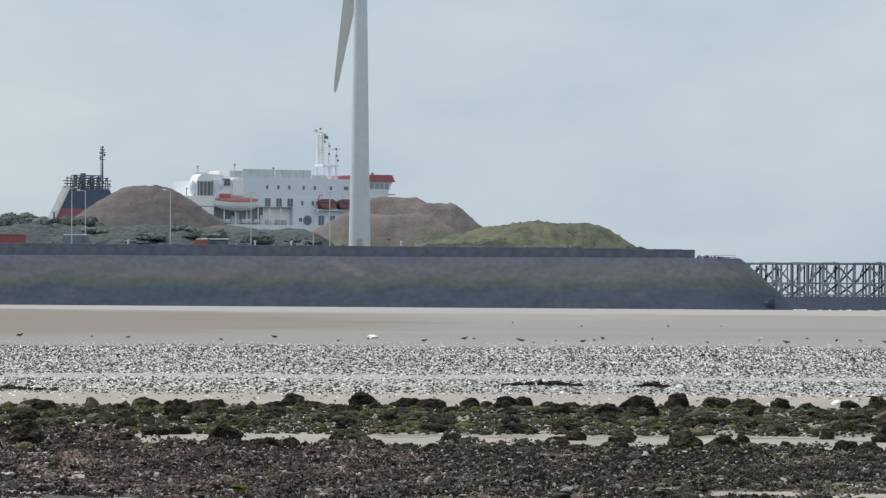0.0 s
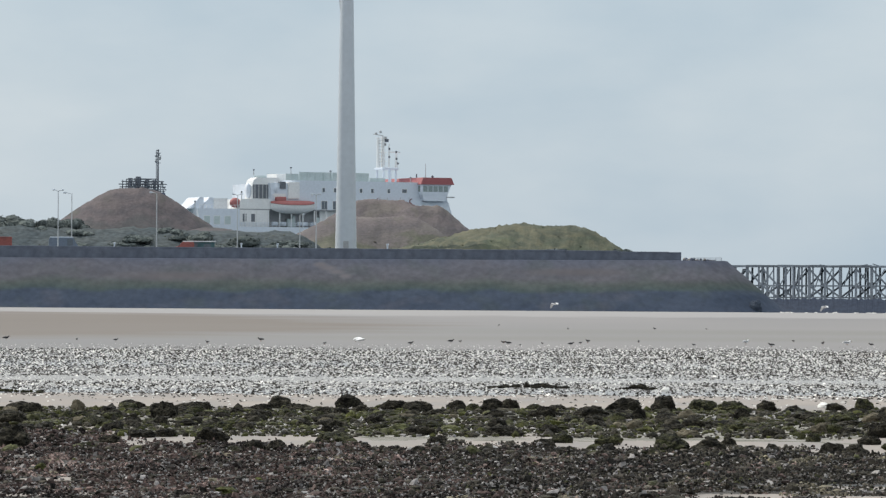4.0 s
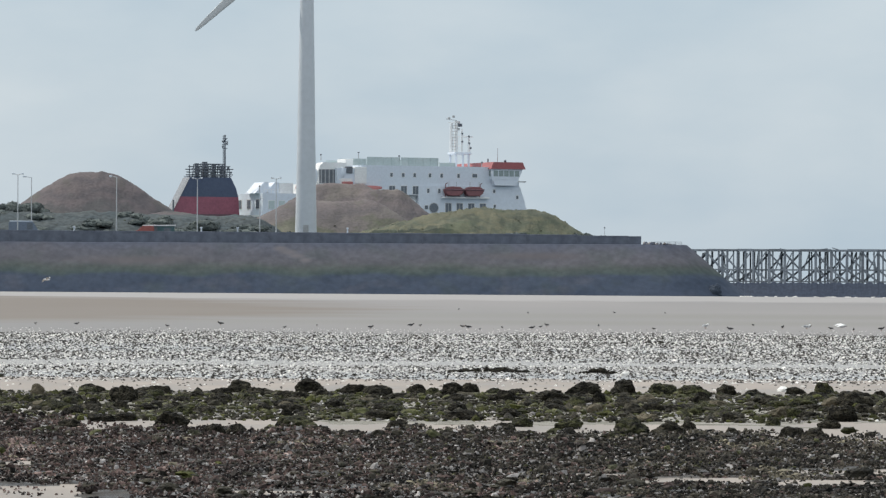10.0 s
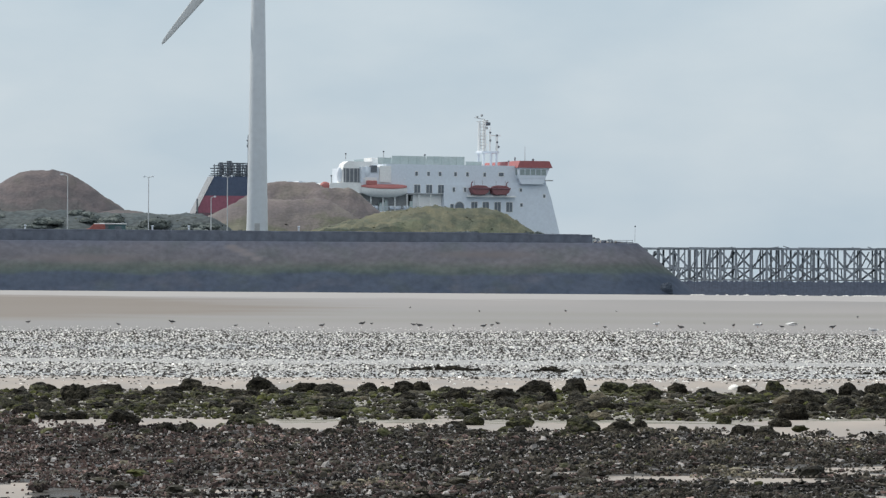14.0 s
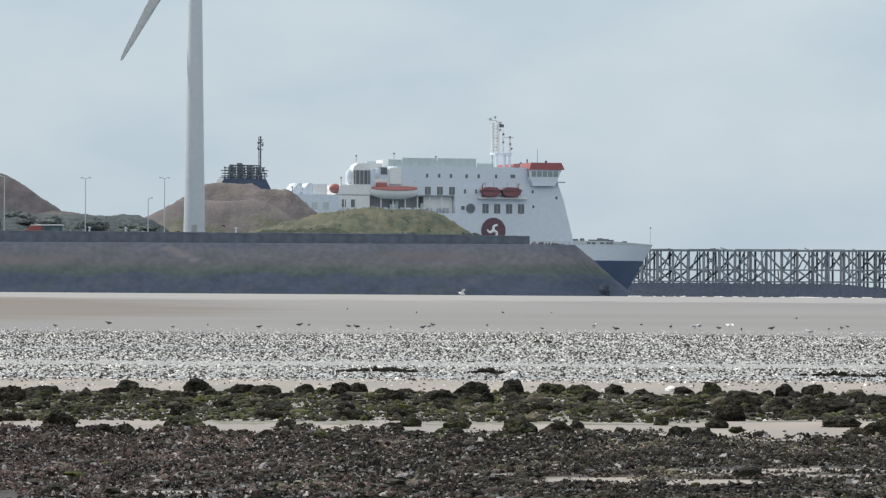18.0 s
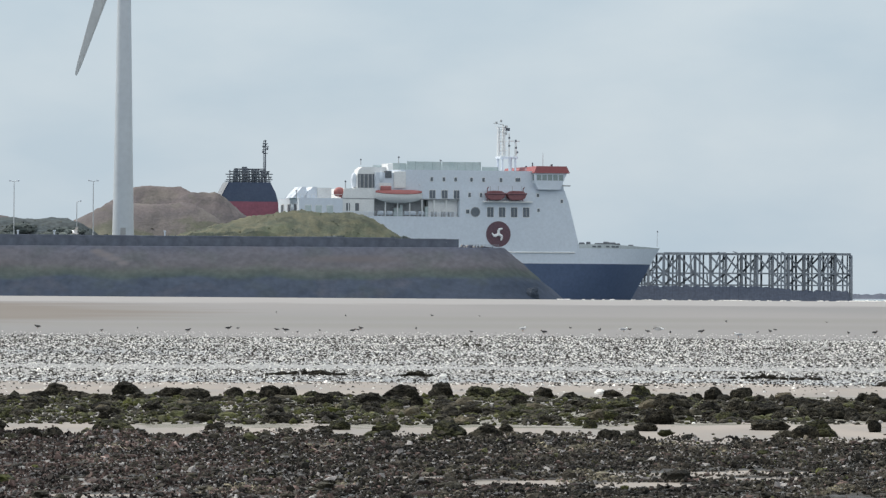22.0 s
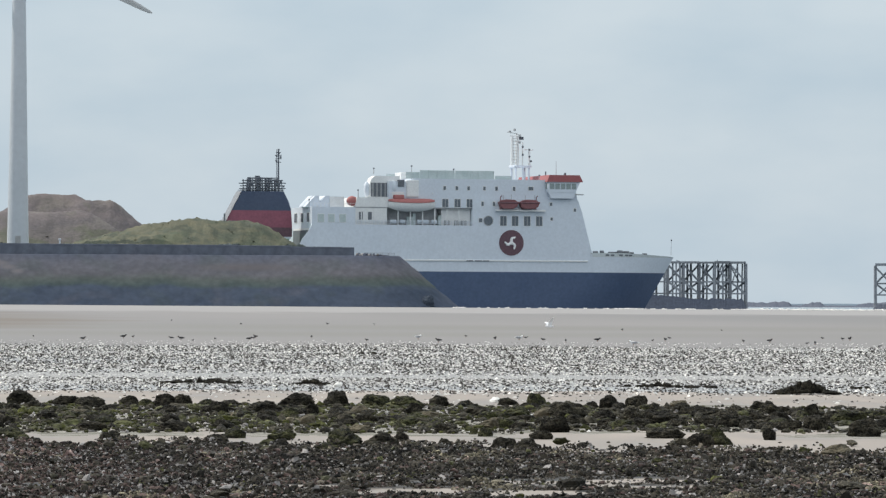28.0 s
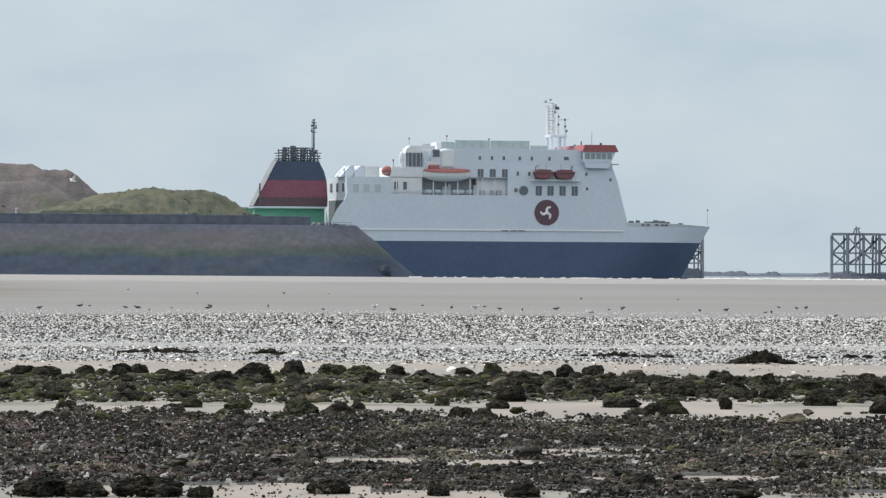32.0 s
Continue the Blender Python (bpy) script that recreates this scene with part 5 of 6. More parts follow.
    part("boat_cradle", box(bmesh.new(), 9.6, 23.0, S - 1.2, S, 26.1, 26.5, 0.05), M_offwhite, ob)

    # open after deck and the funnel on its port side
    part("after_deck", box(bmesh.new(), -62.9, -40.8, S + 0.1, BEAM - 0.1, 14.1, 14.35), M_green, ob)
    part("port_bulwark", box(bmesh.new(), -62.9, -40.8, BEAM - 0.7, BEAM, 14.35, 18.7, 0.05), M_green, ob, "green painted bulwark")
    part("bulwark_cap", box(bmesh.new(), -63.0, -40.6, BEAM - 1.0, BEAM + 0.1, 18.7, 19.1, 0.05), M_white, ob)
    y0, y1 = -2.3, 1.9
    part("funnel_plinth", box(bmesh.new(), -62.5, -43.0, y0 - 0.3, y1 + 0.3, 18.6, 19.1, 0.05), M_white, ob)
    part("funnel_casing", box(bmesh.new(), -61.6, -43.0, y0 + 1.5, y1 - 0.2, 14.3, 18.6), M_green, ob, "green painted casing under the funnel")

    def cut(z):
        aft = -62.3 + (z - 19.1) * 6.2 / 11.8
        fore = -42.6 - 0.10 * max(0, z - 23) - 0.42 * max(0, z - 27.2)
        return aft, fore
    funnel = None
    for name, z0, z1, mat in (("funnel_base_band", 19.1, 21.5, M_maroon), ("funnel_red_band", 21.5, 25.9, M_red), ("funnel_upper_band", 25.9, 28.2, M_navy2), ("funnel_top_band", 28.2, 30.9, M_navy2)):
        a0, b0 = cut(z0)
        a1, b1 = cut(z1)
        band = part(name, slab(bmesh.new(), [(a0, z0), (b0, z0), (b1, z1), (a1, z1)], y0, y1), mat, ob if funnel is None else funnel)
        funnel = funnel or band
    bm = bmesh.new()
    grid_mesh(bm, [[(cut(z)[0] - 0.10 - dx, y, z) for z in (19.2, 25, 30.8)] for dx, y in ((0.02, y0 - 0.3), (0.4, y0 + 0.5), (0.4, y1 - 0.5), (0.02, y1 + 0.1))])
    part("funnel_back", bm, M_backplate, funnel, "pale plating on the back of the funnel")
    part("funnel_ladder", box(bmesh.new(), -60.9, -60.5, y0 - 0.3, y0 - 0.1, 19.2, 25.0), M_dark, funnel)
    for f, y, r, top in ((-53.6, -0.3, 0.55, 34.5), (-51.4, -0.3, 0.7, 34.9), (-49.2, -0.3, 0.34, 34.2), (-48.0, 1.4, 0.36, 34.3), (-50.4, 1.6, 0.5, 34.6), (-46.7, -0.1, 0.3, 34.0)):
        part("exhaust_pipe", rod(bmesh.new(), (f, y, 30.8), (f, y, top), r, n=14), M_black, funnel)
    for z, grow in ((31.6, 1.0), (32.3, 0.8), (33.0, 1.1), (33.7, 0.3), (34.3, -1.2)):
        for y in (-2.2, 2.3):
            part("frame_rail", rod(bmesh.new(), (-54.6 - grow, y, z), (-45.4 + grow, y, z), 0.13, n=6), M_black, funnel)
    for k, f in enumerate(np.arange(-54.6, -45, 0.85)):
        for y in (-2.2, 2.3):
            part("frame_post", rod(bmesh.new(), (f, y, 30.8), (f + 0.3 * math.sin(k * 2.1), y, 33.3 + 1.1 * ((f * 7.3 + y) % 1)), 0.13, n=6), M_black, funnel)
        part("frame_lamp", ball(bmesh.new(), (f + 0.3, -2.3, 32.0 + 1.9 * ((k * 0.37) % 1)), 0.26), M_black, funnel)
    part("frame_platform", box(bmesh.new(), -56.0, -44.8, -2.4, 2.6, 31.1, 31.25), M_black, funnel)
    post = part("aft_mast", rod(bmesh.new(), (-45.75, 0.0, 30.8), (-45.75, 0.0, 41.6), 0.28, 0.16, 8), M_black, ob, "dark signal mast beside the funnel")
    for z, w in ((38.5, 0.7), (39.4, 0.8), (40.3, 0.9), (41.0, 0.7)):
        part("cross_arm", rod(bmesh.new(), (-45.75 - w, 0.0, z), (-45.75 + w, 0.0, z), 0.09, n=6), M_black, post)
    part("ladder", box(bmesh.new(), -45.75 - 0.55, -45.75 - 0.42, -0.06, 0.06, 33.0, 41.8), M_black, post)
    for z in np.arange(33.4, 41.8, 0.55):
        part("ladder_rung", rod(bmesh.new(), (-46.24, 0.0, z), (-45.75, 0.0, z), 0.05, n=5), M_black, post)
    for dx, z in ((-0.6, 38.9), (0.55, 39.8), (0.1, 40.8), (-0.5, 40.2), (0, 41.7)):
        part("mast_light", ball(bmesh.new(), (-45.75 + dx, 0.0, z), 0.3), M_black, post)
    return ob


ferry = make_ferry()


# ---- stones of the foreshore ----
def stone_base(sub):
    if sub == 0:                       # a blunt pebble: a square foot and a smaller crown turned half way round
        lo = [(math.cos(k * math.pi / 2), math.sin(k * math.pi / 2), -0.25) for k in range(4)]
        hi = [(0.62 * math.cos((k + 0.5) * math.pi / 2), 0.62 * math.sin((k + 0.5) * math.pi / 2), 0.8) for k in range(4)]
        v = np.array(lo + hi, float)
        f = np.array([t for k in range(4) for t in ((k, (k + 1) % 4, 4 + k), (4 + k, (k + 1) % 4, 4 + (k + 1) % 4))] + [(4, 5, 6), (4, 6, 7)])
        return v, f
    if sub < 0:                        # a squat heap: a square foot and a blunt ridge
        v = np.array([(1, 0.7, -0.2), (-1, 0.7, -0.2), (-1, -0.7, -0.2), (1, -0.7, -0.2), (-0.45, 0, 0.85), (0.5, 0, 0.7)], float)
        f = np.array([(0, 1, 4), (0, 4, 5), (1, 2, 4), (2, 3, 5), (2, 5, 4), (3, 0, 5)])
        return v, f
    bm = bmesh.new()
    bmesh.ops.create_icosphere(bm, subdivisions=sub, radius=1)
    v = np.array([tuple(p.co) for p in bm.verts])
    f = np.array([[q.index for q in p.verts] for p in bm.faces])
    bm.free()
    return v, f


def many_stones(name, centres, sizes, mats, which, label, category, seed, sub=1, flat=0.6, rough=0.22, smooth=False):
    """A bed of stones as one mesh: each with its own size, turn and dents."""
    rnd = np.random.RandomState(seed)
    v, f = stone_base(sub)
    n = len(centres)
    dent = 1 + rough * rnd.normal(size=(n, len(v)))[:, :, None]
    p = v[None] * dent * sizes[:, None, None] * (1 + 0.35 * rnd.uniform(-1, 1, size=(n, 1, 3))) * np.array((1.15, 1.15, flat))
    a = rnd.uniform(0, 6.283, n)
    c, s = np.cos(a)[:, None], np.sin(a)[:, None]
    x, y = p[:, :, 0] * c - p[:, :, 1] * s, p[:, :, 0] * s + p[:, :, 1] * c
    co = np.stack((x, y, p[:, :, 2]), 2) + centres[:, None, :]
    faces = (f[None] + (np.arange(n) * len(v))[:, None, None]).reshape(-1, 3)
    me = bpy.data.meshes.new(name)
    me.vertices.add(n * len(v))
    me.vertices.foreach_set("co", co.reshape(-1))
    me.loops.add(faces.size)
    me.loops.foreach_set("vertex_index", faces.reshape(-1))
    me.polygons.add(len(faces))
    me.polygons.foreach_set("loop_start", np.arange(len(faces)) * 3)
    for m in mats:
        me.materials.append(m)
    me.polygons.foreach_set("material_index", np.repeat(which, len(f)))
    me.polygons.foreach_set("use_smooth", np.full(len(faces), smooth))
    me.update(calc_edges=True)
    ob = new(name, me)
    return tagged(ob, label, category, kind="stuff")


def polar_scatter(rnd, n, r0, r1, b0=-102.0, b1=192.0):
    b = rnd.uniform(b0, b1, n) / 1000
    far = np.sqrt(rnd.uniform(r0 * r0, r1 * r1, n))
    return far * np.sin(b), far * np.cos(b), far, b * 1000


def make_shingle():
    rnd = np.random.RandomState(11)
    x, y, far, b = polar_scatter(rnd, 200000, 42, 79.5)
    edge = np.array([shingle_edge(k) for k in b])
    bare = np.array([pool(p, q) for p, q in zip(x, y)])
    keep = ((bare < 0.34 + 0.05 * rnd.normal(size=len(x))) | (rnd.rand(len(x)) < 0.07)) & (far < edge + rnd.normal(size=len(x)) * 0.5)
    x, y, b, far = x[keep], y[keep], b[keep], far[keep]
    n = len(x)
    size = (0.0095 + 0.0125 * rnd.rand(n) ** 2 + 0.030 * (rnd.rand(n) < 0.02) * rnd.rand(n)) * (0.55 + far / 110)
    heap = np.array([noise.fractal(Vector((p * 1.5, q * 1.1, 6.0)), 0.7, 2.2, 5) for p, q in zip(x, y)])
    z = np.array([ground_z(p, q) for p, q in zip(x, y)]) + size * 0.4 + (0.15 * np.clip(heap, -0.08, 1) + 0.014) * np.array([heap_by_pools(p, q) for p, q in zip(b, far)])
    side = np.arctan2(x, y) * 1000
    olive = rnd.rand(n) < np.clip(0.5 + (side - 20) / 110 + heap * 0.6, 0.05, 0.95)
    mat_of = np.array([noise.fractal(Vector((p * 0.35, q * 0.9, 11.0)), 0.8, 2.0, 3) for p, q in zip(x, y)])
    green = rnd.rand(n) < np.where(mat_of > 0.42, 0.22, 0.008) * np.clip(0.35 + (side + 20) / 120, 0.2, 1.0)
    pick = np.where(rnd.rand(n) < 0.062 + 0.075 * np.clip((70 - side) / 70, 0, 1), 1, np.where(green, 3, np.where(olive, 2, 0))).astype(np.int32)
    many_stones("shingle", np.stack((x, y, z), 1), size, [M_cobble, M_pale, M_cobble_olive, M_algae], pick, "dark weedy shingle scattered with pale pebbles", "shingle", 1,
                sub=0, flat=1.05, rough=0.3)
    # flat wet slabs and strands of weed lying over the stones
    x, y, far, b = polar_scatter(rnd, 15000, 42, 76)
    keep = (np.array([pool(p, q) for p, q in zip(x, y)]) < 0.28) & (far < np.array([shingle_edge(k) for k in b]) - 0.5)
    x, y, b, far = x[keep], y[keep], b[keep], far[keep]
    n = len(x)
    heap = np.array([noise.fractal(Vector((p * 1.5, q * 1.1, 6.0)), 0.7, 2.2, 5) for p, q in zip(x, y)])
    size = 0.020 + 0.045 * rnd.rand(n) ** 3
    z = np.array([ground_z(p, q) for p, q in zip(x, y)]) + 0.022 + (0.15 * np.clip(heap, -0.08, 1) + 0.014) * np.array([heap_by_pools(p, q) for p, q in zip(b, far)])
    many_stones("weed_slabs", np.stack((x, y, z), 1), size, [M_cobble_olive, M_cobble, M_pale], rnd.choice(3, n, p=(0.62, 0.30, 0.08)).astype(np.int32), "flat stones and strands of dark weed over the shingle", "weed", 14,
                sub=0, flat=0.42, rough=0.3)
    # larger weedy lumps that break the surface of the shingle
    x, y, far, b = polar_scatter(rnd, 620, 43, 71)
    keep = np.array([pool(p, q) < 0.3 for p, q in zip(x, y)])
    x, y = x[keep], y[keep]
    n = len(x)
    size = 0.025 + 0.085 * rnd.rand(n) ** 4
    z = np.array([ground_z(p, q) for p, q in zip(x, y)]) + size * 0.35 + 0.03
    many_stones("weedy_lumps", np.stack((x, y, z), 1), size, [M_boulder, M_green_rock], (rnd.rand(n) < 0.12).astype(np.int32), "weedy lumps of rock standing in the shingle", "rocks", 5, sub=2, flat=0.6, rough=0.16)


make_shingle()


def make_rock_litter():
    rnd = np.random.RandomState(23)
    x, y, far, b = polar_scatter(rnd, 18000, 75.5, 97)
    clump = np.array([noise.fractal(Vector((p * 0.5, q * 0.35, 3.0)), 0.9, 2.0, 3) for p, q in zip(x, y)])
    keep = (rnd.rand(len(x)) < 1 - 0.5 * np.clip((far - 92) / 6, 0, 1)) & (clump + 0.25 * rnd.normal(size=len(x)) > -0.42 + 0.32 * np.clip((b - 80) / 45, 0, 1)) & (far > 76.0 + 1.5 * np.clip((b - 95) / 30, 0, 1))
    x, y, b = x[keep], y[keep], b[keep]
    n = len(x)
    size = 0.018 + 0.038 * rnd.rand(n) ** 2 + 0.06 * rnd.rand(n) * (rnd.rand(n) < 0.14)
    z = np.array([ground_z(p, q) for p, q in zip(x, y)]) + size * 0.25
    green = 0.38 - 0.24 * np.clip((b - 60) / 70, 0, 1)
    pick = np.where((rnd.rand(n) < 0.18) & (size < 0.05), np.where((rnd.rand(n) < 0.25) & (size < 0.034), 3, 2), (rnd.rand(n) < green).astype(int)).astype(np.int32)
    many_stones("small_rocks", np.stack((x, y, z), 1), size, [M_boulder, M_green_rock, M_pale, M_shell_glint], pick, "small weedy rocks and shells between the boulders", "rocks", 2, flat=0.8, rough=0.24)


make_rock_litter()


def make_algae():
    rnd = np.random.RandomState(61)
    x, y, far, b = polar_scatter(rnd, 9000, 77, 95)
    keep = rnd.rand(len(x)) < 0.9 - 0.65 * np.clip((b - 60) / 70, 0, 1)
    x, y = x[keep], y[keep]
    keep = np.array([noise.fractal(Vector((p * 0.45, q * 0.3, 8.0)), 0.9, 2.0, 3) for p, q in zip(x, y)]) > 0.2
    x, y = x[keep], y[keep]
    n = len(x)
    size = 0.022 + 0.045 * rnd.rand(n) ** 2
    z = np.array([ground_z(p, q) for p, q in zip(x, y)]) + size * 0.55
    many_stones("algae_clumps", np.stack((x, y, z), 1), size, [M_algae], np.zeros(n, np.int32), "clumps of bright green algae on low rocks", "algae", 6, sub=1, flat=0.75, rough=0.28)


make_algae()


def cast_cover(x, y, far):
    """How thickly the casts lie: two belts with a bare strip of white glint flecks between them, and smooth damp sand
    before the rocks.
    """
    wave = np.array([noise.fractal(Vector((p * 0.05, q * 0.02, 5.0)), 0.9, 2.0, 3) for p, q in zip(x, y)])
    thin = np.array([noise.fractal(Vector((p * 0.012, q * 0.09, 7.0)), 0.9, 2.0, 3) for p, q in zip(x, y)])
    u = far + 2.2 * wave
    near = np.clip((u - 108.0) / 4.5, 0.07, 1)
    strip = 1 - 0.96 * np.clip(2.0 - np.abs(u - 135.5) / 2.6, 0, 1)
    last = np.clip((238 + 12 * wave - far) / 22, 0, 1)
    return near * strip * last * np.clip(0.95 - 1.0 * np.clip(thin - 0.12, 0, 1), 0.2, 1)


def make_flat_lumps():
    rnd = np.random.RandomState(31)
    x, y, far, b = polar_scatter(rnd, 165000, 100, 264)
    keep = rnd.rand(len(x)) < cast_cover(x, y, far)
    x, y, far = x[keep], y[keep], far[keep]
    n = len(x)
    size = (0.016 + 0.026 * rnd.rand(n) ** 2) * (0.68 + far / 520)
    z = np.array([ground_z(p, q) for p, q in zip(x, y)]) + size * 0.2
    # the white third stands in for sun glints on wet sand
    pick = (rnd.rand(n) < 0.32).astype(np.int32)
    many_stones("worm_casts", np.stack((x, y, z), 1), size, [M_lump, M_shell_glint], pick, "small dark casts and white flecks for glints on the wet flat", "casts", 3, sub=-1, flat=0.95)


make_flat_lumps()


def make_glint_drifts():
    """White flecks put in for sun glints in the strips where the flat has no casts."""
    rnd = np.random.RandomState(37)
    x, y, far, b = polar_scatter(rnd, 60000, 110, 256)
    cover = cast_cover(x, y, far)
    keep = (rnd.rand(len(x)) < (0.9 - cover) * np.where(far > 225, 0.10, np.where(far < 126, 0.12, 1.0))) & (far > 111)
    x, y, far = x[keep], y[keep], far[keep]
    size = (0.011 + 0.017 * rnd.rand(len(x)) ** 2) * (0.5 + far / 290)
    z = np.array([ground_z(p, q) for p, q in zip(x, y)]) + size * 0.15
    many_stones("shell_drifts", np.stack((x, y, z), 1), size, [M_shell_glint, M_lump], (rnd.rand(len(x)) < 0.12).astype(np.int32), "drifts of small white flecks for glints on the wet flat", "shells", 4, sub=-1, flat=0.8)


make_glint_drifts()


def make_tufts():
    """Rough grass tufts and pale rubble on the mounds."""
    rnd = np.random.RandomState(71)
    pts, size, pick = [], [], []
    for (b0, b1, r0, r1, fn), n in zip(HILLS, (500, 61, 60, 121, 700)):
        for k in range(n):
            b, far = rnd.uniform(b0, b1), rnd.uniform(r0, r1)
            z = fn(b, far)
            if z < 10.2 or (n in (61, 121) and z > 13.5 + 2 * rnd.normal()):
                continue
            p = place(b, far)
            s = rnd.uniform(0.08, 0.20)
            pts.append((p.x, p.y, z - s * 0.1))
            size.append(s)
            pick.append(1)
    many_stones("grass_tufts", np.array(pts), np.array(size), [M_leaf, M_grown], np.array(pick, np.int32), "rough tufts of grass and weed on the mounds", "grass", 8, sub=1, flat=0.4, rough=0.3)
    pts, size = [], []
    for k in range(46):
        b = rnd.uniform(56.4, 63.2)
        p = place(b, rnd.uniform(684.5, 689))
        size.append(rnd.uniform(0.08, 0.26) * (1.2 - (b - 56.4) / 12))
        pts.append((p.x, p.y, 9.3 + size[-1] * 0.5))
    many_stones("rubble", np.array(pts), np.array(size), [M_conc, M_pale], (rnd.rand(len(pts)) < 0.3).astype(np.int32), "broken stones along the head of the sea wall", "rubble", 10, sub=1, flat=0.9, rough=0.25)
    pts, size = [], []
    for mid, spread, n in ((-8, 5, 26), (6, 5, 26), (17, 3, 22), (30, 3, 10), (-22, 4, 14), (3, 10, 14)):
        for k in range(n):
            b, far = mid + spread * rnd.normal() * 0.6, rnd.uniform(722, 738)
            p = place(b, far)
            size.append(rnd.uniform(0.10, 0.30))
            pts.append((p.x, p.y, 10.2 + size[-1] * 0.3 + rnd.uniform(0, 0.5)))
    many_stones("rubble", np.array(pts), np.array(size), [M_pale, M_shell_glint], (rnd.rand(len(pts)) < 0.2).astype(np.int32), "pale rubble tipped along the foot of the mounds", "rubble", 9, sub=1, flat=0.6, rough=0.25)


make_tufts()


def make_surf():
    rnd = np.random.RandomState(91)
    pts, size = [], []
    for k in range(3400):
        b, far = rnd.uniform(77, 200), rnd.uniform(650, 660)
        if noise.fractal(Vector((b * 0.55, 0.4, 2.0)), 0.9, 2.0, 3) < (0.2 if b < 143 else -0.45) + 0.1 * rnd.normal():
            continue
        p = place(b, far)
        s = rnd.uniform(0.06, 0.17 + 0.10 * float(ease(140, 146, b)))
        pts.append((p.x, p.y, ground_z(p.x, p.y) + s * 0.15))
        size.append(s)
    many_stones("surf", np.array(pts), np.array(size), [M_shell_glint], np.zeros(len(pts), np.int32), "broken line of white surf along the edge of the bank", "surf", 12, sub=1, flat=0.5, rough=0.25)


make_surf()

BOULDER_MESHES = {}


def boulder_mesh(kind, seed, sub=3):
    key = (kind, seed, sub)
    if key not in BOULDER_MESHES:
        rnd = random.Random(seed)
        bm = bmesh.new()
        bmesh.ops.create_icosphere(bm, subdivisions=sub, radius=1)
        off = Vector((rnd.uniform(0, 50), rnd.uniform(0, 50), rnd.uniform(0, 50)))
        cuts = []                       # flat broken faces
        for _ in range(9):
            n = Vector((rnd.gauss(0, 1), rnd.gauss(0, 1), rnd.gauss(0.15, 0.7))).normalized()
            cuts.append((n, rnd.uniform(0.76, 1.0)))
        for _ in range(2):              # a blunt, sloping top
            cuts.append((Vector((rnd.gauss(0, 0.55), rnd.gauss(0, 0.55), 1)).normalized(), rnd.uniform(0.80, 0.98)))
        for v in bm.verts:
            d = v.co.normalized()
            k = 1.12
            for n, far in cuts:
                c = d.dot(n)
                if c > 0.05:
                    k = min(k, far / c)
            k *= 1 + 0.17 * noise.fractal(d * 1.3 + off, 1.0, 2.0, 3) + 0.14 * noise.fractal(d * 4.0 + off, 0.8, 2.1, 4) - 0.05 * abs(noise.noise(d * 9.0 + off * 2))
            v.co = d * k
            if v.co.z < -0.35:
                v.co.z = -0.35 + (v.co.z + 0.35) * 0.2
        bm.normal_update()
        me = bpy.data.meshes.new("boulder")
        bm.to_mesh(me)
        bm.free()
        me.materials.append({0: M_crust, 1: M_greencrust, 2: M_tancrust, 3: M_shell_glint, 4: M_wetrock}[kind])
        BOULDER_MESHES[key] = me
    return BOULDER_MESHES[key]


BOULDER_TEXT = {0: "dark boulder covered with brown weed on the foreshore", 1: "boulder with bright green algae on the foreshore",
                2: "bare tan boulder half sunk among weedy rocks", 3: "bleached white stone lying on the damp sand",
                4: "dark weedy boulder at the foot of the sea wall"}


def bedded(bearing, far, wide, high, seed):
    p = place(bearing, far)
    return Matrix.Translation((p.x, p.y, ground_z(p.x, p.y) + high * 0.24)) @ \
        Euler((0, 0, seed * 2.4)).to_matrix().to_4x4() @ Matrix.Diagonal((wide / 2, wide / 2 * (0.75 + 0.05 * (seed % 6)), high * 0.84, 1))


def add_boulder(bearing, far, wide, high, kind=0, seed=0, sub=4):
    ob = new("boulder", boulder_mesh(kind, seed % 9, sub))
    ob.matrix_basis = bedded(bearing, far, wide, high, seed)
    return tagged(ob, BOULDER_TEXT[kind], "boulder", "boulders on the foreshore")


BOULDER_ROWS = []
BOULDER_ROWS += [(-89.0, 91.8, 0.63, 0.23, 0), (-77.4, 94.0, 0.29, 0.24, 2), (-71.1, 91.2, 0.34, 0.16, 0), (-66.1, 97.3, 0.36, 0.16, 0), (-58.4, 88.2, 0.53, 0.30, 0), (-51.1, 93.5, 0.64, 0.21, 0),
                 (-45.5, 88.4, 0.39, 0.11, 0), (-36.8, 93.7, 0.53, 0.16, 0), (-33.0, 96.9, 0.51, 0.24, 0), (-91.5, 83.5, 0.52, 0.21, 0), (-96.5, 74.6, 0.26, 0.22, 0), (-91.8, 69.9, 0.56, 0.35, 0),
                 (-82.0, 70.3, 0.42, 0.19, 0), (-59.2, 83.2, 0.23, 0.15, 0), (-63.6, 75.6, 0.49, 0.13, 0), (-58.0, 76.0, 0.34, 0.13, 0), (-48.4, 72.4, 0.52, 0.25, 0), (-69.9, 71.8, 0.40, 0.14, 0),
                 (-38.6, 67.7, 0.36, 0.19, 0)]
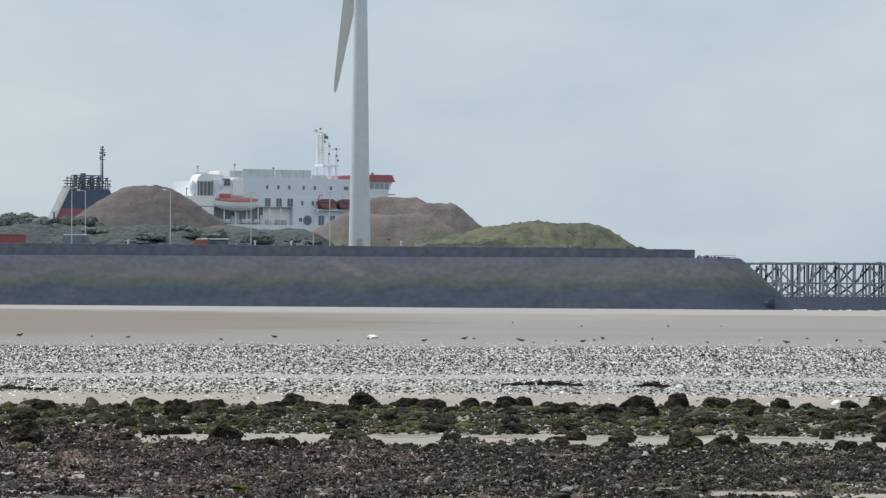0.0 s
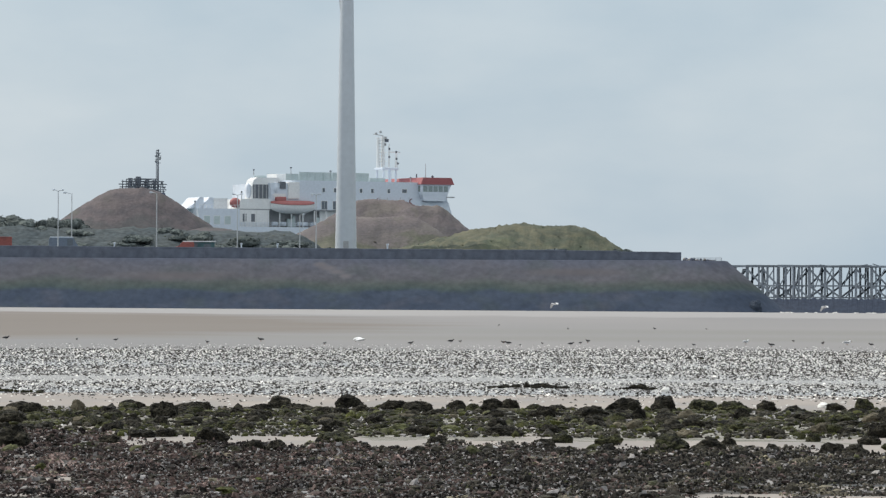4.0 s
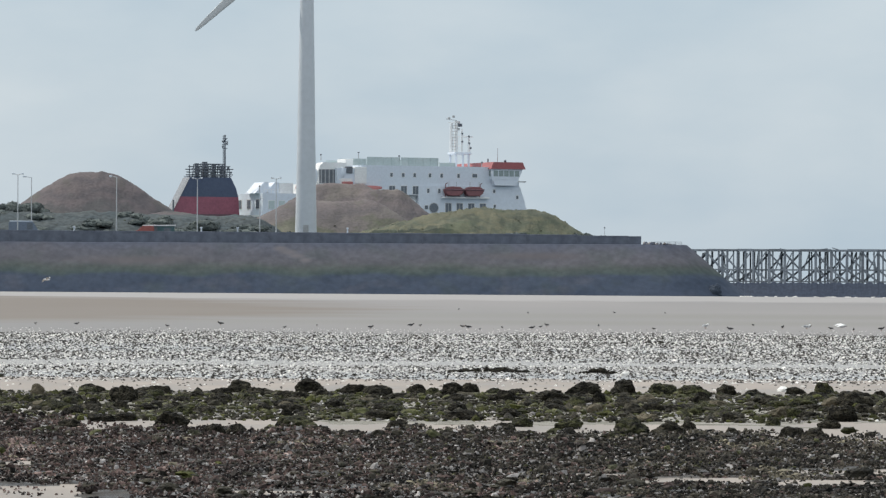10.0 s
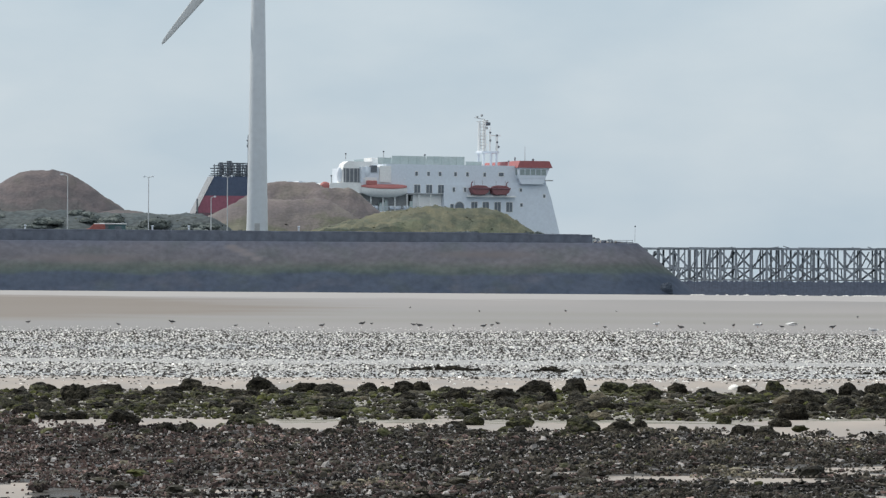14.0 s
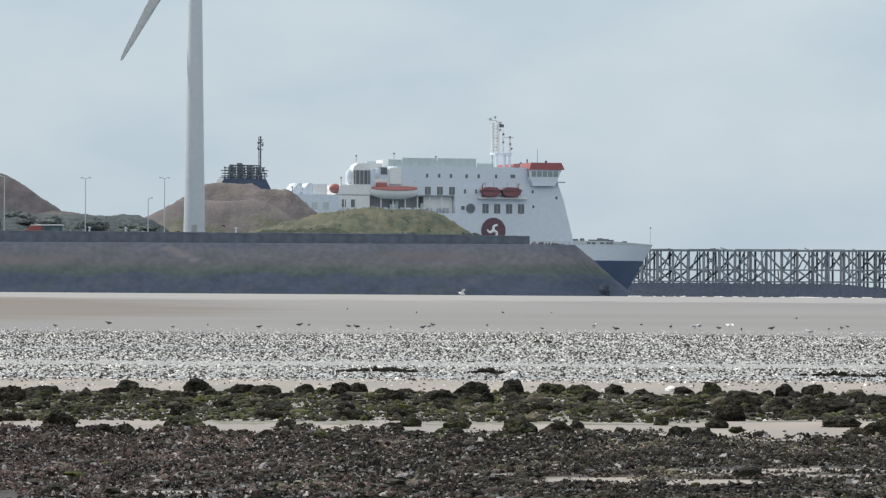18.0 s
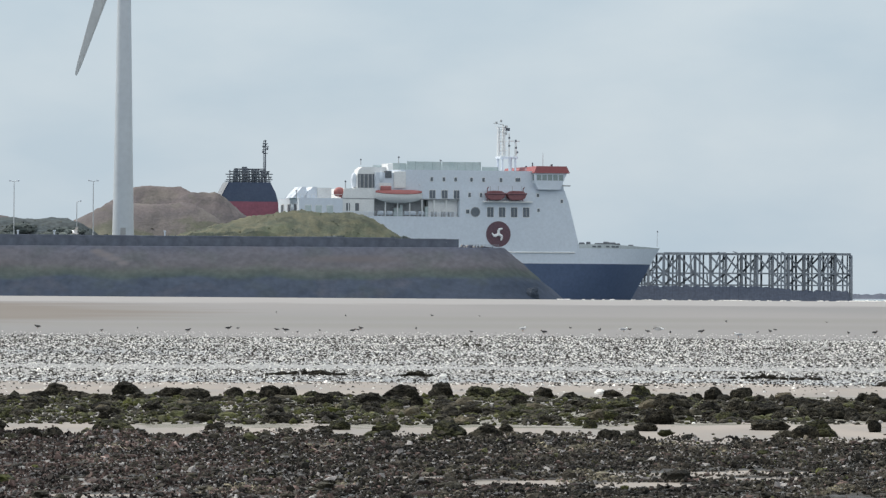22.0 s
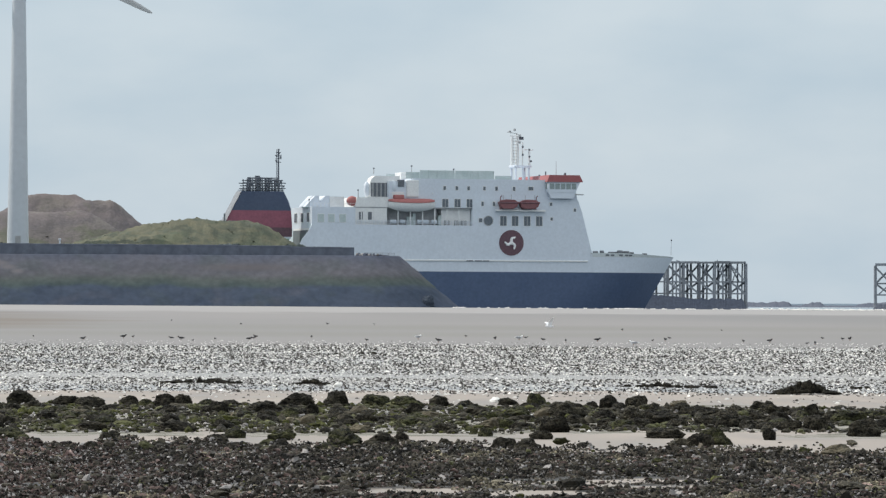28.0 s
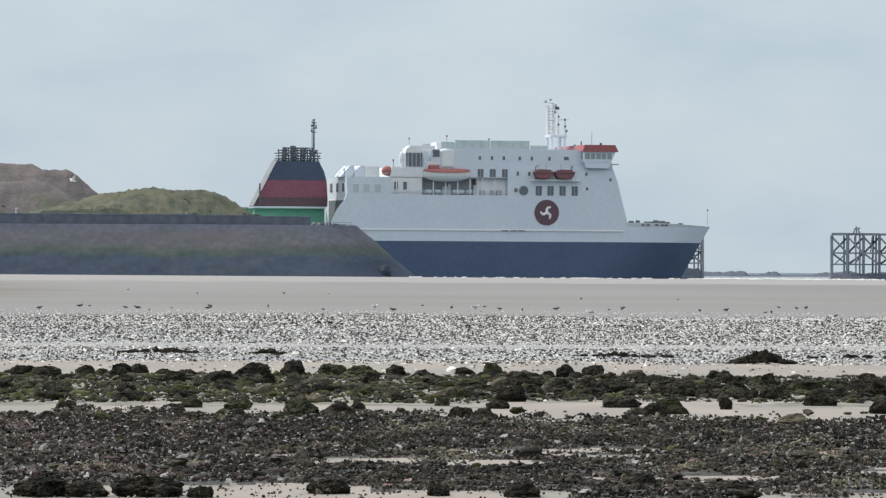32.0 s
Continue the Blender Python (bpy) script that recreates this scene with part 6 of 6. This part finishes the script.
BOULDER_ROWS += [(-33.6, 67.8, 0.36, 0.20, 0), (-17.4, 96.1, 0.62, 0.30, 0), (-23.0, 88.8, 0.36, 0.20, 0), (-28.6, 93.9, 0.59, 0.16, 0), (-7.4, 95.3, 0.52, 0.21, 0), (-2.4, 93.8, 0.65, 0.21, 0),
                 (6.4, 95.5, 0.41, 0.21, 0), (13.9, 94.1, 0.47, 0.26, 0), (18.2, 95.7, 0.36, 0.24, 0), (10.1, 94.0, 0.33, 0.18, 1), (23.2, 95.8, 0.34, 0.14, 1), (25.8, 88.6, 0.42, 0.24, 0),
                 (28.2, 94.9, 0.53, 0.14, 0), (-11.8, 84.7, 0.42, 0.15, 0), (-1.8, 77.3, 0.50, 0.15, 0), (-20.5, 70.3, 0.69, 0.24, 1), (-22.4, 78.8, 0.22, 0.12, 0), (2.0, 70.8, 0.41, 0.18, 0),
                 (25.1, 69.1, 0.45, 0.20, 0)]
BOULDER_ROWS += [(17.0, 76.9, 0.58, 0.17, 0), (29.5, 73.5, 0.35, 0.15, 1), (27.0, 78.7, 0.41, 0.14, 0), (35.8, 89.7, 0.67, 0.20, 0), (43.2, 93.1, 0.70, 0.30, 0), (46.4, 87.6, 0.35, 0.22, 0),
                 (52.0, 94.8, 0.62, 0.31, 0), (60.8, 94.9, 0.62, 0.25, 1), (67.6, 93.6, 0.64, 0.26, 1), (68.9, 88.0, 0.35, 0.24, 0), (74.8, 95.7, 0.48, 0.22, 0), (80.5, 95.3, 0.38, 0.14, 0),
                 (83.2, 87.3, 0.68, 0.19, 0), (89.8, 97.1, 0.39, 0.15, 0), (92.0, 87.4, 0.57, 0.19, 1), (96.1, 96.1, 0.43, 0.26, 1), (53.9, 79.8, 0.50, 0.14, 0), (39.9, 72.4, 0.42, 0.16, 1),
                 (53.6, 68.6, 0.58, 0.29, 1)]
BOULDER_ROWS += [(61.8, 68.7, 0.53, 0.21, 0), (66.4, 72.1, 0.22, 0.13, 0), (75.8, 76.6, 0.40, 0.16, 0), (67.0, 80.7, 0.50, 0.14, 1), (84.8, 74.7, 0.30, 0.14, 1), (87.0, 79.5, 0.46, 0.18, 2),
                 (89.1, 68.4, 0.36, 0.17, 0), (94.2, 67.6, 0.36, 0.15, 0), (57.0, 76.7, 0.44, 0.13, 2), (112.4, 94.3, 0.50, 0.27, 0), (108.4, 94.8, 0.26, 0.14, 0), (118.6, 94.5, 0.47, 0.28, 0),
                 (122.4, 92.5, 0.28, 0.14, 0), (128.0, 96.2, 0.43, 0.14, 2), (102.4, 86.3, 0.67, 0.28, 0), (100.5, 76.9, 0.50, 0.26, 0), (97.4, 73.3, 0.37, 0.14, 0), (111.1, 84.4, 0.49, 0.21, 0)]
BOULDER_ROWS += [(117.4, 84.5, 0.44, 0.23, 0), (118.6, 79.5, 0.42, 0.18, 0), (123.6, 82.6, 0.64, 0.23, 0), (147.0, 91.5, 0.39, 0.23, 0), (150.5, 91.1, 0.32, 0.14, 0), (157.0, 88.0, 0.31, 0.25, 0),
                 (157.4, 79.3, 0.42, 0.24, 0), (153.0, 89.3, 0.33, 0.11, 0), (164.9, 83.9, 0.67, 0.25, 1), (168.6, 75.7, 0.59, 0.28, 0), (172.4, 87.4, 0.35, 0.15, 1), (152.4, 79.2, 0.46, 0.18, 0),
                 (147.6, 73.2, 0.24, 0.18, 0), (135.5, 74.0, 0.39, 0.17, 1), (138.6, 80.9, 0.42, 0.20, 0), (136.8, 70.8, 0.37, 0.13, 1), (148.6, 65.6, 0.43, 0.14, 0), (162.4, 65.7, 0.51, 0.17, 2)]
BOULDER_ROWS += [(133.0, 87.6, 0.57, 0.16, 0), (138.0, 86.0, 0.45, 0.17, 0), (124.2, 73.9, 0.57, 0.17, 0), (132.4, 68.0, 0.46, 0.25, 0), (144.9, 84.9, 0.45, 0.15, 0), (180.1, 81.4, 0.61, 0.26, 0),
                 (183.9, 71.5, 0.63, 0.27, 0), (178.9, 89.7, 0.45, 0.18, 0), (185.8, 87.6, 0.55, 0.20, 1), (-100.2, 87.5, 0.55, 0.24, 0), (-99.2, 67.4, 0.42, 0.22, 0)]


def make_boulders():
    for i, (b, far, wide, high, kind) in enumerate(BOULDER_ROWS):
        add_boulder(b, far + wide * 0.3, wide * 1.02, high * 0.97, kind, i)
    for i, (b, far, wide, high) in enumerate(((-3.0, 44.4, 0.75, 0.2), (6.5, 44.2, 0.5, 0.16), (20.0, 44.3, 0.8, 0.2), (32.0, 44.0, 0.3, 0.12), (84.0, 44.4, 0.35, 0.12),
                                               (130.0, 46.5, 0.4, 0.13), (150.0, 44.2, 0.5, 0.14), (75.0, 47.5, 0.45, 0.13), (60.0, 44.8, 0.5, 0.16), (103.0, 44.2, 0.4, 0.14))):
        add_boulder(b, far, wide * 0.85, high * 0.9, 0, i + 2, 5)
    rnd = random.Random(77)
    rest = bmesh.new()                  # the low ones between them lie as one mass
    mats = [M_crust, M_greencrust, M_tancrust]
    for i in range(360):
        b = rnd.uniform(-101, 191)
        far = 79 + 16 * rnd.random() ** 0.85
        s = rnd.uniform(0.16, 0.46)
        high = s * rnd.uniform(0.26, 0.46)
        kind = 1 if rnd.random() < (0.38 if b < 90 else 0.2) else 2 if rnd.random() < 0.06 else 0
        if i >= 320:                    # along the far edge of the shingle
            b, far, s, kind = rnd.uniform(-101, 135), rnd.uniform(66, 71), 0.14 + s * 0.38, kind % 2
            high = s * rnd.uniform(0.35, 0.55)
        if s > 0.34:
            add_boulder(b, far, s, high, kind, i + 3, 3)
        else:
            old = len(rest.verts), len(rest.faces)
            rest.from_mesh(boulder_mesh(kind, (i + 3) % 9, 3))
            rest.verts.ensure_lookup_table()
            rest.faces.ensure_lookup_table()
            bmesh.ops.transform(rest, matrix=bedded(b, far, s, high, i + 3), verts=rest.verts[old[0]:])
            for f in rest.faces[old[1]:]:
                f.material_index = kind
    tagged(put("low_rocks", rest, mats), "low weedy rocks packed between the boulders", "rocks", kind="stuff")


make_boulders()


def make_weed_patches():
    """Low rocky patches with weed that stand out of the wet flat."""
    rnd = random.Random(5)
    for bearing, far, wide, high, n, green in ((22.0, 121.8, 1.05, 0.17, 44, 0), (46.5, 120.6, 0.42, 0.18, 20, 0), (123.0, 118.7, 0.9, 0.15, 18, 0), (132.5, 118, 0.4, 0.12, 6, 0),
                                               (155.6, 111, 0.75, 0.35, 80, 0), (-94.5, 113, 1.0, 0.14, 22, 1), (57.0, 190, 1.4, 0.16, 10, 0), (176.0, 119, 1.2, 0.14, 12, 0)):
        patch = empty("weedy_outcrop", facing(bearing, far, ground_z(*place(bearing, far)[:2])))
        tagged(patch, "low outcrop of weedy rocks rising from the wet flat", "outcrop", "outcrops on the flat")
        for i in range(n):
            x = rnd.uniform(-1, 1)
            h = high * (1 - 0.8 * abs(x) ** 1.1) * rnd.uniform(0.4, 1)
            ob = new("rock", boulder_mesh(green, i % 9))
            ob.parent = patch
            s = rnd.uniform(0.06, 0.16) * (0.6 + high)
            ob.matrix_basis = Matrix.Translation((x * wide, rnd.uniform(-0.5, 0.5) * wide, h * 0.5)) @ pose(0, 0, 0, 0, 0, rnd.uniform(0, 360)) @ Matrix.Diagonal((s * 1.2, s, max(0.05, h * 0.6), 1))


make_weed_patches()
for b, wide, high in ((72.3, 1.8, 1.5), (69.0, 1.4, 1.0)):
    rock = add_boulder(b, 680.0, wide, high, 4, int(b))
    rock.matrix_basis = Matrix.Translation((0, 0, 2.1 - rock.matrix_basis.translation.z)) @ rock.matrix_basis
for b, far, wide in ((87.0, 100, 0.24), (52.2, 118, 0.22)):
    stone = add_boulder(b, far, wide, wide * 0.5, 3, int(far))


# ---- birds ----
def make_wader():
    ob = empty("wader")
    tagged(ob, "small black wading bird feeding on the wet sand", "bird", "waders on the sand")
    bm = bmesh.new()
    ball(bm, (0, 0, 0.19), 0.17, 0.085, 0.085, 2)
    rod(bm, (-0.12, 0, 0.19), (-0.27, 0, 0.17), 0.05, 0.02, 6)
    part("body", bm, M_blackfeather, ob, smooth=True)
    part("belly", ball(bmesh.new(), (-0.02, 0, 0.155), 0.13, 0.07, 0.06, 2), M_greyfeather, ob, smooth=True)
    bm = bmesh.new()
    rod(bm, (0.12, 0, 0.21), (0.19, 0, 0.27), 0.05, 0.04, 8)
    ball(bm, (0.205, 0, 0.285), 0.052, n=2)
    part("head", bm, M_blackfeather, ob, smooth=True)
    part("beak", rod(bmesh.new(), (0.24, 0, 0.28), (0.34, 0, 0.25), 0.014, 0.005, 6), M_beak, ob)
    for y in (-0.035, 0.035):
        part("leg", rod(bmesh.new(), (0.0, y, 0.0), (0.01, y, 0.14), 0.011, n=5), M_beak, ob)
        part("wing", ball(bmesh.new(), (-0.06, y * 2.1, 0.2), 0.17, 0.02, 0.06, 2), M_blackfeather, ob, smooth=True)
    return ob


def make_gull(standing=True):
    ob = empty("gull")
    tagged(ob, "white gull with grey wings " + ("standing on the wet sand" if standing else "flying low over the beach"), "bird", "gulls")
    bm = bmesh.new()
    ball(bm, (0, 0, 0.2), 0.2, 0.085, 0.085, 2)
    rod(bm, (-0.14, 0, 0.2), (-0.32, 0, 0.2), 0.06, 0.03, 6)
    part("body", bm, M_whitefeather, ob, smooth=True)
    part("head", ball(bmesh.new(), (0.21, 0, 0.28 if standing else 0.22), 0.068, n=2), M_whitefeather, ob, smooth=True)
    z = 0.28 if standing else 0.22
    part("beak", rod(bmesh.new(), (0.26, 0, z), (0.34, 0, z - 0.02), 0.02, 0.006, 6), M_beak, ob)
    wings = []
    for sign in (-1, 1):
        if standing:
            part("leg", rod(bmesh.new(), (0, sign * 0.04, 0), (0, sign * 0.04, 0.14), 0.012, n=5), M_beak, ob)
            part("wing", ball(bmesh.new(), (-0.07, sign * 0.08, 0.215), 0.2, 0.022, 0.06, 2), M_greyfeather, ob, smooth=True)
        else:
            bm = bmesh.new()
            span = ((0.0, 0.11, 0.0), (0.25, 0.13, 0.09), (0.5, 0.09, 0.06), (0.66, 0.02, -0.01))
            for dz in (0.012, -0.012):
                grid_mesh(bm, [[(c, sign * s, h + dz), (-c, sign * s, h + dz)] for s, c, h in span])
            wing = part("wing", bm, M_whitefeather, ob)
            wing.matrix_basis = pose(0, sign * 0.05, 0.22)
            wings.append((wing, sign))
    return ob, wings


WADERS = [(-93.2, 273, 0), (-78.2, 265, 67), (-48.9, 265, 134), (-37.1, 266, 201), (-15.5, 266, 268), (-4.0, 260, 335), (7.0, 262, 42), (16.0, 266, 109),
          (17.6, 260, 176), (25.1, 251, 243), (32.0, 262, 310), (33.6, 262, 17), (46.4, 263, 84), (75.1, 260, 151), (80.5, 274, 218), (87.0, 264, 285),
          (93.2, 279, 352), (15.5, 380, 59), (49.9, 368, 126), (60.8, 370, 193), (30.8, 351, 260), (-23.0, 262, 327), (-68.5, 266, 34)]
WADERS += [(4.9, 262, 0), (20.2, 257, 67), (34.6, 262, 134), (58.6, 255, 201), (102.6, 260, 268), (109.0, 248, 335), (121.8, 266, 42), (124.6, 262, 109),
           (126.1, 266, 176), (141.8, 264, 243), (147.6, 252, 310), (155.2, 244, 17), (157.6, 254, 84), (159.2, 270, 151), (164.2, 274, 218), (165.2, 274, 285),
           (171.8, 224, 352), (114.5, 336, 59), (137.0, 330, 126), (97.6, 253, 193)]
walkers = []


def stand(bearing, far, turn):
    p = place(bearing, far)
    return pose(p.x, p.y, ground_z(p.x, p.y), 0, 0, turn)


def make_birds():
    first = make_wader()
    for i, (b, far, turn) in enumerate(WADERS):
        m = stand(b, far + 9 * math.sin(i * 2.3), turn) @ Matrix.Scale((0.82, 0.55, 0.7, 0.92, 0.5)[i % 5] * (0.8 if far > 320 else 1.0), 4)
        if i == 0:
            first.matrix_basis = m
            bird = first
        else:
            bird = copy_thing(first, m)
        if i % 3 == 1:
            walkers.append((bird, b, far + 9 * math.sin(i * 2.3), turn))
    for i, (b, far, turn) in enumerate(((92.3, 263, 10), (117.6, 234, 170), (70.0, 264, 40))):
        gull, _ = make_gull()
        gull.matrix_basis = stand(b, far, turn) @ Matrix.Scale(0.85, 4)


make_birds()
FLIGHTS = [
    [(0, 214.5, 380, 3.49), (5.5, 49.5, 380, 1.9), (6, 38.8, 380, 2.29), (6.5, 28.6, 380, 2.75), (7, 17.1, 380, 3.53), (7.5, 4.4, 380, 3.7), (8, -11.4, 380, 3.1), (8.5, -27.5, 380, 3.13),
     (9, -43.4, 380, 2.34), (9.5, -59.0, 380, 2.32), (10, -75.5, 380, 2.76), (12, -145.5, 380, 3.74), (32, -573.0, 380, 12.5)],
    [(0, 189.5, 380, 3.4), (3, 70.0, 380, 1.3), (5.0, -13, 380, 4.2), (5.5, -32.4, 380, 4.88), (6, -52.8, 380, 4.32), (7, -91.2, 380, 5.11), (9, -173.0, 380, 6.54), (32, -660.5, 380, 17.1)],
    [(0, 360, 380, 4.0), (17, 66, 380, 1.8), (18, 40.8, 380, 1.75), (19, 29.5, 380, 2.37), (20, 14.5, 380, 5.67), (21, -4.9, 380, 7.63), (22, -28.9, 380, 6.97),
     (24, -73.0, 380, 6.71), (32, -298.0, 380, 13.0)],
    [(0, -15.2, 262, 0.03), (4.3, -15.2, 262, 0.03), (5.0, 9.0, 262, 0.4), (5.5, 30.7, 262, 0.5), (6, 48.1, 262, 0.8), (6.5, 61.0, 262, 1.16), (7, 72.1, 262, 1.52), (7.5, 80.1, 262, 1.69), (8, 88.0, 262, 1.18),
     (8.5, 94.2, 262, 0.72), (9, 98.8, 262, 0.08), (9.6, 99.9, 262, 0.03), (27.4, 99.9, 262, 0.03), (28, 99.0, 275, 0.6), (29, 82.0, 340, 1.3), (29.8, 64.5, 380, 2.81), (30.1, 59.8, 380, 4.32), (30.4, 52.0, 380, 6.25), (32, 3.2, 380, 9.54)],
]
flyers = [make_gull(False) for _ in FLIGHTS]


# ---- what moves ----
SHIP = [(0, -26.0, 30.0), (3, -13.8, 28.1), (6, -1.4, 26.1), (9, 11.1, 24.2), (12, 23.8, 22.4), (14.5, 34.4, 21.0), (17, 44.9, 19.6),
        (20, 57.5, 18.5), (24, 74.8, 17.7), (28, 92.2, 17.4), (30, 100.8, 17.1), (32, 109.7, 16.9)]


def motions():
    rows = []
    for t, bearing, away in SHIP:
        turn = away - math.degrees(bearing / 1000)
        mast = place(bearing + 0.17, 1185 + 8 * t / 32)
        rows.append((t, Matrix.Translation(mast) @ pose(0, 0, 0, 0, 0, turn) @ Matrix.Translation((-20.0, 0, 0))))
    walk(ferry, rows)
    spin = []
    for k in range(65):
        t = k * 0.5
        spin.append((t, pose(0, 4.0, HUB_Z, 0, 10.0 - 92.35 * t - 2.05 * max(0.0, t - 25) + 1.7 * math.sin(math.pi * min(1.0, max(0.0, (t - 9) / 11))) + 0.9 * float(ease(7, 10, t) * (1 - ease(17, 24, t)))
                     - 1.2 * float(ease(-0.6, 1.0, t) * (1 - ease(4, 8.5, t))), 0)))
    walk(rotor, spin)
    for n, (bird, b, far, turn) in enumerate(walkers):
        side = 0.9 if n % 2 else -0.9
        walk(bird, [(t, stand(b + side * f, far + 1.5 * f * side, turn if n % 4 < 2 else (0 if side > 0 else 180)))
                    for t, f in ((0, -1.0), (8, -0.4), (14, -0.3), (20, 0.4), (26, 0.5), (32, 1.2))])
    for (gull, wings), rows in zip(flyers, FLIGHTS):
        rests = len(rows) > 12 and rows[-1][1] > 0
        keyed = []
        for i, (t, b, far, z) in enumerate(rows):
            p, q = (rows[i], rows[i + 1]) if i + 1 < len(rows) else (rows[i - 1], rows[i])
            climb = math.degrees(math.atan2(q[3] - p[3], max(1.0, abs(q[1] - p[1]) * far / 1000)))
            heading = 28 if rests and t < 27 else 208
            if rests and t == 27.4:
                keyed += [(15, facing(b, far, z, 28)), (18, facing(b, far, z, 100)), (21, facing(b, far, z, 150))]
            keyed.append((t, facing(b, far, z, heading) @ pose(0, 0, 0, 14, -0.4 * climb, 0)))
        walk(gull, keyed)
        for wing, sign in wings:
            walk(wing, [(k * 0.16, pose(0.28, sign * 0.05, 0.22, 0, 0, sign * 80) if rests and (9.2 < k * 0.16 < 27.4 or k * 0.16 < 4.3) else
                         pose(0, sign * 0.05, 0.22, sign * (12 + 30 * math.sin(k * 1.7)), 0, 0)) for k in range(201)])


motions()
